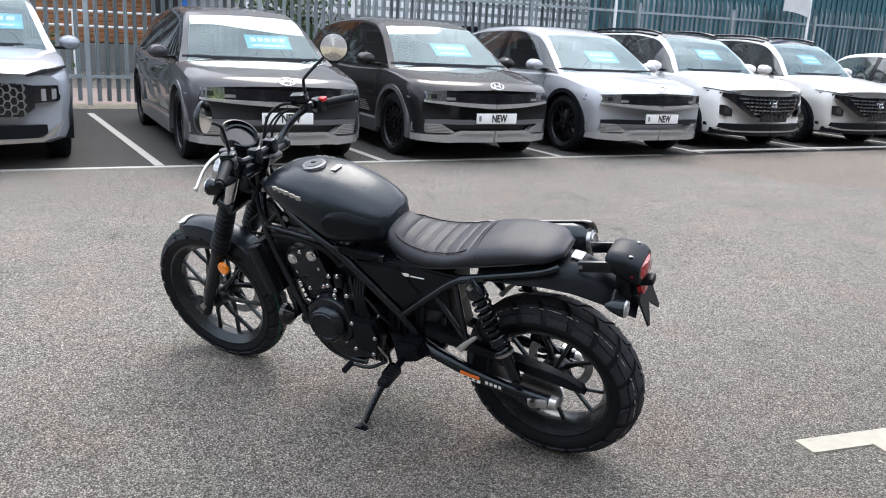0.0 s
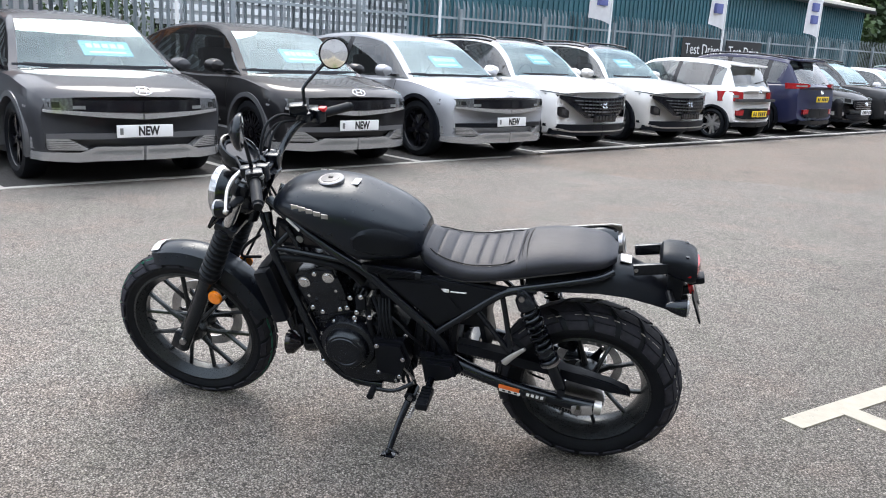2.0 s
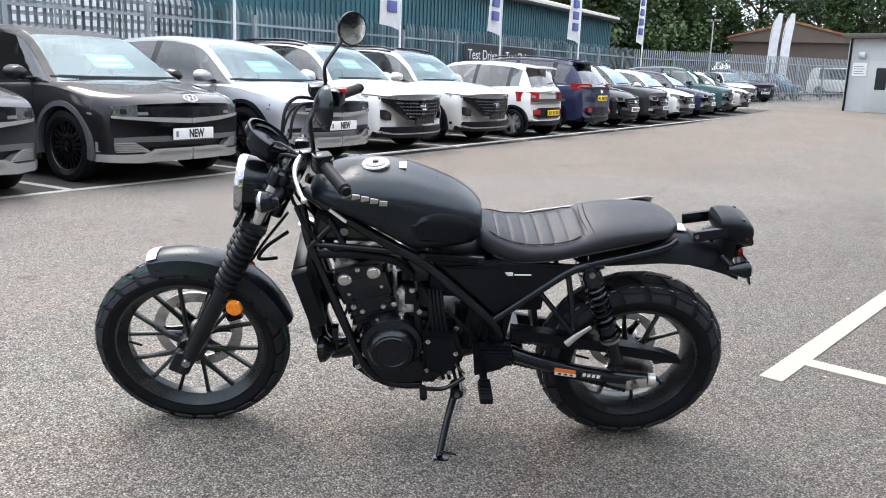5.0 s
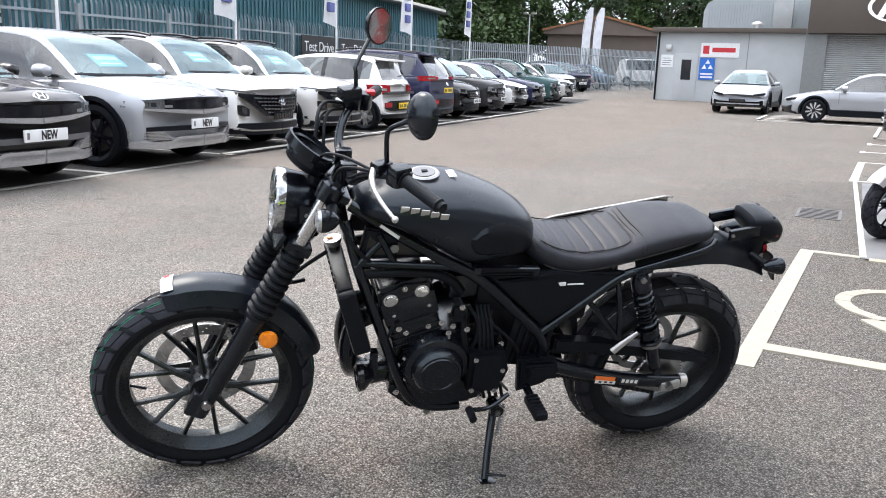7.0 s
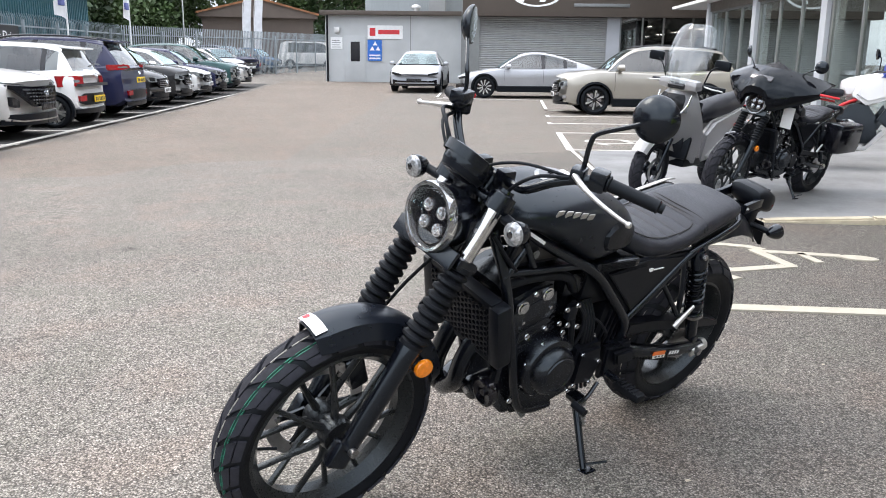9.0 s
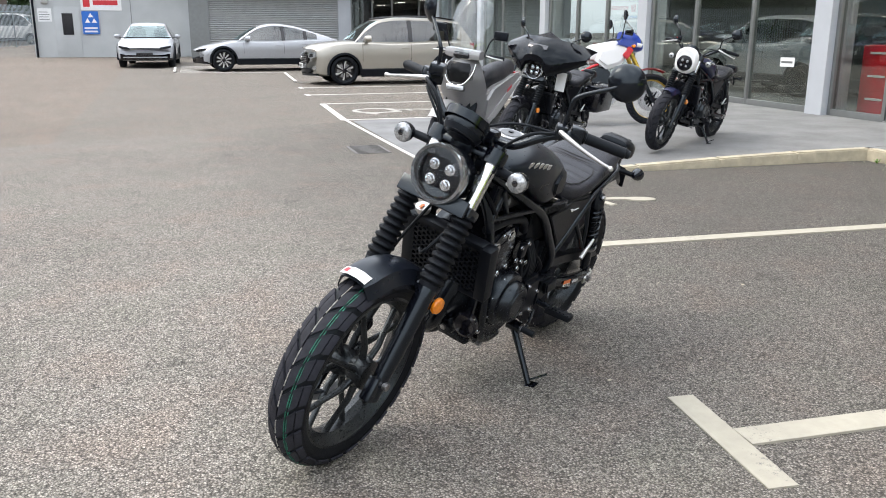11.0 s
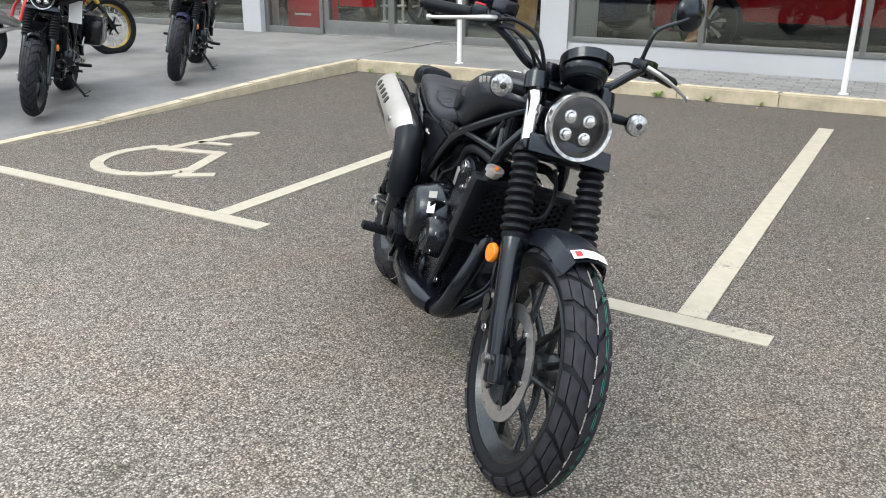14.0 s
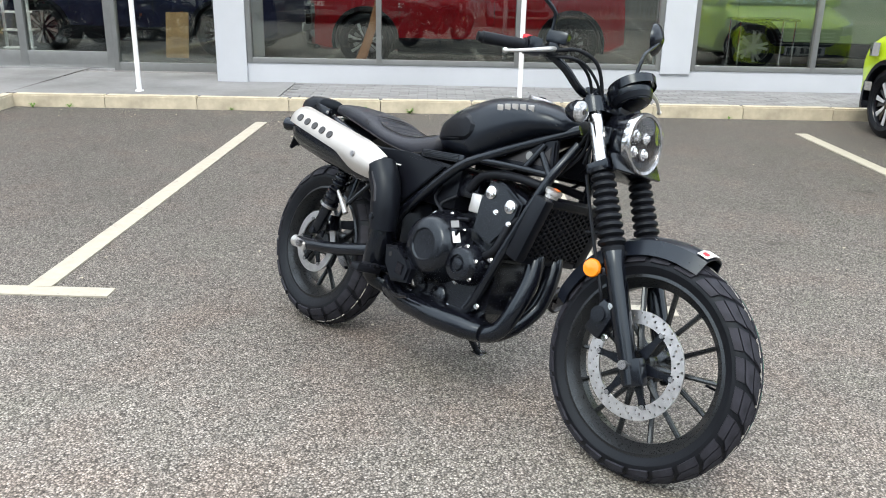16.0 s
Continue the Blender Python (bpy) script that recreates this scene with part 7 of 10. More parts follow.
        part("led", lathe(bmesh.new(), p, hd, [(0, 0.0165), (0.005, 0.0165), (0.006, 0.0125), (0.012, 0.010), (0.014, 0.002)], 16), M["led_lens"], hl, "clear headlight lens")
    gl = part("headlight_glass", lathe(bmesh.new(), hc, hd, [(0.024, 0.078), (0.028, 0.066), (0.033, 0.04), (0.035, 0.001)], 40, cap=False), M["lamp_glass"], hl)
    gl.visible_shadow = False
    for sd in (-1, 1):
        part("lamp_bracket", box(bmesh.new(), hc + V(-0.06, 0.088 * sd, 0.0), (0.05, 0.012, 0.05), None, 0.004), S, hl)
        part("lamp_bolt", cyl(bmesh.new(), hc + V(-0.055, 0.086 * sd, 0), hc + V(-0.055, 0.098 * sd, 0), 0.007, seg=8), M["steel"], hl)
    # -- front indicators --
    for sd in (-1, 1):
        p = V(1.165, 0.203 * sd, 0.982)
        i = part("indicator", lathe(bmesh.new(), p + V(-0.035, 0, 0), (1, 0, 0), [(0, 0.010), (0.012, 0.022), (0.03, 0.030), (0.045, 0.031)], 24), S, B)
        part("indicator_lens", lathe(bmesh.new(), p + V(0.010, 0, 0), (1, 0, 0), [(0, 0.030), (0.008, 0.0285), (0.014, 0.018), (0.016, 0.002)], 24), M["lens"], i, "clear indicator lens")
        part("indicator_core", lathe(bmesh.new(), p + V(0.0215, 0, 0), (1, 0, 0), [(0, 0.010), (0.004, 0.009), (0.005, 0.004), (0.005, 0.001)], 16), M["chrome_dark"], i)
        part("indicator_stem", cyl(bmesh.new(), p + V(-0.02, -0.012 * sd, 0), V(1.135, 0.125 * sd, 0.98), 0.012, 0.014, 12), M["rubber"], i)
    # -- meter --
    mc, md = V(1.178, 0, 1.078), V(-0.55, 0, 0.83).normalized()
    me = part("meter", lathe(bmesh.new(), mc, md, [(-0.045, 0.02), (-0.04, 0.05), (-0.02, 0.062), (0.012, 0.066), (0.016, 0.064), (0.012, 0.057)], 32, cap=False), M["satin_black"], B, "round black instrument pod")
    part("meter_back", lathe(bmesh.new(), mc, -md, [(0.02, 0.062), (0.036, 0.055), (0.045, 0.03), (0.046, 0.001)], 28), blk, me)
    part("meter_face", lathe(bmesh.new(), mc, md, [(0.006, 0.058), (0.007, 0.001)], 32, cap=False), M["gloss_black"], me)
    part("meter_visor", lathe(bmesh.new(), mc + V(0.012, 0, 0.004), md, [(0.0, 0.067), (0.026, 0.070), (0.028, 0.064), (0.004, 0.062)], 32, cap=False), S, me)
    part("meter_stay", box(bmesh.new(), V(1.17, 0, 1.02), (0.03, 0.07, 0.06), None, 0.006), S, me)
    # -- handlebar --
    bar_pts = [V(1.085, 0.0, 1.045), V(1.085, 0.07, 1.045), V(1.088, 0.125, 1.055), V(1.068, 0.185, 1.098), V(1.035, 0.235, 1.124), V(0.99, 0.285, 1.130), V(0.935, 0.39, 1.118)]
    full = [V(p.x, -p.y, p.z) for p in bar_pts[::-1]] + bar_pts[1:]
    bar_ob = part("handlebar", tube(bmesh.new(), full, 0.0125, 12, 5), S, B, "wide black tubular handlebar")
    for sd in (-1, 1):
        part("bar_clamp", box(bmesh.new(), V(1.085, 0.045 * sd, 1.045), (0.045, 0.034, 0.055), None, 0.008), S, bar_ob)
        g0, g1 = V(0.991, 0.282 * sd, 1.130), V(0.93, 0.402 * sd, 1.117)
        d = (g1 - g0).normalized()
        pr = [(0, 0.020), (0.004, 0.021)] + [(0.006 + 0.0045 * k, 0.0168 if k % 2 else 0.0160) for k in range(27)] + [(0.128, 0.0175), (0.132, 0.013), (0.142, 0.013)]
        part("grip", lathe(bmesh.new(), g0, d, pr, 18), M["rubber"], bar_ob, "ribbed rubber grip")
        # switch block and lever perch
        q = g0 - d * 0.022
        sw = part("switch_block", box(bmesh.new(), q, (0.052, 0.042, 0.052), Matrix.Rotation(math.atan2(d.y, d.x) - math.pi / 2, 3, "Z"), 0.010), S, bar_ob)
        if sd < 0:
            part("stop_switch", box(bmesh.new(), q + V(-0.022, 0.0, 0.024), (0.026, 0.026, 0.014), None, 0.004), M["red"], sw, "red engine stop switch")
        else:
            part("button", box(bmesh.new(), q + V(-0.026, 0.004, 0.008), (0.010, 0.018, 0.012), None, 0.003), M["alu"], sw)
        pq = g0 - d * 0.062 + V(0.018, 0, 0.0)
        part("lever_perch", box(bmesh.new(), pq, (0.05, 0.034, 0.034), Matrix.Rotation(math.atan2(d.y, d.x) - math.pi / 2, 3, "Z"), 0.007), S, bar_ob)
        le, l0 = V(1.035, 0.402 * sd, 1.087), pq + V(0.02, 0.006 * sd, 0)
        lv = [l0, l0.lerp(le, 0.22) + V(0.016, 0, 0.002), l0.lerp(le, 0.5) + V(0.020, 0, 0.002), l0.lerp(le, 0.8) + V(0.010, 0, 0), le]
        b = tube(bmesh.new(), lv, [0.008, 0.0075, 0.0058, 0.005, 0.0045], 10, 5, 1.0)
        bmesh.ops.create_icosphere(b, subdivisions=2, radius=0.0085, matrix=Matrix.Translation(lv[-1]))
        part("lever", b, M["alloy"], bar_ob, "bright alloy lever")
        if sd < 0:
            part("brake_reservoir", box(bmesh.new(), pq + V(0.012, 0.012, 0.034), (0.062, 0.046, 0.036), Matrix.Rotation(radians(20), 3, "Z"), 0.008), S, bar_ob)
        # mirrors
        mp = pq + V(-0.012, 0.0, 0.012)
        mh = V(0.958, -0.352, 1.328) if sd < 0 else V(0.988, 0.350, 1.316)
        mn = MIRROR_L if sd > 0 else MIRROR_R
        pts = [mp, mp + V(0.006, 0.004 * sd, 0.070), mp + V(0.002, 0.020 * sd, 0.098), mh + V(0.022, -0.03 * sd, -0.025), mh + V(0.012, 0, 0)]
        mr = part("mirror", lathe(bmesh.new(), mh - mn * 0.022, mn, [(0, 0.008), (0.006, 0.028), (0.016, 0.046), (0.026, 0.0535), (0.034, 0.0535), (0.035, 0.049)], 28), S, bar_ob, "round black mirror")
        part("mirror_glass", lathe(bmesh.new(), mh - mn * 0.022, mn, [(0.0352, 0.0492), (0.0356, 0.001)], 28, cap=False), M["mirror"], mr)
        part("mirror_stem", tube(bmesh.new(), pts, 0.0062, 10, 5), S, bar_ob)
    # cables and hoses
    for pts, r in (
        ([V(1.05, 0.225, 1.125), V(1.12, 0.17, 1.11), V(1.13, 0.10, 1.03), V(1.10, 0.06, 0.90), V(1.03, 0.07, 0.82)], 0.0048),
        ([V(1.04, 0.24, 1.125), V(1.13, 0.12, 1.125), V(1.16, 0.02, 1.06), V(1.10, -0.03, 0.92)], 0.004),
        ([V(1.05, -0.235, 1.13), V(1.12, -0.20, 1.145), V(1.15, -0.13, 1.11), V(1.15, -0.07, 0.98), V(1.12, -0.05, 0.85)], 0.0055),
        ([V(1.05, -0.225, 1.12), V(1.11, -0.19, 1.12), V(1.13, -0.12, 1.06), V(1.12, -0.06, 0.90), V(1.05, -0.06, 0.80)], 0.0048),
        ([V(1.04, -0.24, 1.115), V(1.13, -0.18, 1.115), V(1.15, -0.08, 1.02), V(1.08, -0.05, 0.88)], 0.0042),
        ([V(1.14, -0.05, 0.82), V(1.22, -0.085, 0.70), V(1.27, -0.10, 0.62), V(1.33, -0.12, 0.53), V(1.34, -0.10, 0.47)], 0.005),
        ([V(1.13, 0.04, 0.80), V(1.20, 0.03, 0.74), V(1.23, 0.0, 0.68), V(1.18, -0.04, 0.66)], 0.006),
        ([V(1.10, 0.07, 0.90), V(1.06, 0.105, 0.84), V(0.98, 0.105, 0.77), V(0.90, 0.09, 0.75)], 0.006),
    ):
        part("cable", tube(bmesh.new(), pts, r, 8, 6), M["rubber"], B)
    # front brake caliper (right leg)
    cal = part("brake_caliper", box(bmesh.new(), V(1.350, -0.085, 0.448), (0.058, 0.062, 0.105), Matrix.Rotation(radians(20), 3, "Y"), 0.012), M["engine_black"], B)
    part("caliper_body", cyl(bmesh.new(), V(1.344, -0.075, 0.46), V(1.344, -0.122, 0.46), 0.026, 0.022, 16), M["engine_black"], cal)
    bolts(cal, [(1.384, -0.118, 0.405), (1.379, -0.118, 0.492)], (0, -1, 0), 0.008)
    # -- tank --
    prof = [  # x, half width, top, bottom, squareness
        (0.538, 0.070, 0.895, 0.800, 2.6), (0.560, 0.108, 0.918, 0.790, 2.6), (0.62, 0.138, 0.955, 0.785, 2.7), (0.70, 0.154, 0.985, 0.780, 2.8),
        (0.745, 0.158, 0.998, 0.776, 2.9), (0.78, 0.160, 1.008, 0.797, 2.9), (0.86, 0.158, 1.016, 0.846, 2.7), (0.94, 0.146, 1.013, 0.888, 2.5), (1.00, 0.122, 0.998, 0.910, 2.5), (1.042, 0.090, 0.975, 0.918, 2.4), (1.058, 0.05, 0.950, 0.925, 2.3)]
    b = bmesh.new()
    dense = []
    for (p0, p1) in zip(prof, prof[1:]):
        dense += [tuple(p0[i] + (p1[i] - p0[i]) * k / 3 for i in range(5)) for k in range(3)]
    dense.append(prof[-1])
    def smoothed(i):
        seq = dense
        return tuple(sum(seq[max(0, min(len(seq) - 1, i + o))][j] * w_ for o, w_ in ((-2, 0.1), (-1, 0.2), (0, 0.4), (1, 0.2), (2, 0.1))) if 1 < i < len(seq) - 2 else seq[i][j] for j in range(5))
    dense = [smoothed(i) for i in range(len(dense))]
    def tank_point(x, f):
        """Half width, height on the flank of the tank at height fraction f."""
        for a_, b_ in zip(dense, dense[1:]):
            if a_[0] <= x <= b_[0]:
                t = (x - a_[0]) / max(1e-6, b_[0] - a_[0])
                hw, zt, zb, e = [a_[i] + (b_[i] - a_[i]) * t for i in (1, 2, 3, 4)]
                zc = zb + (zt - zb) * 0.42
                z = zb + (zt - zb) * f
                rel = (z - zc) / ((zt - zc) if z > zc else (zc - zb))
                return hw * max(0.0, 1 - abs(rel) ** e) ** (1 / e), z
        return 0.1, 0.9
    rings = []
    for x, hw, zt, zb, e in dense:
        zc = zb + (zt - zb) * 0.42
        ring = []
        for k in range(36):
            t = 2 * math.pi * k / 36
            cc, ss = math.cos(t), math.sin(t)
            ring.append(V(x, hw * math.copysign(abs(cc) ** (2 / e), cc), zc + (zt - zc if ss > 0 else zc - zb) * math.copysign(abs(ss) ** (2 / e), ss)))
        rings.append(ring)
    ring_loft(b, rings)
    tank = part("fuel_tank", b, tank_paint, B, "matt grey-black teardrop fuel tank" if main else "")
    cp = V(0.865, 0, 1.013)
    cd = V(0.10, 0, 1).normalized()
    fc = part("filler_cap", lathe(bmesh.new(), cp, cd, [(-0.004, 0.044), (0.006, 0.044), (0.010, 0.040), (0.010, 0.030)], 32), M["steel"], tank, "brushed steel filler cap")
    part("cap_centre", lathe(bmesh.new(), cp, cd, [(0.006, 0.033), (0.0115, 0.032), (0.0125, 0.001)], 28), M["cap_grey"], fc)
    part("key_slot", box(bmesh.new(), cp + V(0, 0, 0.0135), (0.016, 0.012, 0.004), None, 0.001), M["black_plastic"], fc)
    for sd in (-1, 1):
        # knee pad with ribs
        b = bmesh.new()
        rows_ = []
        nseg = 14
        for k in range(nseg + 1):
            x = 0.555 + 0.205 * k / nseg
            u = k / nseg
            f_hi = 0.50 + 0.30 * math.sin(math.pi * min(1, 0.18 + 0.82 * u)) ** 0.6 * (1 if u < 0.85 else (1 - u) / 0.15 * 0.8 + 0.2)
            f_lo = 0.22 + (0.10 * u ** 3)
            if u > 0.9:
                f_lo = f_lo + (f_hi - f_lo) * (u - 0.9) / 0.1 * 0.6
            ring = []
            for j in range(7):
                f = f_lo + (f_hi - f_lo) * j / 6
                hw, z = tank_point(x, f)
                lift = 0.009 if 0 < j < 6 and 0 < k < nseg else -0.004
                ring.append(V(x, sd * (hw + lift), z))
            rows_.append(ring)
        ring_loft(b, rows_, closed=False, cap=False)
        bmesh.ops.recalc_face_normals(b, faces=b.faces)
        pad = part("knee_pad", b, M["black_plastic"], tank, "black rubber knee pad")
        for k in range(7):
            f = 0.30 + 0.045 * k
            p0 = [V(x, sd * (tank_point(x, f)[0] + 0.006), tank_point(x, f)[1]) for x in (0.58, 0.62, 0.66, 0.70 - 0.004 * k)]
            part("pad_rib", tube(bmesh.new(), p0, 0.0022, 6, 3), M["rubber"], pad)
        # bars where the maker's name stands
        for k in range(5):
            x = 0.944 - 0.0265 * k
            hw, z = tank_point(x, 0.70)
            ob = part("badge_block", box(bmesh.new(), V(x, sd * (hw + 0.002), z), (0.0232, 0.004, 0.022), Matrix.Rotation(radians(-4), 3, "Y") @ Matrix.Rotation(radians(-14 * sd), 3, "X"), 0.002), M["badge"], tank, "small silver badge block")
    if main:
        hw, z = tank_point(0.775, 0.985)
        st = box(bmesh.new(), V(0.782, -0.016, 1.0095), (0.022, 0.045, 0.003), Matrix.Rotation(radians(3), 3, "Y"))
        part("tank_sticker", st, M["white"], tank, "small white sticker on the tank")
    # trim rail under the tank
    for sd in (-1, 1):
        part("tank_rail", box(bmesh.new(), V(0.63, 0.135 * sd, 0.775), (0.20, 0.022, 0.028), Matrix.Rotation(radians(-3), 3, "Y"), 0.006), S, B)
        for k in range(5):
            part("rail_rib", box(bmesh.new(), V(0.63, 0.147 * sd, 0.765 + 0.005 * k), (0.16, 0.003, 0.002), Matrix.Rotation(radians(-3), 3, "Y")), M["rubber"], B)
    # -- seat --
    sp = [(-0.078, 0.040, 0.862, 0.838), (-0.06, 0.080, 0.872, 0.836), (-0.03, 0.106, 0.880, 0.832), (0.05, 0.122, 0.884, 0.820), (0.13, 0.130, 0.878, 0.804), (0.195, 0.134, 0.864, 0.790), (0.23, 0.136, 0.848, 0.782), (0.30, 0.138, 0.826, 0.765), (0.38, 0.134, 0.817, 0.750), (0.45, 0.122, 0.824, 0.746), (0.51, 0.104, 0.844, 0.762), (0.545, 0.088, 0.862, 0.785), (0.56, 0.06, 0.868, 0.81)]
    def seat_at(x):
        return [float(np.interp(x, [p[0] for p in sp], [p[i] for p in sp])) for i in (1, 2, 3)]
    b = bmesh.new()
    rings = []
    xs_ = [-0.078 + 0.638 * k / 170 for k in range(171)]
    for x in xs_:
        hw = sum(seat_at(x + o)[0] for o in (-0.012, 0, 0.012)) / 3
        zt = sum(seat_at(x + o)[1] for o in (-0.012, 0, 0.012)) / 3
        zb = seat_at(x)[2]
        ring = []
        for k in range(32):
            t = 2 * math.pi * k / 32
            cc, ss = math.cos(t), math.sin(t)
            e = 3.0 if ss > 0 else 5.0
            z = (zt + zb) / 2 + (zt - zb) / 2 * math.copysign(abs(ss) ** (2 / e), ss)
            y = hw * math.copysign(abs(cc) ** (2 / e), cc) * (1 - 0.10 * max(0, ss))
            # quilted channels across the rider's part
            if 0.225 < x < 0.53 and ss > 0.15 and abs(y) < hw * 0.80:
                ph = (x - 0.225) / 0.044
                z -= 0.0052 * math.exp(-abs((ph + 0.5) % 1 - 0.5) / 0.10)
            ring.append(V(x, y, z))
        rings.append(ring)
    ring_loft(b, rings)
    seat = part("seat", b, M["vinyl"], B, "black vinyl seat with stitched cross channels", sharp=60)
    for xx in (0.205, 0.220):
        pts = []
        for k in range(15):
            t = math.pi * k / 14
            hw, zt, zb = seat_at(xx)
            cc, ss = math.cos(t), math.sin(t)
            pts.append(V(xx - 0.012 * abs(cc), hw * math.copysign(abs(cc) ** (2 / 3), cc) * (1 - 0.1 * ss) + 0.0, (zt + zb) / 2 + (zt - zb) / 2 * abs(ss) ** (2 / 3) + 0.0008))
        part("seam", tube(bmesh.new(), pts, 0.0022, 6, 2), M["stitch"], seat)
    for sd in (-1, 1):
        pts = []
        for k in range(12):
            x = 0.235 + 0.28 * k / 11
            hw, zt, zb = seat_at(x)
            yy = hw * 0.80 * (1 if 0 < k < 11 else 0.9)
            ss = (1 - (0.80 / 0.92) ** 3) ** (1 / 3)
            pts.append(V(x, sd * yy, (zt + zb) / 2 + (zt - zb) / 2 * ss + 0.004))
        part("seam", tube(bmesh.new(), pts, 0.002, 6, 3), M["stitch"], seat)
        pts = [V(x, sd * (seat_at(x)[0] - 0.002), seat_at(x)[2] + 0.012) for x in (-0.05, 0.05, 0.15, 0.25, 0.35, 0.44, 0.5)]
        part("piping", tube(bmesh.new(), pts, 0.003, 6, 4), M["stitch"], seat)
    # -- rear mudguard and tail --
    b = bmesh.new()
    rings = []
    tl = [(0.20, 0.118, 0.792, 0.745), (0.08, 0.116, 0.815, 0.752), (-0.03, 0.111, 0.826, 0.758), (-0.12, 0.100, 0.818, 0.748), (-0.20, 0.088, 0.786, 0.724), (-0.26, 0.074, 0.746, 0.700), (-0.310, 0.056, 0.704, 0.672)]
    for x, hw, zt, zb in tl:
        rings.append([V(x, hw * q, zt - (zt - zb) * abs(q) ** 3.2) for q in [-1 + k / 6 for k in range(13)]])
    rr_ = []
    for p0, p1 in zip(rings, rings[1:]):
        rr_ += [[a_.lerp(b_, k / 3) for a_, b_ in zip(p0, p1)] for k in range(3)]
    rr_.append(rings[-1])
    ring_loft(b, rr_, closed=False, cap=False)
    bmesh.ops.recalc_face_normals(b, faces=b.faces)
    bmesh.ops.solidify(b, geom=b.faces[:], thickness=0.006)
    tailg = part("rear_mudguard", b, M["black_plastic"], B, "matt black rear mudguard")
    for sd in (-1, 1):
        part("seat_rail", tube(bmesh.new(), [V(0.25, 0.132 * sd, 0.748), V(0.10, 0.126 * sd, 0.785), V(-0.02, 0.112 * sd, 0.812), V(-0.07, 0.08 * sd, 0.822)], 0.011, 10, 4), S, B)
        part("grab_arm", box(bmesh.new(), V(-0.182, 0.062 * sd, 0.838), (0.105, 0.014, 0.036), Matrix.Rotation(radians(10), 3, "Y"), 0.003), S, tailg)
        bolts(tailg, [(-0.138, 0.067 * sd, 0.832)], (0, sd, 0), 0.005, M["steel"])
        p = V(-0.285, 0.128 * sd, 0.752)
        i = part("rear_indicator", lathe(bmesh.new(), p + V(0.05, 0, 0), (-1, 0, 0), [(0, 0.008), (0.02, 0.018), (0.05, 0.027), (0.062, 0.028)], 20), S, B)
        part("indicator_lens", lathe(bmesh.new(), p + V(-0.012, 0, 0), (-1, 0, 0), [(0, 0.028), (0.006, 0.024), (0.010, 0.004)], 20), M["lens"], i, "clear indicator lens")
        part("indicator_stem", cyl(bmesh.new(), p + V(0.03, -0.01 * sd, 0.0), V(-0.245, 0.05 * sd, 0.752), 0.011, seg=10), M["rubber"], i)
    if main:
        part("sticker", box(bmesh.new(), V(-0.105, -0.008, 0.8255), (0.035, 0.045, 0.004), Matrix.Rotation(radians(-8), 3, "Y")), M["white"], tailg, "small white sticker on the rear mudguard")
    b = bmesh.new()
    ring_loft(b, [super_ring(x, 0, z, hw, hh, 24, 3.2) for x, z, hw, hh in ((-0.206, 0.858, 0.045, 0.012), (-0.214, 0.857, 0.062, 0.028), (-0.232, 0.853, 0.070, 0.038), (-0.272, 0.844, 0.075, 0.046), (-0.305, 0.834, 0.075, 0.044), (-0.318, 0.830, 0.068, 0.036))])
    lt = part("tail_lamp", b, blk, B, "black tail lamp housing")
    b = bmesh.new()
    rows_ = []
    for k in range(13):
        q = -1 + k / 6
        x = -0.326 + 0.030 * abs(q) ** 2.4
        h_ = 1 - 0.75 * abs(q) ** 4
        rows_.append([V(x + 0.02, 0.074 * q, 0.831 + 0.026 * h_), V(x - 0.002, 0.075 * q, 0.831 + 0.023 * h_), V(x - 0.006, 0.075 * q, 0.831), V(x - 0.002, 0.074 * q, 0.831 - 0.023 * h_), V(x + 0.02, 0.073 * q, 0.831 - 0.025 * h_)])
    ring_loft(b, rows_, closed=True, cap=True)
    part("tail_lens", b, M["red_lens"], lt, "curved red tail lens")
    bolts(lt, [(-0.242, 0.040, 0.882), (-0.242, -0.040, 0.882), (-0.285, 0.045, 0.880), (-0.285, -0.045, 0.880)], (0, 0, 1), 0.006, M["satin_black"], 0.005)
    part("lamp_bracket", box(bmesh.new(), V(-0.262, 0, 0.765), (0.05, 0.085, 0.09), None, 0.012), blk, lt)
    ph = part("plate_holder", prism(bmesh.new(), [(-0.060, 0.0), (0.060, 0.0), (0.068, -0.018), (0.066, -0.10), (0.052, -0.105), (0.0, -0.045), (-0.052, -0.105), (-0.066, -0.10), (-0.068, -0.018)], -0.003, 0.003, 0.002), blk, B, "black number plate bracket with no plate")
    ph.matrix_basis = Matrix.Translation((-0.316, 0, 0.752)) @ Matrix.Rotation(radians(20), 4, "Y") @ Matrix.Rotation(radians(90), 4, "Z")
    part("plate_reflector", box(bmesh.new(), V(-0.312, 0, 0.755), (0.016, 0.05, 0.032), Matrix.Rotation(radians(20), 3, "Y"), 0.004), M["red_lens"], lt)
    part("plate_lamp", box(bmesh.new(), V(-0.325, 0.0, 0.785), (0.05, 0.045, 0.024), Matrix.Rotation(radians(14), 3, "Y"), 0.008), blk, lt)
    part("plate_sticker", box(bmesh.new(), V(0.0, -0.0052, -0.032), (0.022, 0.003, 0.05), Matrix.Rotation(radians(10), 3, "Y")), M["white"], ph)
    part("plate_arm", box(bmesh.new(), V(-0.290, 0, 0.745), (0.06, 0.045, 0.028), Matrix.Rotation(radians(20), 3, "Y"), 0.006), blk, lt)
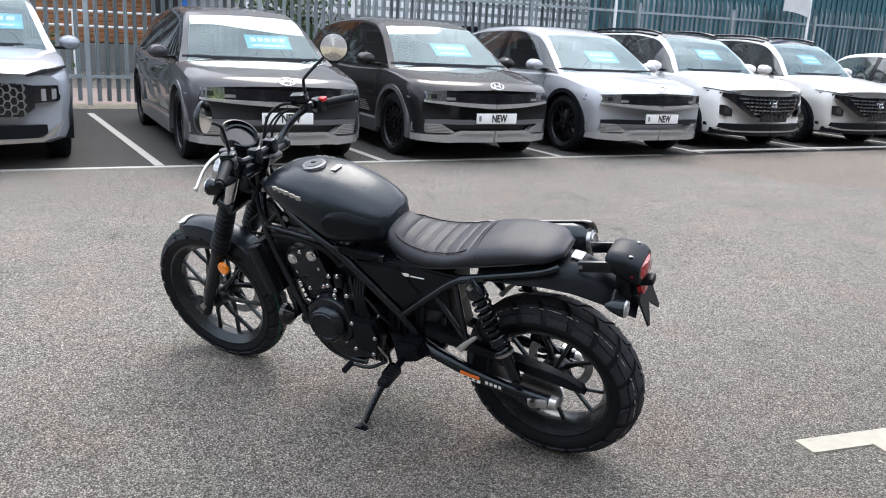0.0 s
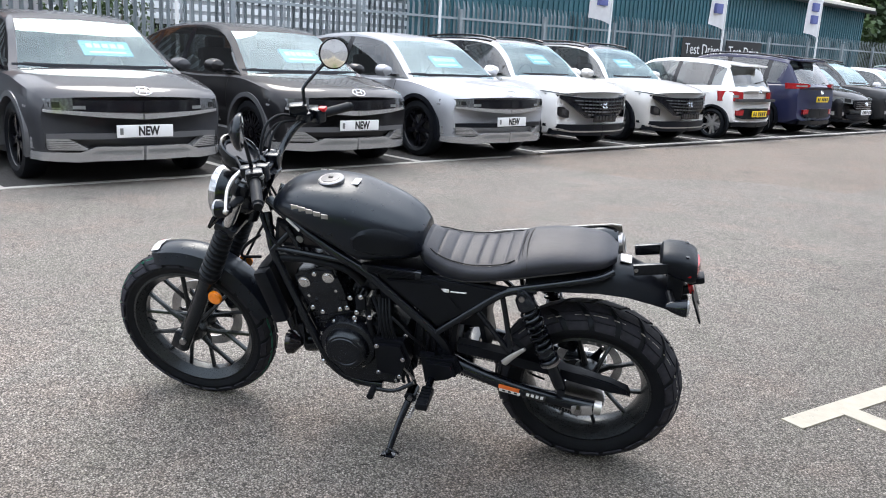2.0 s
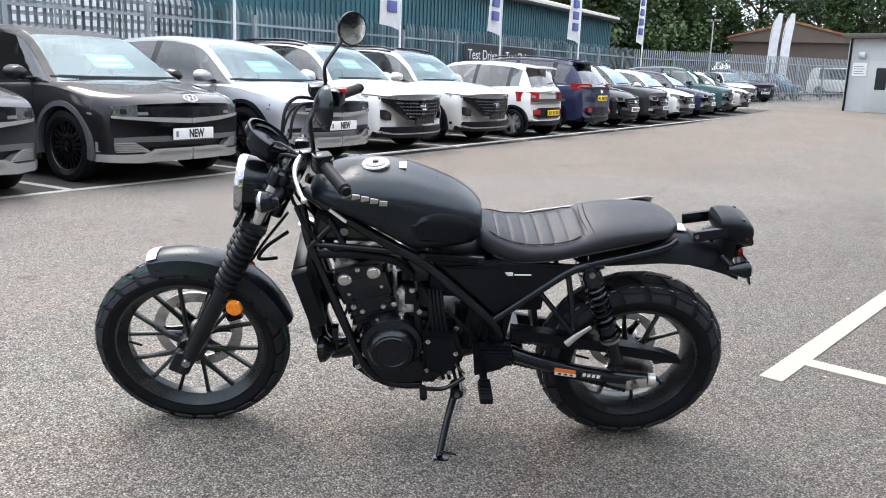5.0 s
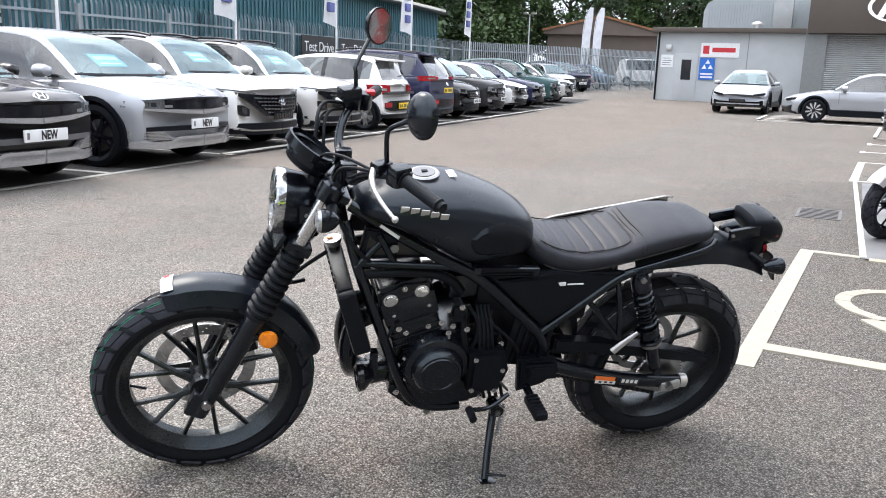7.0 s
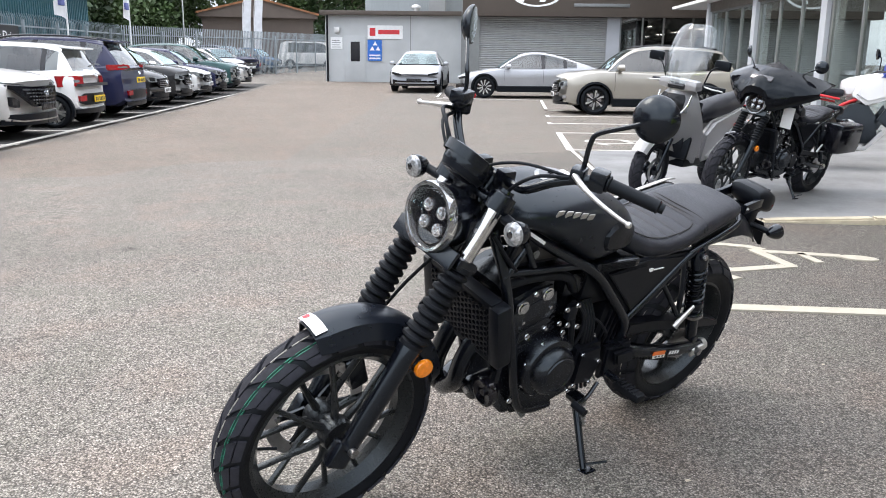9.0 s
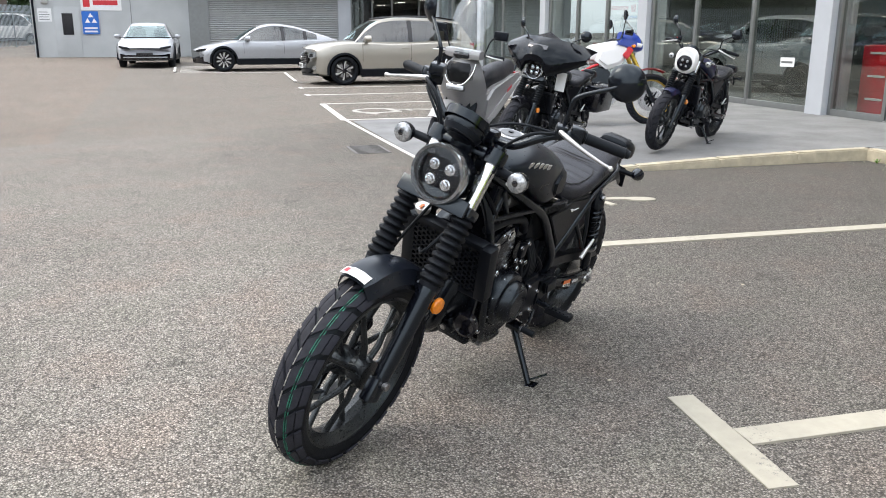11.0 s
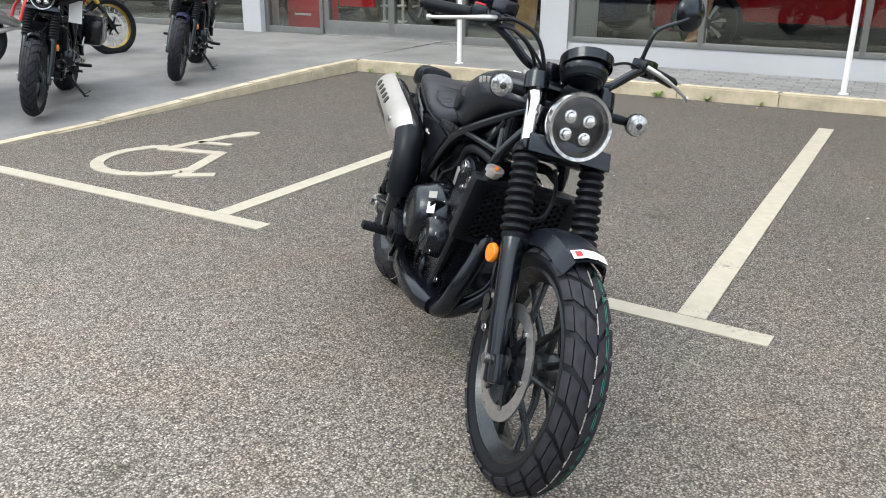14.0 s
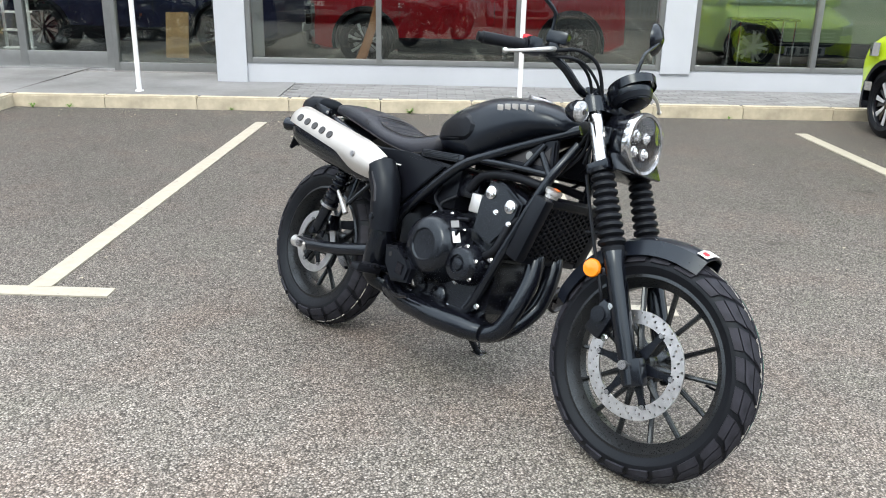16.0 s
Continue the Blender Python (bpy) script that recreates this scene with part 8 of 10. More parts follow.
    # -- frame --
    for sd in (-1, 1):
        part("frame_rail", tube(bmesh.new(), [V(1.075, 0.045 * sd, 0.945), V(0.97, 0.085 * sd, 0.889), V(0.83, 0.122 * sd, 0.818), V(0.715, 0.136 * sd, 0.757), V(0.60, 0.138 * sd, 0.655), V(0.490, 0.135 * sd, 0.545), V(0.455, 0.115 * sd, 0.46), V(0.47, 0.10 * sd, 0.36)], 0.0165, 12, 5), S, B)
        part("subframe_tube", tube(bmesh.new(), [V(0.487, 0.135 * sd, 0.55), V(0.36, 0.138 * sd, 0.660), V(0.255, 0.135 * sd, 0.740), V(0.16, 0.128 * sd, 0.758)], 0.013, 12, 5), S, B)
        part("down_tube", tube(bmesh.new(), [V(1.085, 0.05 * sd, 0.90), V(1.052, 0.105 * sd, 0.78), V(0.985, 0.118 * sd, 0.60), V(0.932, 0.12 * sd, 0.46), V(0.885, 0.115 * sd, 0.345), V(0.835, 0.108 * sd, 0.288), V(0.77, 0.104 * sd, 0.266), V(0.70, 0.10 * sd, 0.262)], 0.015, 12, 5), S, B)
        part("brace_tube", tube(bmesh.new(), [V(1.068, 0.10 * sd, 0.795), V(0.90, 0.122 * sd, 0.795), V(0.78, 0.130 * sd, 0.79)], 0.010, 10, 4), S, B)
        part("brace_tube", tube(bmesh.new(), [V(1.06, 0.108 * sd, 0.785), V(0.985, 0.09 * sd, 0.862)], 0.011, 10, 0), S, B)
        part("coolant_pipe", tube(bmesh.new(), [V(1.05, 0.098 * sd, 0.755), V(0.92, 0.105 * sd, 0.765), V(0.80, 0.108 * sd, 0.745), V(0.745, 0.10 * sd, 0.69)], 0.014, 10, 5), M["rubber"], B)
        fc = part("frame_cover", prism(bmesh.new(), [(1.055, 0.80), (0.80, 0.800), (0.93, 0.872), (1.035, 0.90)], 0.070 * sd, 0.094 * sd, 0.006), blk, B, "black sheet between the frame tubes")
        for tri_ in ([(1.035, 0.818), (0.965, 0.815), (1.025, 0.878)], [(0.945, 0.815), (0.86, 0.812), (0.945, 0.858)]):
            part("cover_recess", prism(bmesh.new(), tri_, 0.092 * sd, 0.0965 * sd, 0.002), M["sign_black"], fc)
        part("frame_strut", tube(bmesh.new(), [V(0.955, 0.108 * sd, 0.800), V(1.0, 0.094 * sd, 0.880)], 0.010, 10, 0), S, B)
        bolts(B, [(0.955, 0.102 * sd, 0.838)], (0, sd, 0), 0.010, M["alu"], 0.004)
        if main and sd > 0:
            part("frame_sticker", box(bmesh.new(), V(0.972, 0.1035 * sd, 0.892), (0.062, 0.003, 0.009), Matrix.Rotation(radians(-30), 3, "Y") @ Matrix.Rotation(radians(-19 * sd), 3, "Z")), M["white"], B, "white warning sticker on the frame")
        # side cover
        b = bmesh.new()
        prism(b, [(0.672, 0.752), (0.470, 0.762), (0.232, 0.752), (0.482, 0.572)], 0.108 * sd, 0.140 * sd, 0.010)
        sc = part("side_cover", b, M["black_plastic"], B, "matt black triangular side cover")
        part("cover_facet", prism(bmesh.new(), [(0.655, 0.745), (0.475, 0.75), (0.40, 0.66), (0.487, 0.592)], 0.138 * sd, 0.1445 * sd, 0.004), M["black_plastic"], sc)
        if main:
            part("model_mark", box(bmesh.new(), V(0.452 if sd > 0 else 0.392, 0.1415 * sd, 0.726 if sd > 0 else 0.712), (0.026, 0.003, 0.011)), M["white"], sc, "small white model mark")
            part("model_mark_line", box(bmesh.new(), V(0.408 if sd > 0 else 0.440, 0.1415 * sd, 0.724 if sd > 0 else 0.710), (0.052, 0.003, 0.003)), M["white"], sc)
        # footpegs
        pl = part("peg_plate", prism(bmesh.new(), [(0.545, 0.46), (0.42, 0.455), (0.40, 0.40), (0.45, 0.36), (0.53, 0.335)], 0.118 * sd, 0.150 * sd, 0.008), blk, B)
        part("heel_guard", prism(bmesh.new(), [(0.52, 0.445), (0.43, 0.445), (0.415, 0.395), (0.50, 0.395)], 0.150 * sd, 0.172 * sd, 0.006), blk, pl)
        pg = part("footpeg", box(bmesh.new(), V(0.505, 0.245 * sd, 0.352), (0.042, 0.105, 0.026), Matrix.Rotation(radians(4 * sd), 3, "X"), 0.008), M["rubber"], pl, "black rubber footpeg")
        for k in range(6):
            part("peg_rib", box(bmesh.new(), V(0.505, (0.205 + 0.016 * k) * sd, 0.3665), (0.036, 0.006, 0.006)), M["rubber"], pg)
        part("peg_hinge", cyl(bmesh.new(), V(0.505, 0.15 * sd, 0.358), V(0.505, 0.20 * sd, 0.355), 0.013, seg=10), S, pl)
        # passenger peg
        br = part("passenger_bracket", tube(bmesh.new(), [V(0.345, 0.136 * sd, 0.655), V(0.275, 0.152 * sd, 0.575), V(0.235, 0.16 * sd, 0.528)], 0.009, 8, 4), S, B)
        part("bracket_arm", tube(bmesh.new(), [V(0.265, 0.136 * sd, 0.720), V(0.245, 0.152 * sd, 0.62), V(0.232, 0.16 * sd, 0.528)], 0.009, 8, 4), S, br)
        part("passenger_peg", tube(bmesh.new(), [V(0.250, 0.176 * sd, 0.492), V(0.222, 0.178 * sd, 0.524), V(0.182, 0.180 * sd, 0.562)], [0.012, 0.010, 0.006], 8, 3, 0.8), M["alloy"], br, "folded bright alloy passenger peg")
        # swingarm
        part("swingarm_side", tube(bmesh.new(), [V(0.485, 0.088 * sd, 0.425), V(0.36, 0.115 * sd, 0.390), V(0.20, 0.128 * sd, 0.352), V(0.05, 0.130 * sd, 0.328), V(-0.055, 0.130 * sd, 0.318)], [0.025, 0.024, 0.023, 0.023, 0.021], 14, 5), S, B)
        sa = part("axle_block", box(bmesh.new(), V(-0.012, 0.150 * sd, 0.316), (0.070, 0.014, 0.034), Matrix.Rotation(radians(7), 3, "Y"), 0.006), M["alloy"], B, "alloy axle adjuster block")
        part("axle_nut", cyl(bmesh.new(), V(0.0, 0.150 * sd, 0.321), V(0.0, 0.172 * sd, 0.321), 0.014, seg=6), M["steel"], sa)
        part("arm_end", cyl(bmesh.new(), V(-0.05, 0.130 * sd, 0.3185), V(-0.075, 0.130 * sd, 0.316), 0.0235, seg=14), M["alloy"], sa)
        # shock absorber
        p0, p1 = V(0.200, 0.140 * sd, 0.742), V(0.060, 0.146 * sd, 0.388)
        u = (p1 - p0).normalized()
        sh = part("shock_body", lathe(bmesh.new(), p0, u, [(-0.02, 0.014), (-0.005, 0.02), (0.01, 0.03), (0.045, 0.032), (0.05, 0.018), (0.20, 0.018), (0.205, 0.030), (0.23, 0.031), (0.236, 0.022), (0.36, 0.021), (0.385, 0.014)], 18), S, B)
        part("shock_spring", coil(p0 + u * 0.05, p0 + u * 0.262, 0.0285, 0.0050, 9), M["satin_black"] if sd > 0 else S, sh, "black coil spring")
        part("spring_ring", lathe(bmesh.new(), p0, u, [(0.258, 0.034), (0.268, 0.035), (0.272, 0.024)], 18), M["steel"], sh)
        part("shock_eye", cyl(bmesh.new(), p0 - V(0, 0.014 * sd, 0), p0 + V(0, 0.022 * sd, 0), 0.017, seg=14), M["engine_black"], sh)
        part("shock_eye", cyl(bmesh.new(), p1 - V(0, 0.014 * sd, 0), p1 + V(0, 0.022 * sd, 0), 0.014, seg=14), M["engine_black"], sh)
        part("shock_cap", cyl(bmesh.new(), p0 + V(0, 0.022 * sd, 0), p0 + V(0, 0.030 * sd, 0), 0.010, seg=6), M["steel"], sh)
    part("swingarm_cross", box(bmesh.new(), V(0.40, 0, 0.40), (0.06, 0.20, 0.05), None, 0.012), S, B)
    part("pivot_cover", cyl(bmesh.new(), V(0.485, 0.10, 0.43), V(0.485, 0.145, 0.43), 0.034, 0.03, 20), M["engine_black"], B)
    # chain side
    b = bmesh.new()
    cg = [(0.42, 0.505), (0.30, 0.488), (0.14, 0.462), (0.0, 0.437), (-0.10, 0.415), (-0.155, 0.392), (-0.165, 0.368), (-0.12, 0.378), (0.0, 0.398), (0.14, 0.425), (0.30, 0.452), (0.42, 0.46)]
    prism(b, cg, 0.078, 0.118, 0.006)
    part("chain_guard", b, blk, B)
    top_run = [V(0.50, 0.088, 0.452), V(0.25, 0.088, 0.425), V(0.0, 0.088, 0.402)]
    low_run = [V(0.50, 0.088, 0.378), V(0.25, 0.088, 0.312), V(0.0, 0.088, 0.240)]
    for run in (top_run, low_run):
        path = spline(run, 26)
        for k in range(0, len(path) - 1):
            p, q = path[k], path[k + 1]
            d = (q - p)
            part("chain_link", box(bmesh.new(), (p + q) / 2, (d.length * 0.8, 0.016 if k % 2 else 0.011, 0.013), Matrix.Rotation(-math.atan2(d.z, d.x), 3, "Y")), M["engine_black"], B)
    b = bmesh.new()
    teeth = []
    for k in range(84):
        a = 2 * math.pi * k / 84
        r = 0.086 if k % 2 else 0.079
        teeth.append((math.cos(a) * r, 0.321 + math.sin(a) * r))
    prism(b, teeth, 0.084, 0.092)
    part("rear_sprocket", b, M["steel"], B)
    if main:
        u = (V(0.05, 0.130, 0.328) - V(0.20, 0.128, 0.352)).normalized()
        rot = Matrix.Rotation(-math.atan2(-u.z, -u.x), 3, "Y")
        st = part("label_sticker", box(bmesh.new(), V(0.235, 0.1515, 0.366), (0.072, 0.003, 0.014), rot), M["orange"], B, "orange warning label on the swingarm")
        part("label_field", box(bmesh.new(), V(0.232, 0.1515, 0.352), (0.072, 0.003, 0.012), rot), M["white"], st)
        for k in range(3):
            part("label_bar", box(bmesh.new(), V(0.212 + 0.02 * k, 0.1535, 0.350 + 0.003 * k), (0.010, 0.002, 0.006), rot), M["sign_black"], st)
        st = part("label_sticker", box(bmesh.new(), V(0.145, 0.1525, 0.345), (0.070, 0.003, 0.024), rot), M["sign_black"], B, "black and white label on the swingarm")
        for k in range(4):
            part("label_bar", box(bmesh.new(), V(0.122 + 0.016 * k, 0.1545, 0.3455 + 0.0025 * k), (0.010, 0.002, 0.012), rot), M["white"], st)
    # -- engine --
    E_, EB = M["engine_black"], M["engine_black"]
    b = bmesh.new()
    cc = [(0.930, 0.33), (0.935, 0.45), (0.90, 0.53), (0.80, 0.545), (0.70, 0.555), (0.60, 0.53), (0.555, 0.45), (0.57, 0.36), (0.64, 0.285), (0.74, 0.262), (0.86, 0.268)]
    prism(b, cc, -0.118, 0.118, 0.022)
    en = part("crankcase", b, EB, B, "black twin-cylinder engine case")
    part("sump", box(bmesh.new(), V(0.76, 0, 0.262), (0.22, 0.14, 0.035), None, 0.012), EB, en)
    up = V(0.30, 0, 0.954)                        # cylinder axis
    fwd = V(0.954, 0, -0.30)
    def eb(c, sx, sy, sz, name, bev=0.012, mat=None):
        rot = Matrix((fwd, V(0, 1, 0), up)).transposed()
        return part(name, box(bmesh.new(), c, (sx, sy, sz), rot, bev), mat or EB, en)
    c0 = V(0.856, 0, 0.524)
    eb(c0 + up * 0.04, 0.145, 0.210, 0.10, "cylinder_block")
    for k in range(4):
        eb(c0 + up * (0.005 + 0.022 * k), 0.153, 0.217, 0.006, "cooling_fin", 0.002)
    eb(c0 + up * 0.125, 0.165, 0.225, 0.085, "cylinder_head")
    hv = eb(c0 + up * 0.190, 0.150, 0.205, 0.052, "head_cover", 0.020)
    for sd in (-1, 1):
        # camshaft end plugs and side plate
        sidep = bmesh.new()
        o = c0 + up * 0.10
        pts = [o + up * a + fwd * f for a, f in ((0.10, -0.075), (0.115, 0.0), (0.10, 0.078), (0.055, 0.085), (0.01, 0.06), (-0.07, 0.045), (-0.07, -0.05), (0.03, -0.07))]
        yo = 0.108 if sd > 0 else -0.126
        prism(sidep, [(p.x, p.z) for p in pts], 0.08 * sd, yo, 0.008)
        sp_ = part("cam_cover", sidep, EB, en)
        for f in (-0.045, 0.048):
            p = o + up * 0.072 + fwd * f + V(0, yo, 0)
            part("cam_plug", lathe(bmesh.new(), p, (0, sd, 0), [(-0.004, 0.021), (0.004, 0.021), (0.005, 0.016), (0.009, 0.0155), (0.010, 0.004)], 20), M["chrome"], sp_, "bright round engine plug")
        bolts(sp_, [o + up * a + fwd * f + V(0, yo - 0.001 * sd, 0) for a, f in (((0.095, 0.0), (0.02, 0.05), (0.02, -0.055), (-0.055, 0.03), (-0.055, -0.038)) if sd > 0 else ((0.031, 0.006), (0.026, 0.071)))], (0, sd, 0), 0.006)
        for k, (x, z) in enumerate(((0.912, 0.348), (0.918, 0.45), (0.64, 0.305), (0.59, 0.37), (0.60, 0.505))):
            bolts(en, [(x, 0.117 * sd, z)], (0, sd, 0), 0.007)
    # left: generator cover
    gx, gz = 0.803, 0.452
    gcov = part("generator_cover", lathe(bmesh.new(), V(gx, 0.10, gz), (0, 1, 0), [(0, 0.106), (0.03, 0.104), (0.046, 0.096), (0.050, 0.080), (0.072, 0.076), (0.084, 0.066), (0.087, 0.046), (0.084, 0.001)], 44), EB, en, "round black generator cover")
    part("cover_ring", lathe(bmesh.new(), V(gx, 0.10, gz), (0, 1, 0), [(0.082, 0.062), (0.0885, 0.058), (0.089, 0.050), (0.085, 0.046)], 40, cap=False), M["satin_black"], gcov)
    for k in range(8):
        a = 2 * math.pi * k / 8 + 0.3
        bolts(gcov, [(gx + 0.098 * math.cos(a), 0.128, gz + 0.098 * math.sin(a))], (0, 1, 0), 0.0065)
    part("sprocket_cover", prism(bmesh.new(), [(0.705, 0.50), (0.60, 0.505), (0.575, 0.43), (0.60, 0.35), (0.70, 0.36)], 0.11, 0.165, 0.014), blk, en)
    bolts(en, [(0.69, 0.164, 0.485), (0.60, 0.164, 0.44), (0.615, 0.164, 0.365), (0.69, 0.164, 0.372)], (0, 1, 0), 0.006)
    part("shift_pedal", tube(bmesh.new(), [V(0.565, 0.165, 0.345), V(0.63, 0.185, 0.315), V(0.70, 0.20, 0.325)], 0.007, 8, 4), S, B)
    part("shift_toe", cyl(bmesh.new(), V(0.70, 0.195, 0.325), V(0.70, 0.245, 0.325), 0.012, seg=12), M["rubber"], B)
    part("shift_rod", cyl(bmesh.new(), V(0.565, 0.152, 0.35), V(0.625, 0.152, 0.42), 0.004, seg=8), M["steel"], B)
    part("starter_motor", cyl(bmesh.new(), V(0.70, -0.03, 0.60), V(0.70, 0.085, 0.60), 0.038, seg=20), EB, en)
    part("throttle_body", box(bmesh.new(), V(0.735, 0.0, 0.70), (0.09, 0.19, 0.08), None, 0.016), EB, B)
    part("air_box", box(bmesh.new(), V(0.60, 0, 0.68), (0.19, 0.20, 0.15), None, 0.03), blk, B)
    part("battery_box", box(bmesh.new(), V(0.40, 0, 0.63), (0.16, 0.18, 0.15), None, 0.02), blk, B)
    part("regulator", box(bmesh.new(), V(0.50, 0.02, 0.50), (0.15, 0.17, 0.20), Matrix.Rotation(radians(-8), 3, "Y"), 0.02), blk, B)
    for k in range(5):
        part("regulator_fin", box(bmesh.new(), V(0.450 + 0.024 * k, 0.108, 0.50), (0.008, 0.012, 0.16), Matrix.Rotation(radians(-8), 3, "Y"), 0.002), blk, B)
    for k in range(4):
        part("wiring", tube(bmesh.new(), [V(0.690 - 0.012 * k, 0.10, 0.64), V(0.682 - 0.012 * k, 0.132, 0.58), V(0.672 - 0.014 * k, 0.135, 0.50), V(0.655 - 0.02 * k, 0.12, 0.40), V(0.63 - 0.02 * k, 0.13, 0.31)], 0.006, 8, 5), M["rubber"], B)
    part("rear_inner_guard", box(bmesh.new(), V(0.345, 0, 0.55), (0.02, 0.15, 0.22), Matrix.Rotation(radians(10), 3, "Y"), 0.008), blk, B)
    for pts, r, mt in (
        ([V(0.73, 0.112, 0.61), V(0.725, 0.125, 0.55), V(0.715, 0.128, 0.50), V(0.70, 0.12, 0.45)], 0.010, M["rubber"]),
        ([V(0.715, 0.10, 0.64), V(0.69, 0.125, 0.60), V(0.685, 0.13, 0.54), V(0.70, 0.125, 0.49)], 0.006, M["rubber"]),
        ([V(0.93, 0.10, 0.60), V(0.955, 0.12, 0.54), V(0.945, 0.125, 0.47)], 0.005, M["rubber"]),
        ([V(0.70, -0.10, 0.66), V(0.66, -0.125, 0.62), V(0.70, -0.135, 0.585), V(0.80, -0.125, 0.60)], 0.006, M["rubber"]),
        ([V(0.62, -0.08, 0.70), V(0.63, -0.13, 0.64), V(0.70, -0.15, 0.60)], 0.005, M["rubber"]),
        ([V(0.53, 0.11, 0.46), V(0.57, 0.14, 0.52), V(0.62, 0.135, 0.57), V(0.67, 0.12, 0.60)], 0.005, M["rubber"]),
    ):
        part("hose", tube(bmesh.new(), pts, r, 8, 6), mt, B)
    part("electrics_box", box(bmesh.new(), V(0.75, 0.12, 0.625), (0.035, 0.02, 0.05), None, 0.004), blk, B)
    for p in ((0.785, 0.128, 0.645), (0.80, 0.125, 0.60), (0.765, 0.130, 0.59), (0.745, 0.132, 0.655), (0.775, 0.128, 0.565), (0.925, 0.124, 0.585), (0.72, 0.130, 0.575)):
        bolts(en, [p], (0, 1, 0), 0.0065)
    part("drain_bolt", cyl(bmesh.new(), V(0.80, 0.08, 0.245), V(0.80, 0.10, 0.245), 0.012, seg=6), M["steel"], en)
    # right: clutch cover and water pump
    cx, cz = 0.706, 0.490
    cl = part("clutch_cover", lathe(bmesh.new(), V(cx, -0.10, cz), (0, -1, 0), [(0, 0.122), (0.025, 0.120), (0.05, 0.108), (0.072, 0.098), (0.098, 0.088), (0.106, 0.078), (0.108, 0.052), (0.102, 0.048), (0.101, 0.001)], 44), EB, en, "round black clutch cover")
    for k in range(9):
        a = 2 * math.pi * k / 9
        bolts(cl, [(cx + 0.112 * math.cos(a), -0.128, cz + 0.112 * math.sin(a))], (0, -1, 0), 0.0065)
    if main:
        rd = V(0.89, 0, 0.45).normalized()
        nn = (rd * 0.85 + V(0, -0.52, 0)).normalized()
        tt = V(-rd.z, 0, rd.x)
        for nm, c_, sz, mt in (("cover_label", 0.0, (0.003, 0.024, 0.036), M["white"]), ("label_band", -0.042, (0.003, 0.026, 0.022), M["alu"])):
            part(nm, box(bmesh.new(), V(cx, -0.170, cz) + rd * 0.111 - tt * c_, sz, Matrix((nn, nn.cross(tt), tt)).transposed()), mt, cl, "small pale label on the clutch cover")
        hg = part("heel_guard", prism(bmesh.new(), [(0.545, 0.448), (0.600, 0.456), (0.618, 0.436), (0.664, 0.430), (0.692, 0.402), (0.682, 0.352), (0.605, 0.340), (0.572, 0.392)], -0.186, -0.226, 0.009), blk, B, "black plastic guard beside the brake pedal")
        part("guard_recess", prism(bmesh.new(), [(0.628, 0.412), (0.664, 0.406), (0.660, 0.370), (0.626, 0.372)], -0.222, -0.229, 0.003), M["gloss_black"], hg)
        part("guard_hole", cyl(bmesh.new(), V(0.588, -0.220, 0.425), V(0.588, -0.2275, 0.425), 0.008, seg=12), M["sign_black"], hg)
    wp = part("water_pump", lathe(bmesh.new(), V(0.846, -0.10, 0.463), (0, -1, 0), [(0, 0.066), (0.05, 0.064), (0.072, 0.056), (0.080, 0.050), (0.083, 0.030), (0.076, 0.028), (0.076, 0.022), (0.083, 0.018), (0.084, 0.001)], 32), EB, en)
    for k in range(6):
        a = 2 * math.pi * k / 6 + 0.4
        bolts(wp, [(0.846 + 0.059 * math.cos(a), -0.160, 0.463 + 0.059 * math.sin(a))], (0, -1, 0), 0.006)
    part("clutch_lug", box(bmesh.new(), V(0.79, -0.15, 0.535), (0.03, 0.05, 0.06), None, 0.006), EB, en)
    if main:
        part("cover_sticker", box(bmesh.new(), V(0.775, -0.178, 0.522), (0.016, 0.004, 0.045), Matrix.Rotation(radians(25), 3, "Z")), M["white"], en, "small white sticker on the engine cover")
    part("coil_box", box(bmesh.new(), V(0.80, -0.105, 0.655), (0.045, 0.03, 0.06), None, 0.006), M["alloy"], B, "pale connector box")
    part("side_hose", tube(bmesh.new(), [V(0.86, -0.11, 0.49), V(0.93, -0.125, 0.53), V(0.96, -0.115, 0.62), V(1.0, -0.10, 0.66)], 0.013, 10, 5), M["rubber"], B)
    # ribs, bosses and bolts low on the right of the engine case
    for k in range(4):
        part("case_rib", box(bmesh.new(), V(0.905 - 0.018 * k, -0.121, 0.40 - 0.032 * k), (0.008, 0.014, 0.085), Matrix.Rotation(radians(24), 3, "Y"), 0.003), EB, en)
    part("case_boss", lathe(bmesh.new(), V(0.745, -0.112, 0.335), (0, -1, 0), [(0, 0.036), (0.016, 0.034), (0.022, 0.026), (0.022, 0.001)], 24), EB, en)
    part("case_boss", lathe(bmesh.new(), V(0.655, -0.112, 0.345), (0, -1, 0), [(0, 0.026), (0.014, 0.024), (0.018, 0.001)], 20), EB, en)
    bolts(en, [(0.70, -0.117, 0.305), (0.79, -0.117, 0.312), (0.87, -0.117, 0.325), (0.905, -0.117, 0.395), (0.60, -0.117, 0.335), (0.92, -0.117, 0.50)], (0, -1, 0), 0.0065)
    part("oil_filter", lathe(bmesh.new(), V(0.925, 0.035, 0.375), (0.97, 0, -0.2), [(0, 0.036), (0.07, 0.036), (0.082, 0.033), (0.086, 0.024), (0.086, 0.001)], 24), M["satin_black"], en)
    part("filter_cap", lathe(bmesh.new(), V(1.008, 0.035, 0.358), (0.97, 0, -0.2), [(0, 0.012), (0.008, 0.011), (0.009, 0.001)], 6), M["steel"], en)
    # radiator
    rc, ru = V(1.060, 0, 0.630), V(0.28, 0, 0.96).normalized()
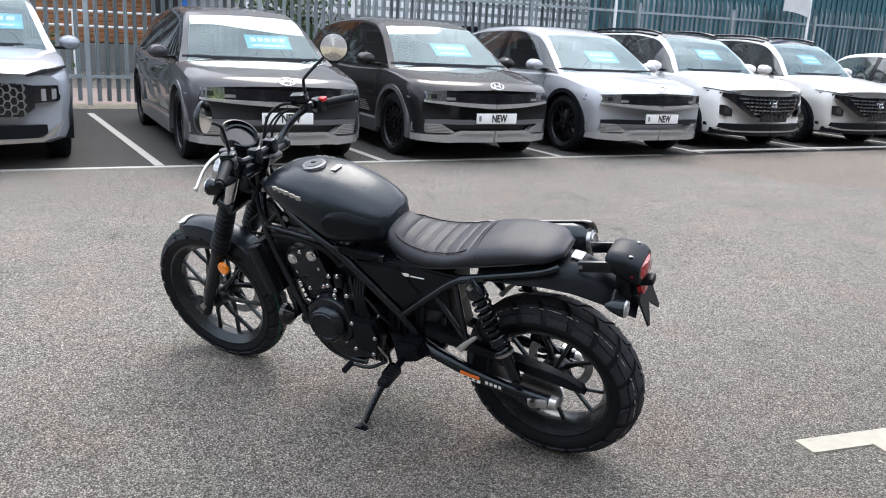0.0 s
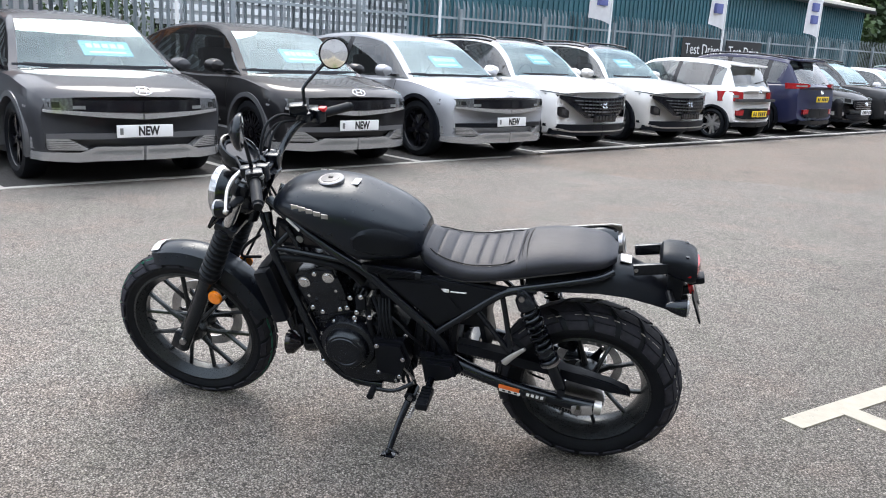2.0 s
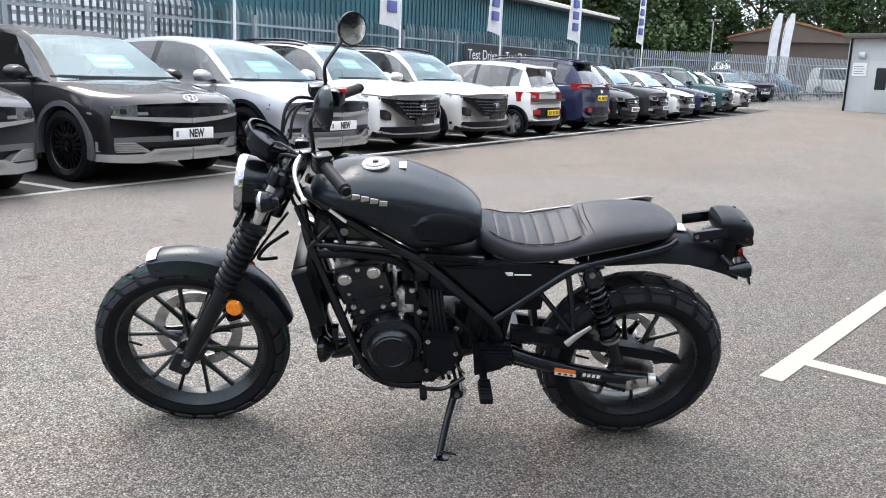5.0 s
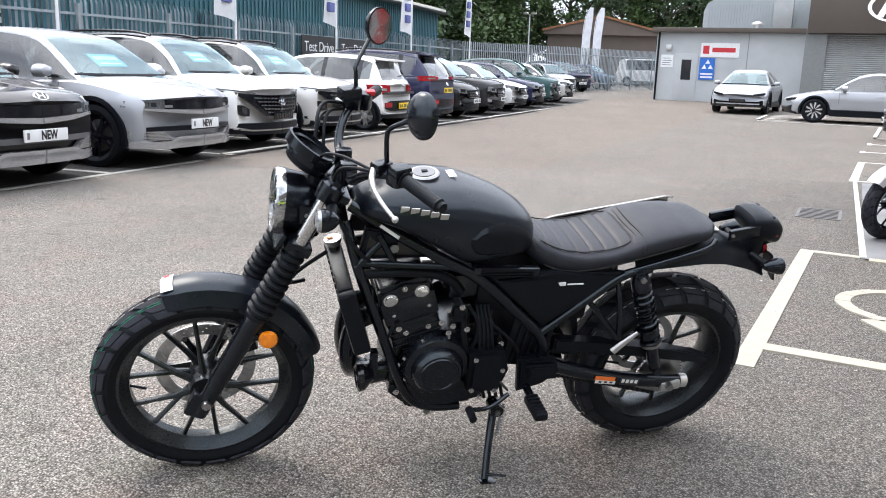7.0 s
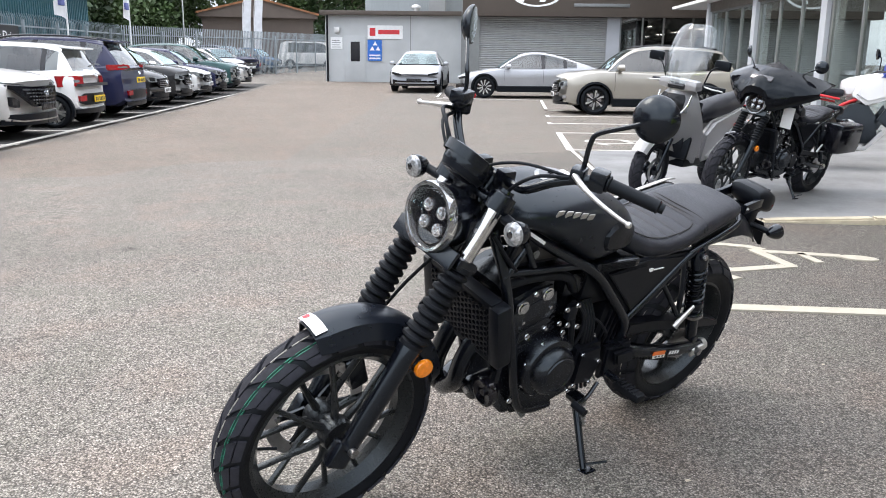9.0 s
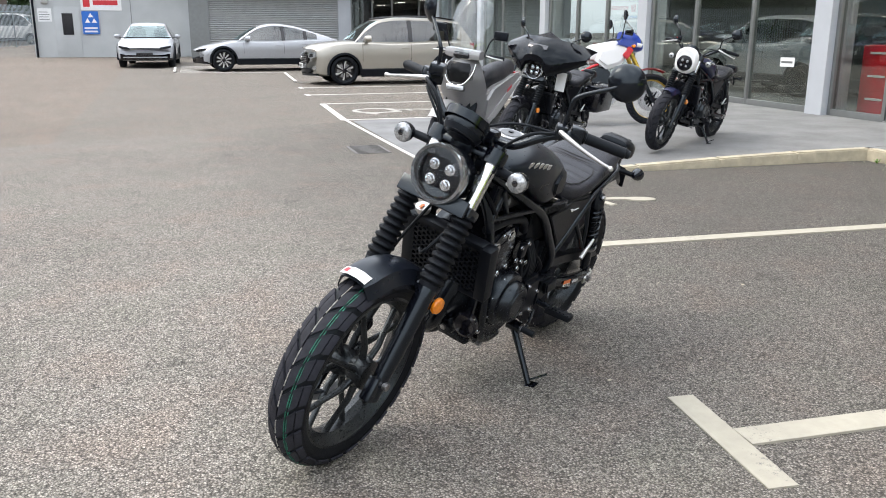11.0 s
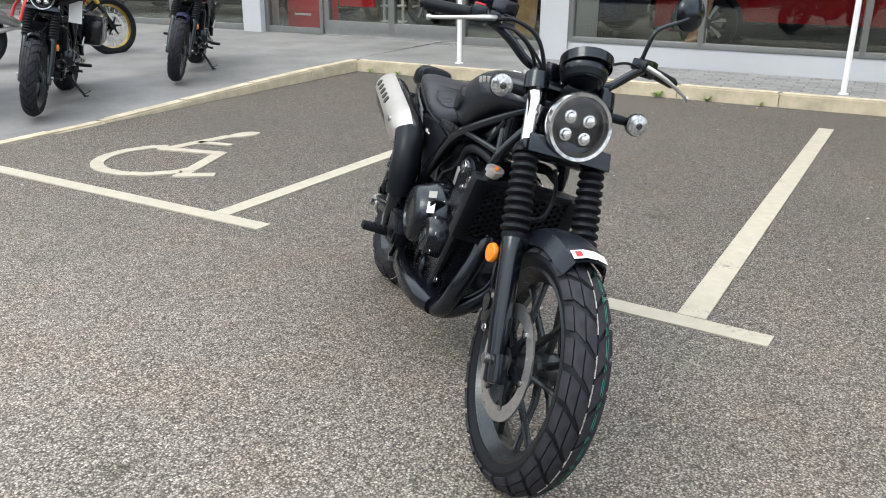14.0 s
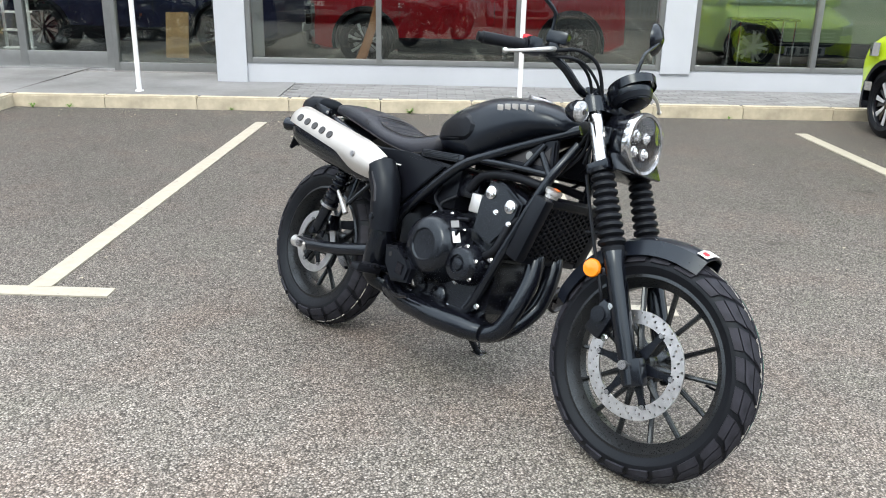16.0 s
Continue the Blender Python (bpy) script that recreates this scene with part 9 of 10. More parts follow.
    rf = V(0.96, 0, -0.28)
    rot = Matrix((rf, V(0, 1, 0), ru)).transposed()
    rad = part("radiator", box(bmesh.new(), rc, (0.030, 0.25, 0.175), rot, 0.004), M["sign_black"], B, "black radiator with hexagonal grille")
    for sd in (-1, 1):
        part("radiator_tank", box(bmesh.new(), rc + V(0, 0.145 * sd, 0), (0.052, 0.045, 0.205), rot, 0.012), blk, rad)
    part("radiator_frame", box(bmesh.new(), rc + ru * 0.096, (0.042, 0.27, 0.022), rot, 0.008), blk, rad)
    part("radiator_frame", box(bmesh.new(), rc - ru * 0.096, (0.042, 0.27, 0.022), rot, 0.008), blk, rad)
    b = bmesh.new()
    for i in range(15):
        for j in range(11):
            y, h = -0.115 + 0.0165 * i, -0.092 + 0.0185 * j + (0.00925 if i % 2 else 0)
            if abs(h) < 0.082:
                p = rc + rf * 0.022 + V(0, y, 0) + ru * h
                rr = []
                for q in (0.0105, 0.0075):
                    rr.append([p + V(0, q * math.cos(t), 0) + ru * q * math.sin(t) for t in [math.pi / 3 * k for k in range(6)]])
                ring_loft(b, [[v + rf * 0.004 for v in rr[0]], [v + rf * 0.004 for v in rr[1]], [v - rf * 0.006 for v in rr[1]]], True, False)
    g = part("radiator_grille", b, blk, rad, smooth=False)
    g["kind"] = "stuff"
    cap = part("radiator_cap", lathe(bmesh.new(), rc + V(-0.005, -0.115, 0) + ru * 0.105, ru, [(0, 0.02), (0.012, 0.02), (0.014, 0.026), (0.026, 0.026), (0.028, 0.004)], 18), M["alloy"], rad, "alloy radiator cap with orange mark")
    part("cap_mark", box(bmesh.new(), rc + V(0.003, -0.115, 0) + ru * 0.134, (0.020, 0.010, 0.002), rot), M["orange"], cap)
    # -- exhaust --
    if high_pipe:
        for y0 in (-0.045, 0.05):
            part("header_pipe", tube(bmesh.new(), [V(0.965, y0, 0.60), V(1.028, y0 - 0.005, 0.565), V(1.050, y0 - 0.02, 0.48), V(1.040, y0 - 0.045, 0.38), V(1.002, -0.10 + 0.3 * (y0 + 0.045), 0.298), V(0.92, -0.11, 0.266), V(0.80, -0.115, 0.268)], 0.028, 14, 6), S, B)
        b = bmesh.new()
        ring_loft(b, [super_ring(x, -0.105, z, hw, hh, 20, 2.6) for x, z, hw, hh in ((0.96, 0.278, 0.04, 0.03), (0.90, 0.277, 0.070, 0.040), (0.78, 0.275, 0.082, 0.044), (0.62, 0.280, 0.076, 0.042), (0.52, 0.292, 0.052, 0.036), (0.47, 0.302, 0.032, 0.028))])
        part("collector", b, S, B, "black exhaust collector under the engine")
        part("rise_pipe", tube(bmesh.new(), [V(0.50, -0.11, 0.294), V(0.446, -0.148, 0.318), V(0.462, -0.178, 0.37), V(0.480, -0.188, 0.47), V(0.471, -0.192, 0.56), V(0.443, -0.192, 0.64), V(0.388, -0.192, 0.688)], [0.030, 0.036, 0.041, 0.042, 0.042, 0.042, 0.044], 18, 6), S, B)
        hs = part("pipe_shield", tube(bmesh.new(), [V(0.490, -0.200, 0.485), V(0.482, -0.204, 0.565), V(0.460, -0.205, 0.635), V(0.416, -0.205, 0.692)], [0.046, 0.050, 0.052, 0.052], 16, 6), blk, B, "matt black pipe shield")
        bolts(hs, [(0.480, -0.248, 0.525)], (0, -1, 0), 0.009, M["engine_black"])
        part("shield_groove", tube(bmesh.new(), [V(0.480, -0.247, 0.575), V(0.466, -0.248, 0.625), V(0.436, -0.248, 0.668)], 0.010, 8, 4), M["gloss_black"], hs)
        md = V(-0.985, 0.0, 0.172).normalized()
        m0 = V(0.432, -0.200, 0.676)
        mu = V(0.172, 0, 0.985)
        def moval(s, hw, hh, drop=0.0):
            return [m0 + md * s + V(0, hw * math.cos(t), 0) + mu * (hh * math.sin(t) - drop) for t in [2 * math.pi * k / 28 for k in range(28)]]
        b = bmesh.new()
        ring_loft(b, [moval(s, hw, hh, 0.006 * min(1, max(0, s) / 0.1)) for s, hw, hh in ((-0.02, 0.036, 0.036), (0.02, 0.048, 0.050), (0.07, 0.060, 0.066), (0.30, 0.064, 0.074), (0.47, 0.064, 0.074), (0.505, 0.058, 0.066), (0.52, 0.047, 0.053))])
        mf = part("muffler", b, S, B, "matt black high-mounted muffler")
        # bright outer shield, upper outside half
        b = bmesh.new()
        rows_ = []
        for k in range(19):
            s = 0.0 + 0.53 * k / 18
            hw = float(np.interp(s, [0, 0.05, 0.1, 0.5, 0.53], [0.052, 0.063, 0.070, 0.070, 0.064]))
            hh = float(np.interp(s, [0, 0.05, 0.1, 0.5, 0.53], [0.054, 0.066, 0.074, 0.074, 0.068]))
            a0, a1 = math.radians(100), math.radians(float(np.interp(s, [0, 0.1, 0.2, 0.53], [222, 212, 186, 180])))
            rows_.append([m0 + md * s + V(0, hw * math.cos(t), 0) + mu * hh * math.sin(t) for t in [a0 + (a1 - a0) * j / 12 for j in range(13)]])
        ring_loft(b, rows_, closed=False, cap=False)
        bmesh.ops.recalc_face_normals(b, faces=b.faces)
        bmesh.ops.solidify(b, geom=b.faces[:], thickness=0.004)
        ms = part("muffler_shield", b, M["shield"], B, "satin silver muffler heat shield with five holes")
        for k in range(5):
            s = 0.270 + 0.050 * k
            t = math.radians(156)
            p = m0 + md * s + V(0, 0.0705 * math.cos(t), 0) + mu * 0.0745 * math.sin(t)
            n = (V(0, math.cos(t), 0) + mu * math.sin(t)).normalized()
            part("shield_hole", lathe(bmesh.new(), p - n * 0.004, n, [(0, 0.0145), (0.0062, 0.0145), (0.0064, 0.001)], 16), M["sign_black"], ms)
        t = math.radians(168)
        p = m0 + md * 0.108 + V(0, 0.066 * math.cos(t), 0) + mu * 0.072 * math.sin(t)
        part("shield_bolt", cyl(bmesh.new(), p, p + V(0, -0.008, 0), 0.010, seg=12), M["steel"], ms)
        part("tail_pipe", lathe(bmesh.new(), m0 + md * 0.50, md, [(0, 0.032), (0.035, 0.032), (0.04, 0.028), (0.036, 0.022), (0.0, 0.02)], 20, cap=False), M["steel"], mf)
        part("tail_cap", lathe(bmesh.new(), m0 + md * 0.515, md, [(0, 0.042), (0.018, 0.040), (0.022, 0.032)], 20), M["steel"], mf)
        part("muffler_strap", box(bmesh.new(), V(0.20, -0.135, 0.72), (0.03, 0.05, 0.06), None, 0.006), S, B)
    else:
        part("header_pipe", tube(bmesh.new(), [V(1.0, -0.05, 0.55), V(1.07, -0.06, 0.45), V(1.03, -0.09, 0.27), V(0.80, -0.12, 0.22), V(0.45, -0.14, 0.24)], 0.024, 12, 6), S, B)
        part("muffler", tube(bmesh.new(), [V(0.46, -0.16, 0.25), V(0.35, -0.18, 0.27), V(0.0, -0.20, 0.32), V(-0.12, -0.20, 0.34)], [0.03, 0.055, 0.058, 0.05], 16, 4), S, B)
    # rear brake
    rc_ = part("rear_caliper", box(bmesh.new(), V(0.06, -0.088, 0.42), (0.07, 0.045, 0.06), Matrix.Rotation(radians(-15), 3, "Y"), 0.010), EB, B)
    bolts(rc_, [(0.04, -0.112, 0.405), (0.085, -0.112, 0.43)], (0, -1, 0), 0.007)
    part("brake_pedal", tube(bmesh.new(), [V(0.52, -0.16, 0.33), V(0.62, -0.20, 0.30), V(0.70, -0.215, 0.315)], 0.008, 8, 4), S, B)
    # side stand
    st0, st1 = V(0.585, 0.115, 0.262), V(0.640, 0.268, 0.100)
    ss = part("side_stand", tube(bmesh.new(), [st0, st0.lerp(st1, 0.5) + V(0.004, 0.004, 0), st1], [0.014, 0.012, 0.011], 10, 4), S, B, "black side stand, folded out")
    part("stand_foot", box(bmesh.new(), st1 + V(-0.004, 0.010, 0.0), (0.05, 0.040, 0.008), Matrix.Rotation(radians(17.3), 3, "X"), 0.003), S, ss)
    part("stand_lug", tube(bmesh.new(), [st1 + V(0, 0.0, 0.02), st1 + V(-0.05, 0.04, 0.045)], 0.004, 6, 0), S, ss)
    part("stand_spring", coil(st0 + V(-0.03, 0.01, 0.01), st0.lerp(st1, 0.42) + V(-0.022, 0.0, 0), 0.008, 0.0022, 12, 8), M["steel"], ss)
    part("stand_pivot", cyl(bmesh.new(), st0 + V(0, -0.02, 0), st0 + V(0, 0.035, 0), 0.022, seg=14), S, ss)
    part("stand_bolt", cyl(bmesh.new(), st0 + V(0, 0.035, 0), st0 + V(0, 0.043, 0), 0.010, seg=6), M["steel"], ss)
    # variants
    if cowl is not None:
        b = bmesh.new()
        ring_loft(b, [super_ring(x, 0, z, hw, hh, 24, 2.5) for x, z, hw, hh in ((1.245, 0.98, 0.12, 0.135), (1.285, 0.98, 0.115, 0.13), (1.30, 0.98, 0.10, 0.112))])
        part("lamp_cowl", b, cowl, B, "white headlamp cowl")
        part("cowl_lamp", lathe(bmesh.new(), V(1.295, 0, 0.955), (1, 0, 0.1), [(0, 0.082), (0.012, 0.08), (0.016, 0.06), (0.016, 0.001)], 32), M["gloss_black"], B)
        for yy, zz in ((-0.027, 0.02), (0.027, 0.02), (-0.027, -0.03), (0.027, -0.03)):
            part("led", lathe(bmesh.new(), V(1.308, yy, 0.958 + zz), (1, 0, 0.1), [(0, 0.016), (0.006, 0.012), (0.007, 0.001)], 14), M["lens"], B)
    if fairing:
        b = bmesh.new()
        rr_ = []
        for k in range(21):
            u = -1 + k / 10
            c = abs(u)
            lo, hi = 0.87 + 0.20 * c ** 1.6, 1.25 - 0.07 * c ** 2.5
            if c < 0.27:
                lo += 0.14 * (1 - (c / 0.27) ** 2) ** 0.5
            rr_.append([V(1.36 - 0.30 * c ** 1.7 - dx, 0.43 * u, lo + (hi - lo) * q) for q, dx in ((0.0, 0.05), (0.12, 0.01), (0.35, 0.0), (0.6, 0.05), (0.85, 0.15), (1.0, 0.25))])
        ring_loft(b, rr_, closed=False, cap=False)
        bmesh.ops.recalc_face_normals(b, faces=b.faces)
        bmesh.ops.solidify(b, geom=b.faces[:], thickness=0.010)
        fa = part("fairing", b, M["fairing_black"], B, "wide glossy black batwing fairing")
        part("fairing_vent", box(bmesh.new(), V(1.27, 0, 1.165), (0.012, 0.20, 0.05), Matrix.Rotation(radians(-40), 3, "Y"), 0.004), M["chrome_dark"], fa)
        b = bmesh.new()
        ring_loft(b, [[V(1.12, y, 1.235 - abs(y) * 0.15), V(1.05, y, 1.30 - abs(y) * 0.4)] for y in (-0.18, -0.1, 0, 0.1, 0.18)], closed=False, cap=False)
        bmesh.ops.solidify(b, geom=b.faces[:], thickness=0.004)
        part("fly_screen", b, M["gloss_black"], fa)
        part("price_tag", box(bmesh.new(), V(1.08, 0.22, 0.86), (0.005, 0.10, 0.18)), M["white"], B)
    if luggage:
        for sd in (-1, 1):
            part("pannier", box(bmesh.new(), V(-0.05, 0.24 * sd, 0.62), (0.46, 0.18, 0.26), None, 0.05), M["gloss_black"], B)
        part("pannier_lid", box(bmesh.new(), V(-0.05, 0.24, 0.74), (0.44, 0.17, 0.06), None, 0.025), M["satin_black"], B)
    return B


scrambler(BIKE, "matt grey-black scrambler motorcycle leaning on its side stand", M["matt_tank"])


# ---- the other motorcycles ----
def leaned(x, y, z, heading, lean):
    """The pose of a bike by the contact point of its rear wheel."""
    return Matrix.Translation((x, y, z)) @ Matrix.Rotation(radians(heading), 4, "Z") @ Matrix.Rotation(radians(-lean), 4, "X")


def by_front(x, y, z, heading, lean, base=1.474):
    h = radians(heading)
    return leaned(x - base * math.cos(h), y - base * math.sin(h), z, heading, lean)


scrambler(by_front(-3.02, 1.28, 0.012, -47, 10), "black cruiser motorcycle with batwing fairing and panniers, on side stand", M["gloss_black"], False, None, True, False, True)
scrambler(by_front(-3.24, 3.02, 0.05, -53, 12), "dark blue scrambler motorcycle with a white headlamp cowl", PAINT["navy"], False, M["white"], False, True)


def spoked_wheel(name, parent, c, R, w, rim):
    b = bmesh.new()
    k = w * 0.36
    lathe(b, (0, 0, 0), (0, 1, 0), [(-k, rim + 0.01), (-k, rim - 0.008), (-k * 0.5, rim - 0.02), (k * 0.5, rim - 0.02), (k, rim - 0.008), (k, rim + 0.01), (-k, rim + 0.01)], 48, up=(1, 0, 0), cap=False)
    o = part(name, b, M["gold"], parent, "gold spoked wheel")
    o.matrix_basis = Matrix.Translation(c)
    fit_tyre(o, R, w, rim, 26, False)
    part("hub", lathe(bmesh.new(), (0, 0, 0), (0, 1, 0), [(-0.05, 0.03), (-0.045, 0.05), (0, 0.035), (0.045, 0.05), (0.05, 0.03)], 20), M["satin_black"], o)
    for i in range(24):
        a, sd = 2 * math.pi * i / 24, (1 if i % 2 else -1)
        a2 = a + (0.22 if i % 4 < 2 else -0.22)
        part("spoke", cyl(bmesh.new(), (math.cos(a2) * 0.048, 0.04 * sd, math.sin(a2) * 0.048), (math.cos(a) * (rim - 0.012), 0.004 * sd, math.sin(a) * (rim - 0.012)), 0.0025, seg=6), M["steel"], o)
    return o


def adventure(m):
    B = thing("motorcycle", m, "white, blue and red adventure motorcycle with gold spoked wheels", "motorcycle", "motorcycles")
    S, W = M["satin_black"], PAINT["white"]
    fw = spoked_wheel("front_wheel", B, V(1.56, 0, 0.345), 0.345, 0.095, 0.268)
    rw = spoked_wheel("rear_wheel", B, V(0, 0, 0.33), 0.33, 0.145, 0.232)
    for yy in (-0.075, 0.075):
        brake_disc(fw, yy, 0.15)
    brake_disc(rw, -0.09, 0.125)
    ax = V(-0.44, 0, 0.9)
    for sd in (-1, 1):
        f = V(1.55, 0.105 * sd, 0.34)
        leg = part("fork_leg", lathe(bmesh.new(), f, ax, [(-0.04, 0.02), (0, 0.03), (0.12, 0.027), (0.30, 0.025), (0.32, 0.02)], 16), S, B)
        part("fork_tube", cyl(bmesh.new(), f + ax * 0.30, f + ax * 0.88, 0.028, seg=16), M["gold"], leg, "gold fork tube")
        part("side_fairing", prism(bmesh.new(), [(1.14, 1.06), (1.22, 0.98), (1.10, 0.79), (0.90, 0.73), (0.74, 0.84), (0.80, 0.98)], 0.11 * sd, 0.225 * sd, 0.04), W, B, "white tank flank")
        part("fairing_panel", prism(bmesh.new(), [(1.20, 1.04), (1.25, 0.97), (1.17, 0.85), (1.08, 0.90)], 0.21 * sd, 0.236 * sd, 0.012), M["red"], B, "red fairing panel")
        part("fairing_stripe", prism(bmesh.new(), [(1.12, 1.13), (1.30, 1.08), (1.30, 1.02), (1.22, 0.99), (1.04, 1.05)], 0.14 * sd, 0.232 * sd, 0.012), PAINT["bike_blue"], B, "blue fairing panel")
        part("radiator_guard", prism(bmesh.new(), [(1.16, 0.78), (1.22, 0.66), (1.12, 0.48), (1.02, 0.56)], 0.16 * sd, 0.21 * sd, 0.012), S, B)
        part("frame_rail", tube(bmesh.new(), [V(1.22, 0.06 * sd, 1.0), V(0.95, 0.14 * sd, 0.86), V(0.60, 0.14 * sd, 0.70), V(0.45, 0.13 * sd, 0.45)], 0.018, 10), M["red"], B)
        part("subframe_tube", tube(bmesh.new(), [V(0.62, 0.13 * sd, 0.80), V(0.30, 0.14 * sd, 0.86), V(-0.12, 0.11 * sd, 0.93)], 0.014, 10), M["red"], B)
        part("swingarm_side", tube(bmesh.new(), [V(0.56, 0.10 * sd, 0.42), V(0.25, 0.13 * sd, 0.37), V(0, 0.13 * sd, 0.33)], 0.028, 10), M["alloy"], B)
        part("hand_guard", tube(bmesh.new(), [V(1.14, 0.22 * sd, 1.20), V(1.20, 0.33 * sd, 1.18), V(1.08, 0.46 * sd, 1.16)], [0.03, 0.045, 0.02], 10, 5, 0.35), S, B)
        part("mirror", lathe(bmesh.new(), V(1.13, 0.36 * sd, 1.40), (-1, 0, 0), [(0, 0.02), (0.02, 0.06), (0.04, 0.065), (0.045, 0.05)], 20), S, B)
        part("mirror_stem", tube(bmesh.new(), [V(1.10, 0.24 * sd, 1.18), V(1.12, 0.27 * sd, 1.32), V(1.12, 0.36 * sd, 1.39)], 0.007, 8), S, B)
        part("footpeg", box(bmesh.new(), V(0.58, 0.22 * sd, 0.40), (0.045, 0.10, 0.02), None, 0.005), M["steel"], B)
        part("indicator", lathe(bmesh.new(), V(1.26, 0.24 * sd, 1.02), (1, 0, 0), [(-0.04, 0.01), (0, 0.025), (0.012, 0.01)], 14), M["amber"], B)
    part("fuel_tank", box(bmesh.new(), V(0.88, 0, 0.98), (0.46, 0.28, 0.22), Matrix.Rotation(radians(-10), 3, "Y"), 0.08), W, B)
    b = bmesh.new()
    ring_loft(b, [super_ring(x, 0, z, hw, hh, 20, 2.5) for x, z, hw, hh in ((1.12, 1.12, 0.13, 0.12), (1.26, 1.12, 0.15, 0.14), (1.36, 1.08, 0.13, 0.11), (1.42, 1.05, 0.08, 0.06))])
    part("nose_fairing", b, PAINT["bike_blue"], B, "blue nose fairing")
    part("nose_band", prism(bmesh.new(), [(1.20, 1.10), (1.40, 1.06), (1.38, 1.02), (1.18, 1.03)], -0.158, 0.158, 0.012), W, B, "white band round the nose")
    for yy in (-0.06, 0.06):
        part("headlight", lathe(bmesh.new(), V(1.385, yy, 1.08), (1, 0, 0.15), [(0, 0.05), (0.02, 0.045), (0.025, 0.01)], 18), M["lens"], B)
    b = bmesh.new()
    ring_loft(b, [[V(1.34, y, 1.16 - abs(y) * 0.4), V(1.26, y, 1.32 - abs(y) * 0.4), V(1.16, y, 1.47 - abs(y) * 0.9)] for y in (-0.14, -0.07, 0, 0.07, 0.14)], closed=False, cap=False)
    bmesh.ops.solidify(b, geom=b.faces[:], thickness=0.004)
    part("wind_screen", b, M["screen"], B, "clear wind screen")
    part("seat", box(bmesh.new(), V(0.30, 0, 0.90), (0.74, 0.26, 0.09), Matrix.Rotation(radians(4), 3, "Y"), 0.035), M["vinyl"], B)
    part("tail", box(bmesh.new(), V(-0.14, 0, 0.92), (0.26, 0.18, 0.07), Matrix.Rotation(radians(8), 3, "Y"), 0.03), W, B)
    part("luggage_rack", box(bmesh.new(), V(-0.12, 0, 0.98), (0.22, 0.22, 0.02), None, 0.008), S, B)
    part("tail_lamp", box(bmesh.new(), V(-0.27, 0, 0.92), (0.03, 0.10, 0.04), None, 0.01), M["red_lens"], B)
    part("plate_arm", box(bmesh.new(), V(-0.30, 0, 0.76), (0.03, 0.16, 0.26), Matrix.Rotation(radians(25), 3, "Y"), 0.01), S, B)
    b = bmesh.new()
    ring_loft(b, [[V(1.56 + math.cos(a) * r, y, 0.345 + math.sin(a) * r) for y, r in ((-0.06, 0.40), (0, 0.425), (0.06, 0.40))] for a in [radians(62 + 11 * k) for k in range(9)]], closed=False, cap=False)
    bmesh.ops.solidify(b, geom=b.faces[:], thickness=0.005)
    part("front_mudguard", b, PAINT["red"], B, "red front mudguard")
    part("engine_block", prism(bmesh.new(), [(1.05, 0.40), (1.02, 0.62), (0.90, 0.78), (0.74, 0.74), (0.58, 0.58), (0.56, 0.36), (0.72, 0.28), (0.96, 0.30)], -0.15, 0.15, 0.03), M["engine_black"], B)
    part("clutch_cover", lathe(bmesh.new(), V(0.72, -0.15, 0.46), (0, -1, 0), [(0, 0.11), (0.04, 0.10), (0.06, 0.07), (0.06, 0.001)], 28), M["alloy"], B)
    part("generator_cover", lathe(bmesh.new(), V(0.76, 0.15, 0.44), (0, 1, 0), [(0, 0.11), (0.04, 0.10), (0.06, 0.07), (0.06, 0.001)], 28), M["alloy"], B)
    part("skid_plate", prism(bmesh.new(), [(1.10, 0.46), (1.12, 0.40), (0.95, 0.22), (0.60, 0.20), (0.60, 0.24), (0.94, 0.26)], -0.14, 0.14, 0.008), M["alloy"], B)
    part("muffler", tube(bmesh.new(), [V(0.42, -0.17, 0.42), V(0.20, -0.20, 0.52), V(-0.22, -0.22, 0.68)], [0.04, 0.075, 0.065], 16, 4), M["steel"], B, "steel muffler")
    part("handlebar", tube(bmesh.new(), [V(1.04, -0.44, 1.16), V(1.10, -0.24, 1.18), V(1.13, 0, 1.14), V(1.10, 0.24, 1.18), V(1.04, 0.44, 1.16)], 0.014, 10), S, B)
    part("side_stand", cyl(bmesh.new(), V(0.70, 0.15, 0.34), V(0.62, 0.33, 0.07), 0.014, seg=10), S, B)
    part("paper_notice", box(bmesh.new(), V(1.16, 0.30, 1.02), (0.004, 0.14, 0.30), Matrix.Rotation(radians(20), 3, "Z")), M["white"], B)
    return B


adventure(leaned(-5.83, 2.75, 0.07, 78, 9))


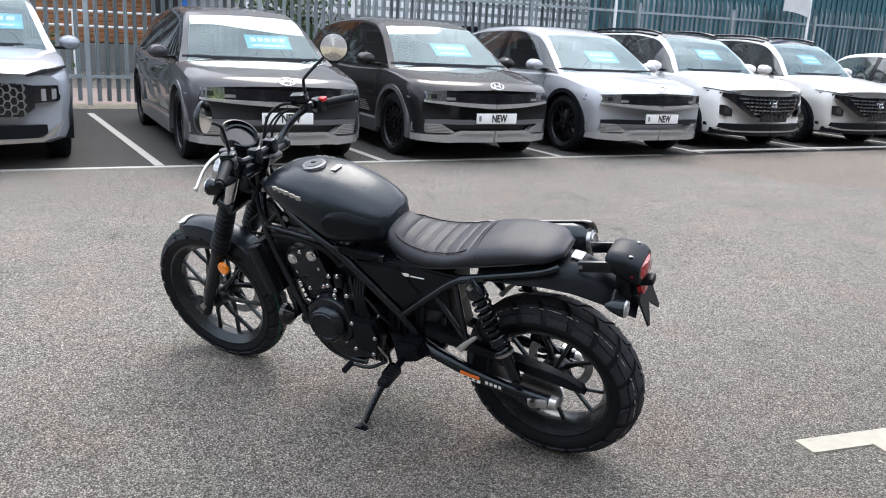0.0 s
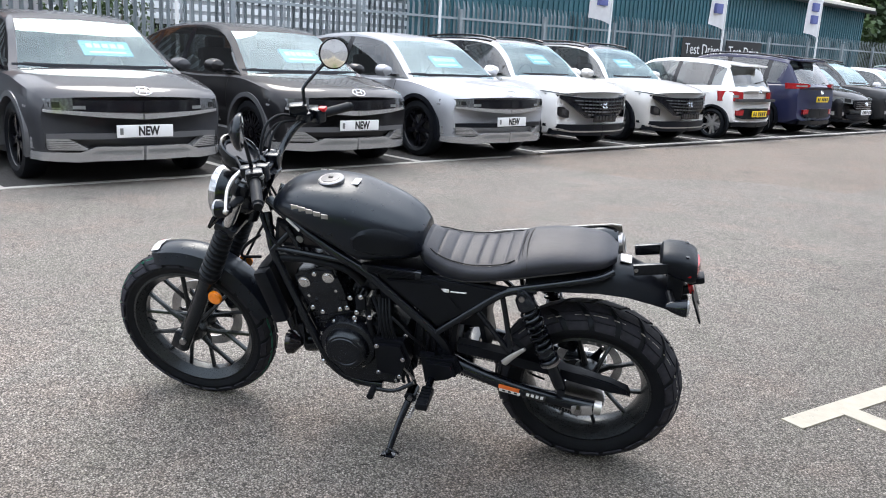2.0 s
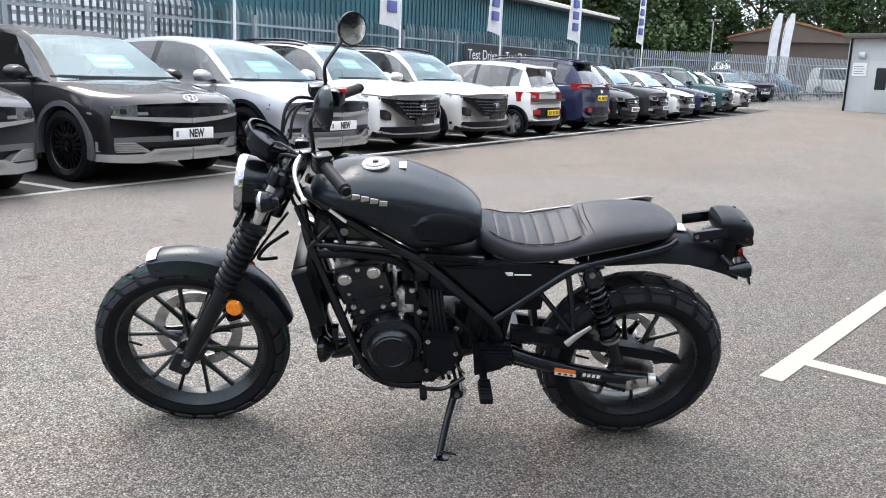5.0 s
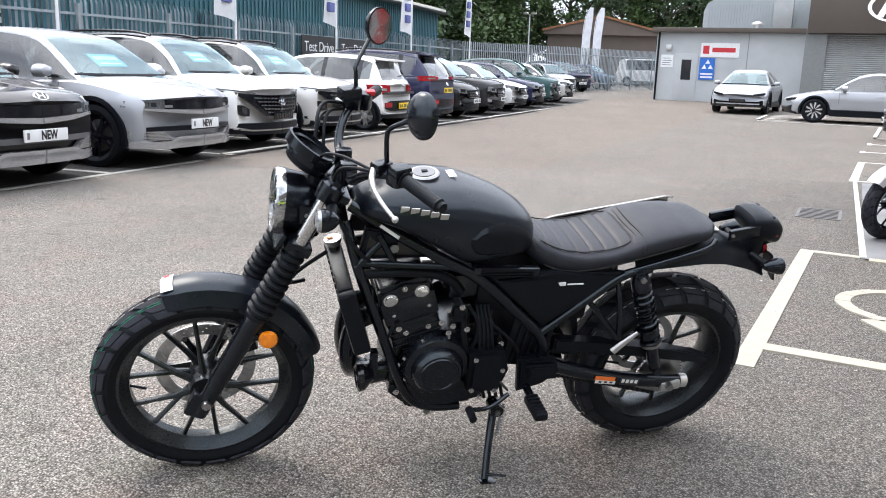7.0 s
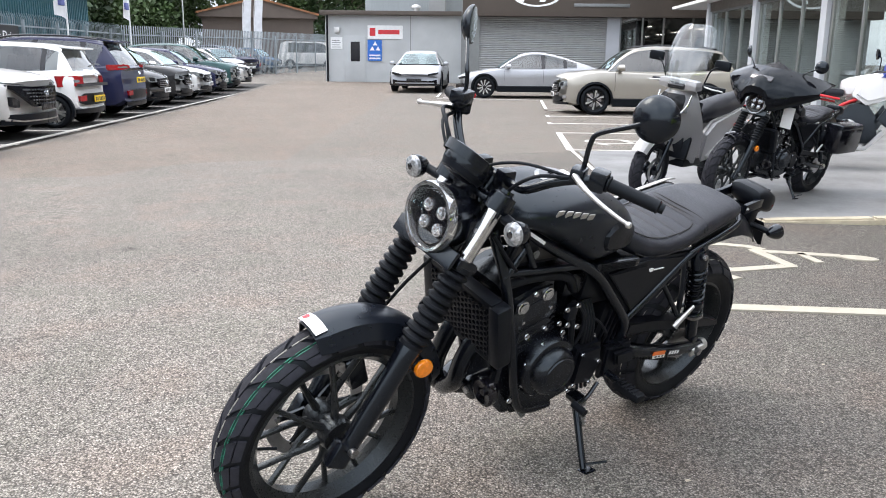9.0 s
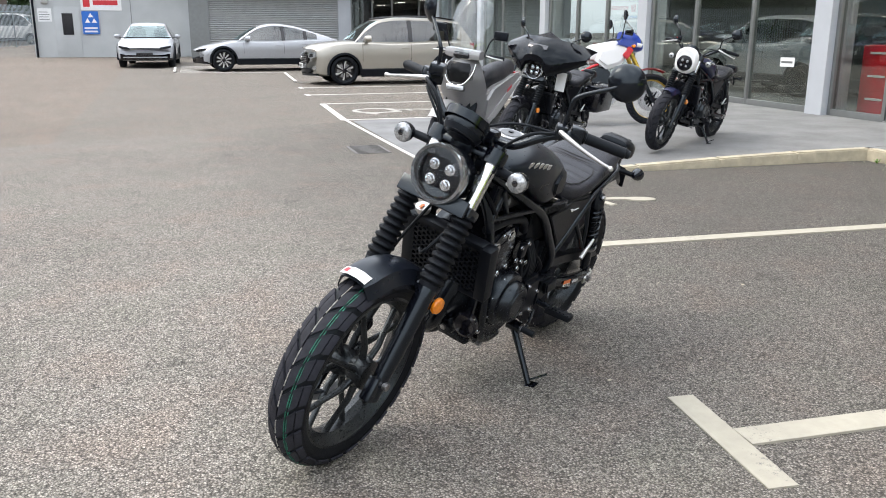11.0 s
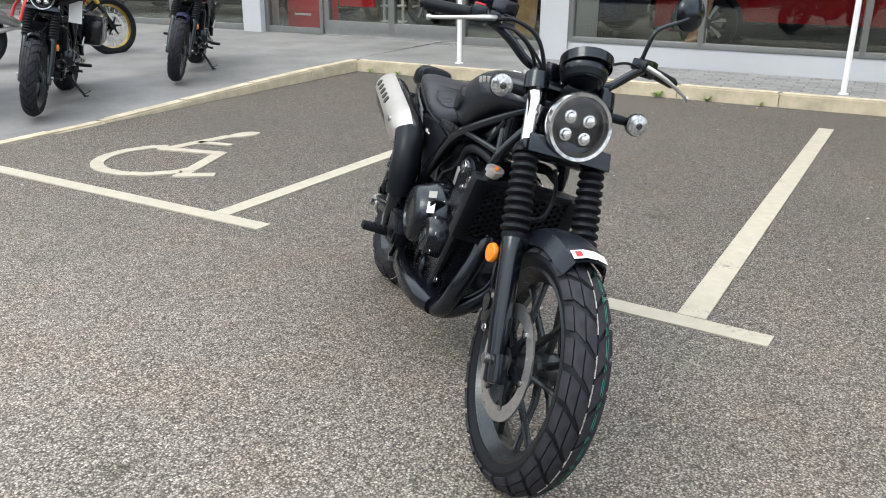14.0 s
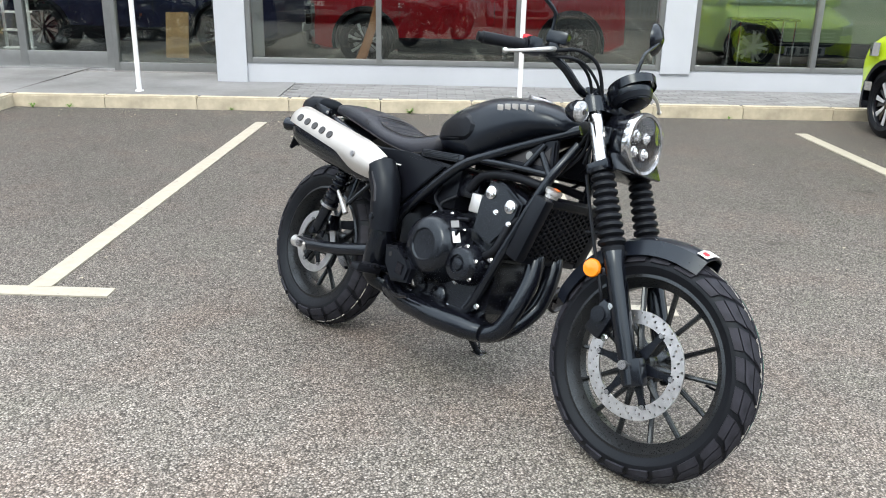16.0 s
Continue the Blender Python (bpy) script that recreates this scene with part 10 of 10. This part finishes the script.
def scooter(m):
    B = thing("scooter", m, "silver-grey scooter with tall clear windscreen, on its stand", "scooter", "motorcycles")
    P, L2, S = PAINT["scooter"], PAINT["scooter_light"], M["black_plastic"]
    for nm, c, R in (("front_wheel", V(1.35, 0, 0.29), 0.29), ("rear_wheel", V(0, 0, 0.29), 0.29)):
        w = bike_wheel(nm, B, c, R, 0.11, 0.205, 9, 22, "", M["satin_black"])
        brake_disc(w, 0.06, 0.12, carrier=False)
    ax = V(-0.45, 0, 0.89)
    for sd in (-1, 1):
        part("fork_leg", cyl(bmesh.new(), V(1.35, 0.085 * sd, 0.29), V(1.35, 0.085 * sd, 0.29) + ax * 0.34, 0.022, seg=12), M["satin_black"], B)
    b = bmesh.new()
    ring_loft(b, [[V(1.35 + math.cos(a) * r, y, 0.29 + math.sin(a) * r) for y, r in ((-0.085, 0.30), (-0.06, 0.335), (0, 0.35), (0.06, 0.335), (0.085, 0.30))] for a in [radians(35 + 13 * k) for k in range(10)]], closed=False, cap=False)
    bmesh.ops.solidify(b, geom=b.faces[:], thickness=0.006)
    part("front_mudguard", b, L2, B, "light silver front mudguard")
    # apron
    b = bmesh.new()
    rr_ = []
    for z, x, hw in ((0.34, 0.98, 0.17), (0.50, 1.03, 0.22), (0.66, 1.10, 0.26), (0.78, 1.17, 0.265), (0.88, 1.20, 0.24), (0.96, 1.19, 0.20), (1.03, 1.15, 0.14)):
        rr_.append([V(x - 0.16 * abs(q) ** 1.8, hw * q, z) for q in [-1 + k / 5 for k in range(11)]])
    ring_loft(b, rr_, closed=False, cap=False)
    bmesh.ops.solidify(b, geom=b.faces[:], thickness=0.03)
    part("apron", b, P, B, "grey front apron")
    part("apron_inner", box(bmesh.new(), V(0.96, 0, 0.66), (0.05, 0.36, 0.56), Matrix.Rotation(radians(-12), 3, "Y"), 0.02), S, B)
    for sd in (-1, 1):
        part("indicator", box(bmesh.new(), V(1.13, 0.11 * sd, 0.86), (0.05, 0.10, 0.05), Matrix.Rotation(radians(-35 * sd), 3, "Z"), 0.015), M["lens"], B)
    part("headlight", box(bmesh.new(), V(1.185, 0, 0.745), (0.07, 0.20, 0.055), Matrix.Rotation(radians(-18), 3, "Y"), 0.02), M["lens"], B, "clear headlight in the apron")
    b = bmesh.new()
    ring_loft(b, [[V(x - 0.16 * abs(hw * q / 0.25) ** 1.8 + 0.02, hw * q, z) for q in (-1, -0.5, 0, 0.5, 1)] for z, x, hw in ((0.80, 1.175, 0.085), (0.88, 1.20, 0.125), (0.96, 1.19, 0.13), (1.0, 1.165, 0.11))], closed=False, cap=False)
    bmesh.ops.solidify(b, geom=b.faces[:], thickness=0.012)
    part("nose_panel", b, M["lamp_dark"], B, "dark smoked nose panel")
    for sd in (-1, 1):
        part("light_strip", tube(bmesh.new(), [V(1.205, 0.02 * sd, 0.775), V(1.195, 0.09 * sd, 0.80), V(1.165, 0.155 * sd, 0.90), V(1.12, 0.165 * sd, 1.0)], 0.008, 8, 4), M["chrome"], B)
    part("dash_visor", box(bmesh.new(), V(1.12, 0, 1.08), (0.10, 0.17, 0.05), Matrix.Rotation(radians(30), 3, "Y"), 0.02), M["lamp_dark"], B)
    part("handlebar_cover", box(bmesh.new(), V(1.06, 0, 1.085), (0.16, 0.40, 0.10), None, 0.045), P, B)
    part("handlebar", tube(bmesh.new(), [V(0.92, -0.36, 1.08), V(1.02, -0.18, 1.09), V(1.04, 0, 1.08), V(1.02, 0.18, 1.09), V(0.92, 0.36, 1.08)], 0.016, 10), S, B)
    for sd in (-1, 1):
        part("grip", cyl(bmesh.new(), V(0.985, 0.24 * sd, 1.087), V(0.91, 0.375 * sd, 1.078), 0.019, seg=12), M["rubber"], B)
        part("lever", tube(bmesh.new(), [V(1.03, 0.22 * sd, 1.09), V(1.04, 0.30 * sd, 1.08), V(0.99, 0.39 * sd, 1.07)], 0.007, 8), M["alloy"], B)
        part("mirror", box(bmesh.new(), V(0.99, 0.34 * sd, 1.30), (0.04, 0.15, 0.09), None, 0.018), S, B)
        part("mirror_stem", tube(bmesh.new(), [V(1.0, 0.20 * sd, 1.12), V(1.02, 0.25 * sd, 1.24), V(1.0, 0.32 * sd, 1.29)], 0.007, 8), S, B)
    b = bmesh.new()
    ring_loft(b, [[V(x - 0.10 * (y / 0.2) ** 2, y * f, z) for y in (-0.21, -0.14, -0.07, 0, 0.07, 0.14, 0.21)] for x, z, f in ((1.17, 1.05, 0.75), (1.15, 1.18, 1.0), (1.11, 1.35, 1.05), (1.05, 1.52, 0.98), (1.02, 1.60, 0.8), (1.01, 1.63, 0.5))], closed=False, cap=False)
    bmesh.ops.solidify(b, geom=b.faces[:], thickness=0.005)
    part("wind_screen", b, M["screen"], B, "tall clear windscreen")
    part("floor_board", box(bmesh.new(), V(0.80, 0, 0.34), (0.36, 0.30, 0.08), None, 0.03), S, B)
    for sd in (-1, 1):
        b = bmesh.new()
        prism(b, [(0.70, 0.32), (0.66, 0.62), (0.50, 0.74), (-0.05, 0.84), (-0.34, 0.86), (-0.30, 0.74), (0.05, 0.55), (0.35, 0.36)], 0.08 * sd, 0.165 * sd, 0.03)
        part("side_panel", b, P, B)
        part("side_flash", prism(bmesh.new(), [(0.60, 0.40), (0.10, 0.66), (-0.28, 0.82), (-0.30, 0.78), (0.05, 0.60), (0.52, 0.34)], 0.16 * sd, 0.176 * sd, 0.006), L2, B, "light silver flash")
        part("brand_mark", box(bmesh.new(), V(0.06, 0.178 * sd, 0.70), (0.12, 0.004, 0.035), Matrix.Rotation(radians(25), 3, "Y")), M["red"], B)
    part("seat", tube(bmesh.new(), [V(0.62, 0, 0.76), V(0.45, 0, 0.80), V(0.15, 0, 0.83), V(-0.22, 0, 0.90)], [0.08, 0.12, 0.135, 0.10], 16, 5, 1.0), M["vinyl"], B)
    part("engine_unit", box(bmesh.new(), V(0.22, 0.05, 0.34), (0.50, 0.22, 0.20), None, 0.05), M["engine_black"], B)
    part("muffler", tube(bmesh.new(), [V(0.25, -0.15, 0.30), V(0.05, -0.18, 0.33), V(-0.30, -0.18, 0.40)], [0.04, 0.065, 0.06], 14, 4), S, B)
    part("tail_lamp", box(bmesh.new(), V(-0.36, 0, 0.82), (0.05, 0.22, 0.07), None, 0.02), M["red_lens"], B)
    part("centre_stand", tube(bmesh.new(), [V(0.42, 0.12, 0.26), V(0.36, 0.20, 0.06), V(0.30, 0.20, 0.015)], 0.014, 8), M["satin_black"], B)
    part("engine_fin", box(bmesh.new(), V(1.02, 0, 0.52), (0.02, 0.24, 0.26), None, 0.01), M["rubber"], B)
    return B


scooter(by_front(-3.56, 0.74, 0.008, -41, 8, 1.35))

# ---- showroom contents ----
o = thing("red_cabinet", Matrix.Translation((-5.15, 7.85, KZ)), "red tool cabinet standing behind the entrance glass", "cabinet")
part("body", box(bmesh.new(), V(0, 0, 0.5), (0.62, 0.5, 1.0), None, 0.03), M["red"], o)
for k in range(3):
    part("drawer_handle", box(bmesh.new(), V(0, -0.26, 0.25 + 0.32 * k), (0.3, 0.02, 0.03), None, 0.005), M["white"], o)
o = thing("red_banner", Matrix.Translation((-4.12, 7.55, KZ)), "red and white advertising panel behind the door glass", "banner")
part("panel", box(bmesh.new(), V(0, 0, 0.85), (0.62, 0.02, 0.9)), M["red"], o)
part("head_panel", box(bmesh.new(), V(0, 0, 1.65), (0.62, 0.02, 0.65)), M["white"], o)
for k in range(5):
    part("text_line", box(bmesh.new(), V(0, -0.014, 1.45 + 0.1 * k), (0.44 - 0.04 * (k % 2), 0.004, 0.035)), M["alu"], o)
o = thing("white_stand", Matrix.Translation((-3.62, 7.75, KZ)), "white leaflet stand behind the glass", "stand")
for x in (-0.16, 0.16):
    part("upright", box(bmesh.new(), V(x, 0, 0.5), (0.03, 0.03, 1.0), None, 0.004), M["white"], o)
for k in range(4):
    part("shelf", box(bmesh.new(), V(0, 0, 0.2 + 0.22 * k), (0.34, 0.2, 0.02), None, 0.004), M["white"], o)
o = thing("wooden_paddle", Matrix.Translation((0.75, 7.0, KZ)), "wooden display paddle leaning inside the window", "display")
part("shaft", tube(bmesh.new(), [V(0, 0, 0.0), V(0.22, 0.1, 0.6), V(0.42, 0.18, 1.5)], [0.07, 0.05, 0.03], 10, 4, 0.4), M["timber"], o)
o = thing("wooden_board", Matrix.Translation((-2.35, 8.3, KZ)), "pale wooden board leaning inside the entrance", "board")
part("panel", box(bmesh.new(), V(0.6, 0, 0.35), (0.3, 0.03, 0.6), Matrix.Rotation(radians(-12), 3, "X"), 0.005), plain("pale_wood", (0.42, 0.26, 0.12), 0.6, vary=0.2), o)
for k, (x, y) in enumerate(((-1.9, 9.5), (-7.2, 9.6), (-9.4, 9.4))):
    spec = dict(HATCH if k else SUV, spokes=7, rim_dark=True)
    c = Car(spec, Matrix.Translation((x - 0.6, y + 0.4, KZ)) @ Matrix.Rotation(radians(172 + 6 * k), 4, "Z"), PAINT[("navy", "charcoal", "silver")[k]], "car on show inside, behind the showroom glazing")
b_ = thing("model_sign", Matrix.Translation((-1.35, 7.6, KZ)), "dark sign with a thin pale frame inside the window", "sign")
part("panel", box(bmesh.new(), V(-0.2, 0, 1.0), (0.5, 0.02, 0.16)), M["sign_black"], b_)
for a, bb in ((V(-0.2, -0.014, 1.075), (0.48, 0.004, 0.006)), (V(-0.2, -0.014, 0.925), (0.48, 0.004, 0.006)), (V(-0.2, -0.014, 1.0), (0.22, 0.004, 0.05))):
    part("text_line", box(bmesh.new(), a, bb), M["white"], b_)
o = thing("display_table", Matrix.Translation((6.1, 8.1, KZ)), "small dark table behind the showroom window", "table")
part("tabletop", box(bmesh.new(), V(0, 0, 0.72), (0.8, 0.5, 0.03), None, 0.008), M["satin_black"], o)
for x in (-0.36, 0.36):
    for y in (-0.2, 0.2):
        part("leg", cyl(bmesh.new(), (x, y, 0), (x, y, 0.71), 0.012, seg=8), M["chrome"], o)
o = thing("hanging_notice", Matrix.Translation((-7.8, DY - 0.02, 1.7)), "yellow notice on the showroom glass", "notice")
part("panel", box(bmesh.new(), V(0, 0, 0.3), (0.6, 0.01, 0.35)), M["sign_yellow"], o)
for k in range(3):
    part("text_line", box(bmesh.new(), V(0, -0.008, 0.2 + 0.09 * k), (0.45, 0.004, 0.035)), M["sign_black"], o)
o = thing("glass_notice", Matrix.Translation((-6.5, DY - 0.02, 0.85)), "small white notice on the showroom glass", "notice")
part("panel", box(bmesh.new(), V(0, 0, 0), (0.32, 0.01, 0.14)), M["white"], o)
part("text_line", box(bmesh.new(), V(0, -0.008, 0), (0.25, 0.004, 0.03)), M["alu"], o)


# ---- weeds at the kerb and behind the fence ----
def weed(x, y, s, seed):
    rnd = random.Random(seed)
    o = thing("weed", Matrix.Translation((x, y, 0.0)), "small green weed growing at the kerb", "plant", "kerb weeds")
    co, fc = [], []
    for k in range(16):
        a, l = rnd.uniform(0, 6.28), s * rnd.uniform(0.5, 1.0)
        d, t = V(math.cos(a), math.sin(a), 0), V(-math.sin(a), math.cos(a), 0)
        w = l * 0.16
        i = len(co)
        h = l * rnd.uniform(0.5, 1.2)
        co += [V(0, 0, 0), d * l * 0.5 + t * w + V(0, 0, h * 0.8), d * l + V(0, 0, h * 0.7), d * l * 0.5 - t * w + V(0, 0, h * 0.8)]
        fc.append((i, i + 1, i + 2, i + 3))
    me = bpy.data.meshes.new("leaves")
    me.from_pydata([tuple(v) for v in co], [], fc)
    me.materials.append(M["weed"])
    lv = new("leaves", me)
    lv.parent = o


for k, (x, y, s) in enumerate(((1.02, 5.03, 0.09), (1.48, 5.03, 0.07), (1.95, 5.04, 0.05), (-1.9, 5.03, 0.05), (-0.3, 5.04, 0.04), (-2.25, 5.0, 0.06), (3.4, 5.03, 0.06), (3.62, 5.03, 0.04), (4.7, 5.04, 0.04))):
    weed(x, y, s, 40 + k)


def shrub(s, d, h, seed):
    rnd = random.Random(seed)
    o = thing("shrub", Matrix.Translation(row(s, d)), "leafy shrub growing behind the fence", "shrub", "shrubs behind the fence")
    co, fc = [], []
    for k in range(900):
        p = V(rnd.gauss(0, 0.35), rnd.gauss(0, 0.3), h * (0.5 + 0.5 * rnd.uniform(-1, 1)))
        u = V(rnd.gauss(0, 1), rnd.gauss(0, 1), rnd.gauss(0, 1)).normalized()
        w = u.cross(V(rnd.gauss(0, 1), rnd.gauss(0, 1), rnd.gauss(0, 1))).normalized()
        q = rnd.uniform(0.03, 0.08)
        i = len(co)
        co += [p - u * q, p + w * q * 0.5, p + u * q, p - w * q * 0.5]
        fc.append((i, i + 1, i + 2, i + 3))
    me = bpy.data.meshes.new("foliage")
    me.from_pydata([tuple(v) for v in co], [], fc)
    me.materials.append(M["leaf"])
    f = new("foliage", me)
    f.parent = o
    part("stem", tube(bmesh.new(), [(0, 0, 0), (0.03, 0.02, h * 0.5), (0, 0.05, h * 0.9)], [0.03, 0.02, 0.01], 6), M["bark"], o)


for k, (s, d, h) in enumerate(((4.6, 7.2, 1.9), (5.4, 7.6, 2.2), (6.0, 7.0, 1.6), (0.3, 8.6, 1.2))):
    shrub(s, d, h, 70 + k)

# small litter of leaves and chippings on the asphalt
rnd = random.Random(5)
co, fc = [], []
for k in range(260):
    x, y = (rnd.uniform(-2.4, 6), 5.03 - abs(rnd.gauss(0, 0.18))) if k < 150 else (rnd.uniform(-3, 6), rnd.uniform(-4, 5))
    s, a = rnd.uniform(0.004, 0.012), rnd.uniform(0, 6.28)
    i = len(co)
    co += [(x + s * math.cos(a + t), y + s * math.sin(a + t), 0.004 + rnd.uniform(0, 0.006)) for t in (0, 1.7, 3.3, 4.8)]
    fc.append((i, i + 1, i + 2, i + 3))
me = bpy.data.meshes.new("litter")
me.from_pydata(co, [], fc)
me.materials.append(plain("litter", (0.35, 0.31, 0.24), 0.8, vary=0.4, scale=30))
tagged(new("litter", me), "scattered leaf crumbs and pale chippings on the asphalt", "litter", "", "stuff")


# ---- block paving, piece by piece ----
def block_mesh():
    b = bmesh.new()
    bmesh.ops.create_cube(b, size=1, matrix=Matrix.Diagonal((0.194, 0.094, 0.05, 1)))
    es = [e for e in b.edges if all(v.co.z > 0 for v in e.verts)]
    bmesh.ops.bevel(b, geom=es, offset=0.005, segments=1, affect="EDGES")
    return b


blk_material = plain("paving_block_face", (0.185, 0.188, 0.19), 0.85, vary=0.2, scale=3.0, bump=0.4)
nt = blk_material.node_tree
info, ramp = nt.nodes.new("ShaderNodeObjectInfo"), nt.nodes.new("ShaderNodeValToRGB")
ramp.color_ramp.elements[0].color, ramp.color_ramp.elements[1].color = (0.8, 0.8, 0.8, 1), (1.12, 1.12, 1.12, 1)
mul = nt.nodes.new("ShaderNodeMix")
mul.data_type, mul.blend_type = "RGBA", "MULTIPLY"
mul.inputs["Factor"].default_value = 1.0
src_link = nt.nodes["Principled BSDF"].inputs["Base Color"].links[0].from_socket
nt.links.new(info.outputs["Random"], ramp.inputs["Fac"])
nt.links.new(src_link, mul.inputs[6])
nt.links.new(ramp.outputs["Color"], mul.inputs[7])
nt.links.new(mul.outputs[2], nt.nodes["Principled BSDF"].inputs["Base Color"])
first, rest, n_near = None, bmesh.new(), 0
for j in range(11):
    y = KERB_Y + 0.18 + 0.1 * j
    x = 0.25 + (0.1 if j % 2 else 0)
    while x < 9.5:
        m = Matrix.Translation((x, y, KZ - 0.025 + random.uniform(-0.002, 0.002)))
        if x < 5.4 and n_near < 298 and j < 10:
            if first is None:
                first = part("paving_block", block_mesh(), blk_material, paving)
                first.matrix_basis = m
            else:
                share("paving_block", first.data, m, paving)
            n_near += 1
        else:
            box(rest, (x, y, KZ - 0.025), (0.194, 0.094, 0.05))
        x += 0.2
far_blocks = part("far_paving_block", rest, M["block"], paving, smooth=False)
far_blocks["kind"] = "stuff"
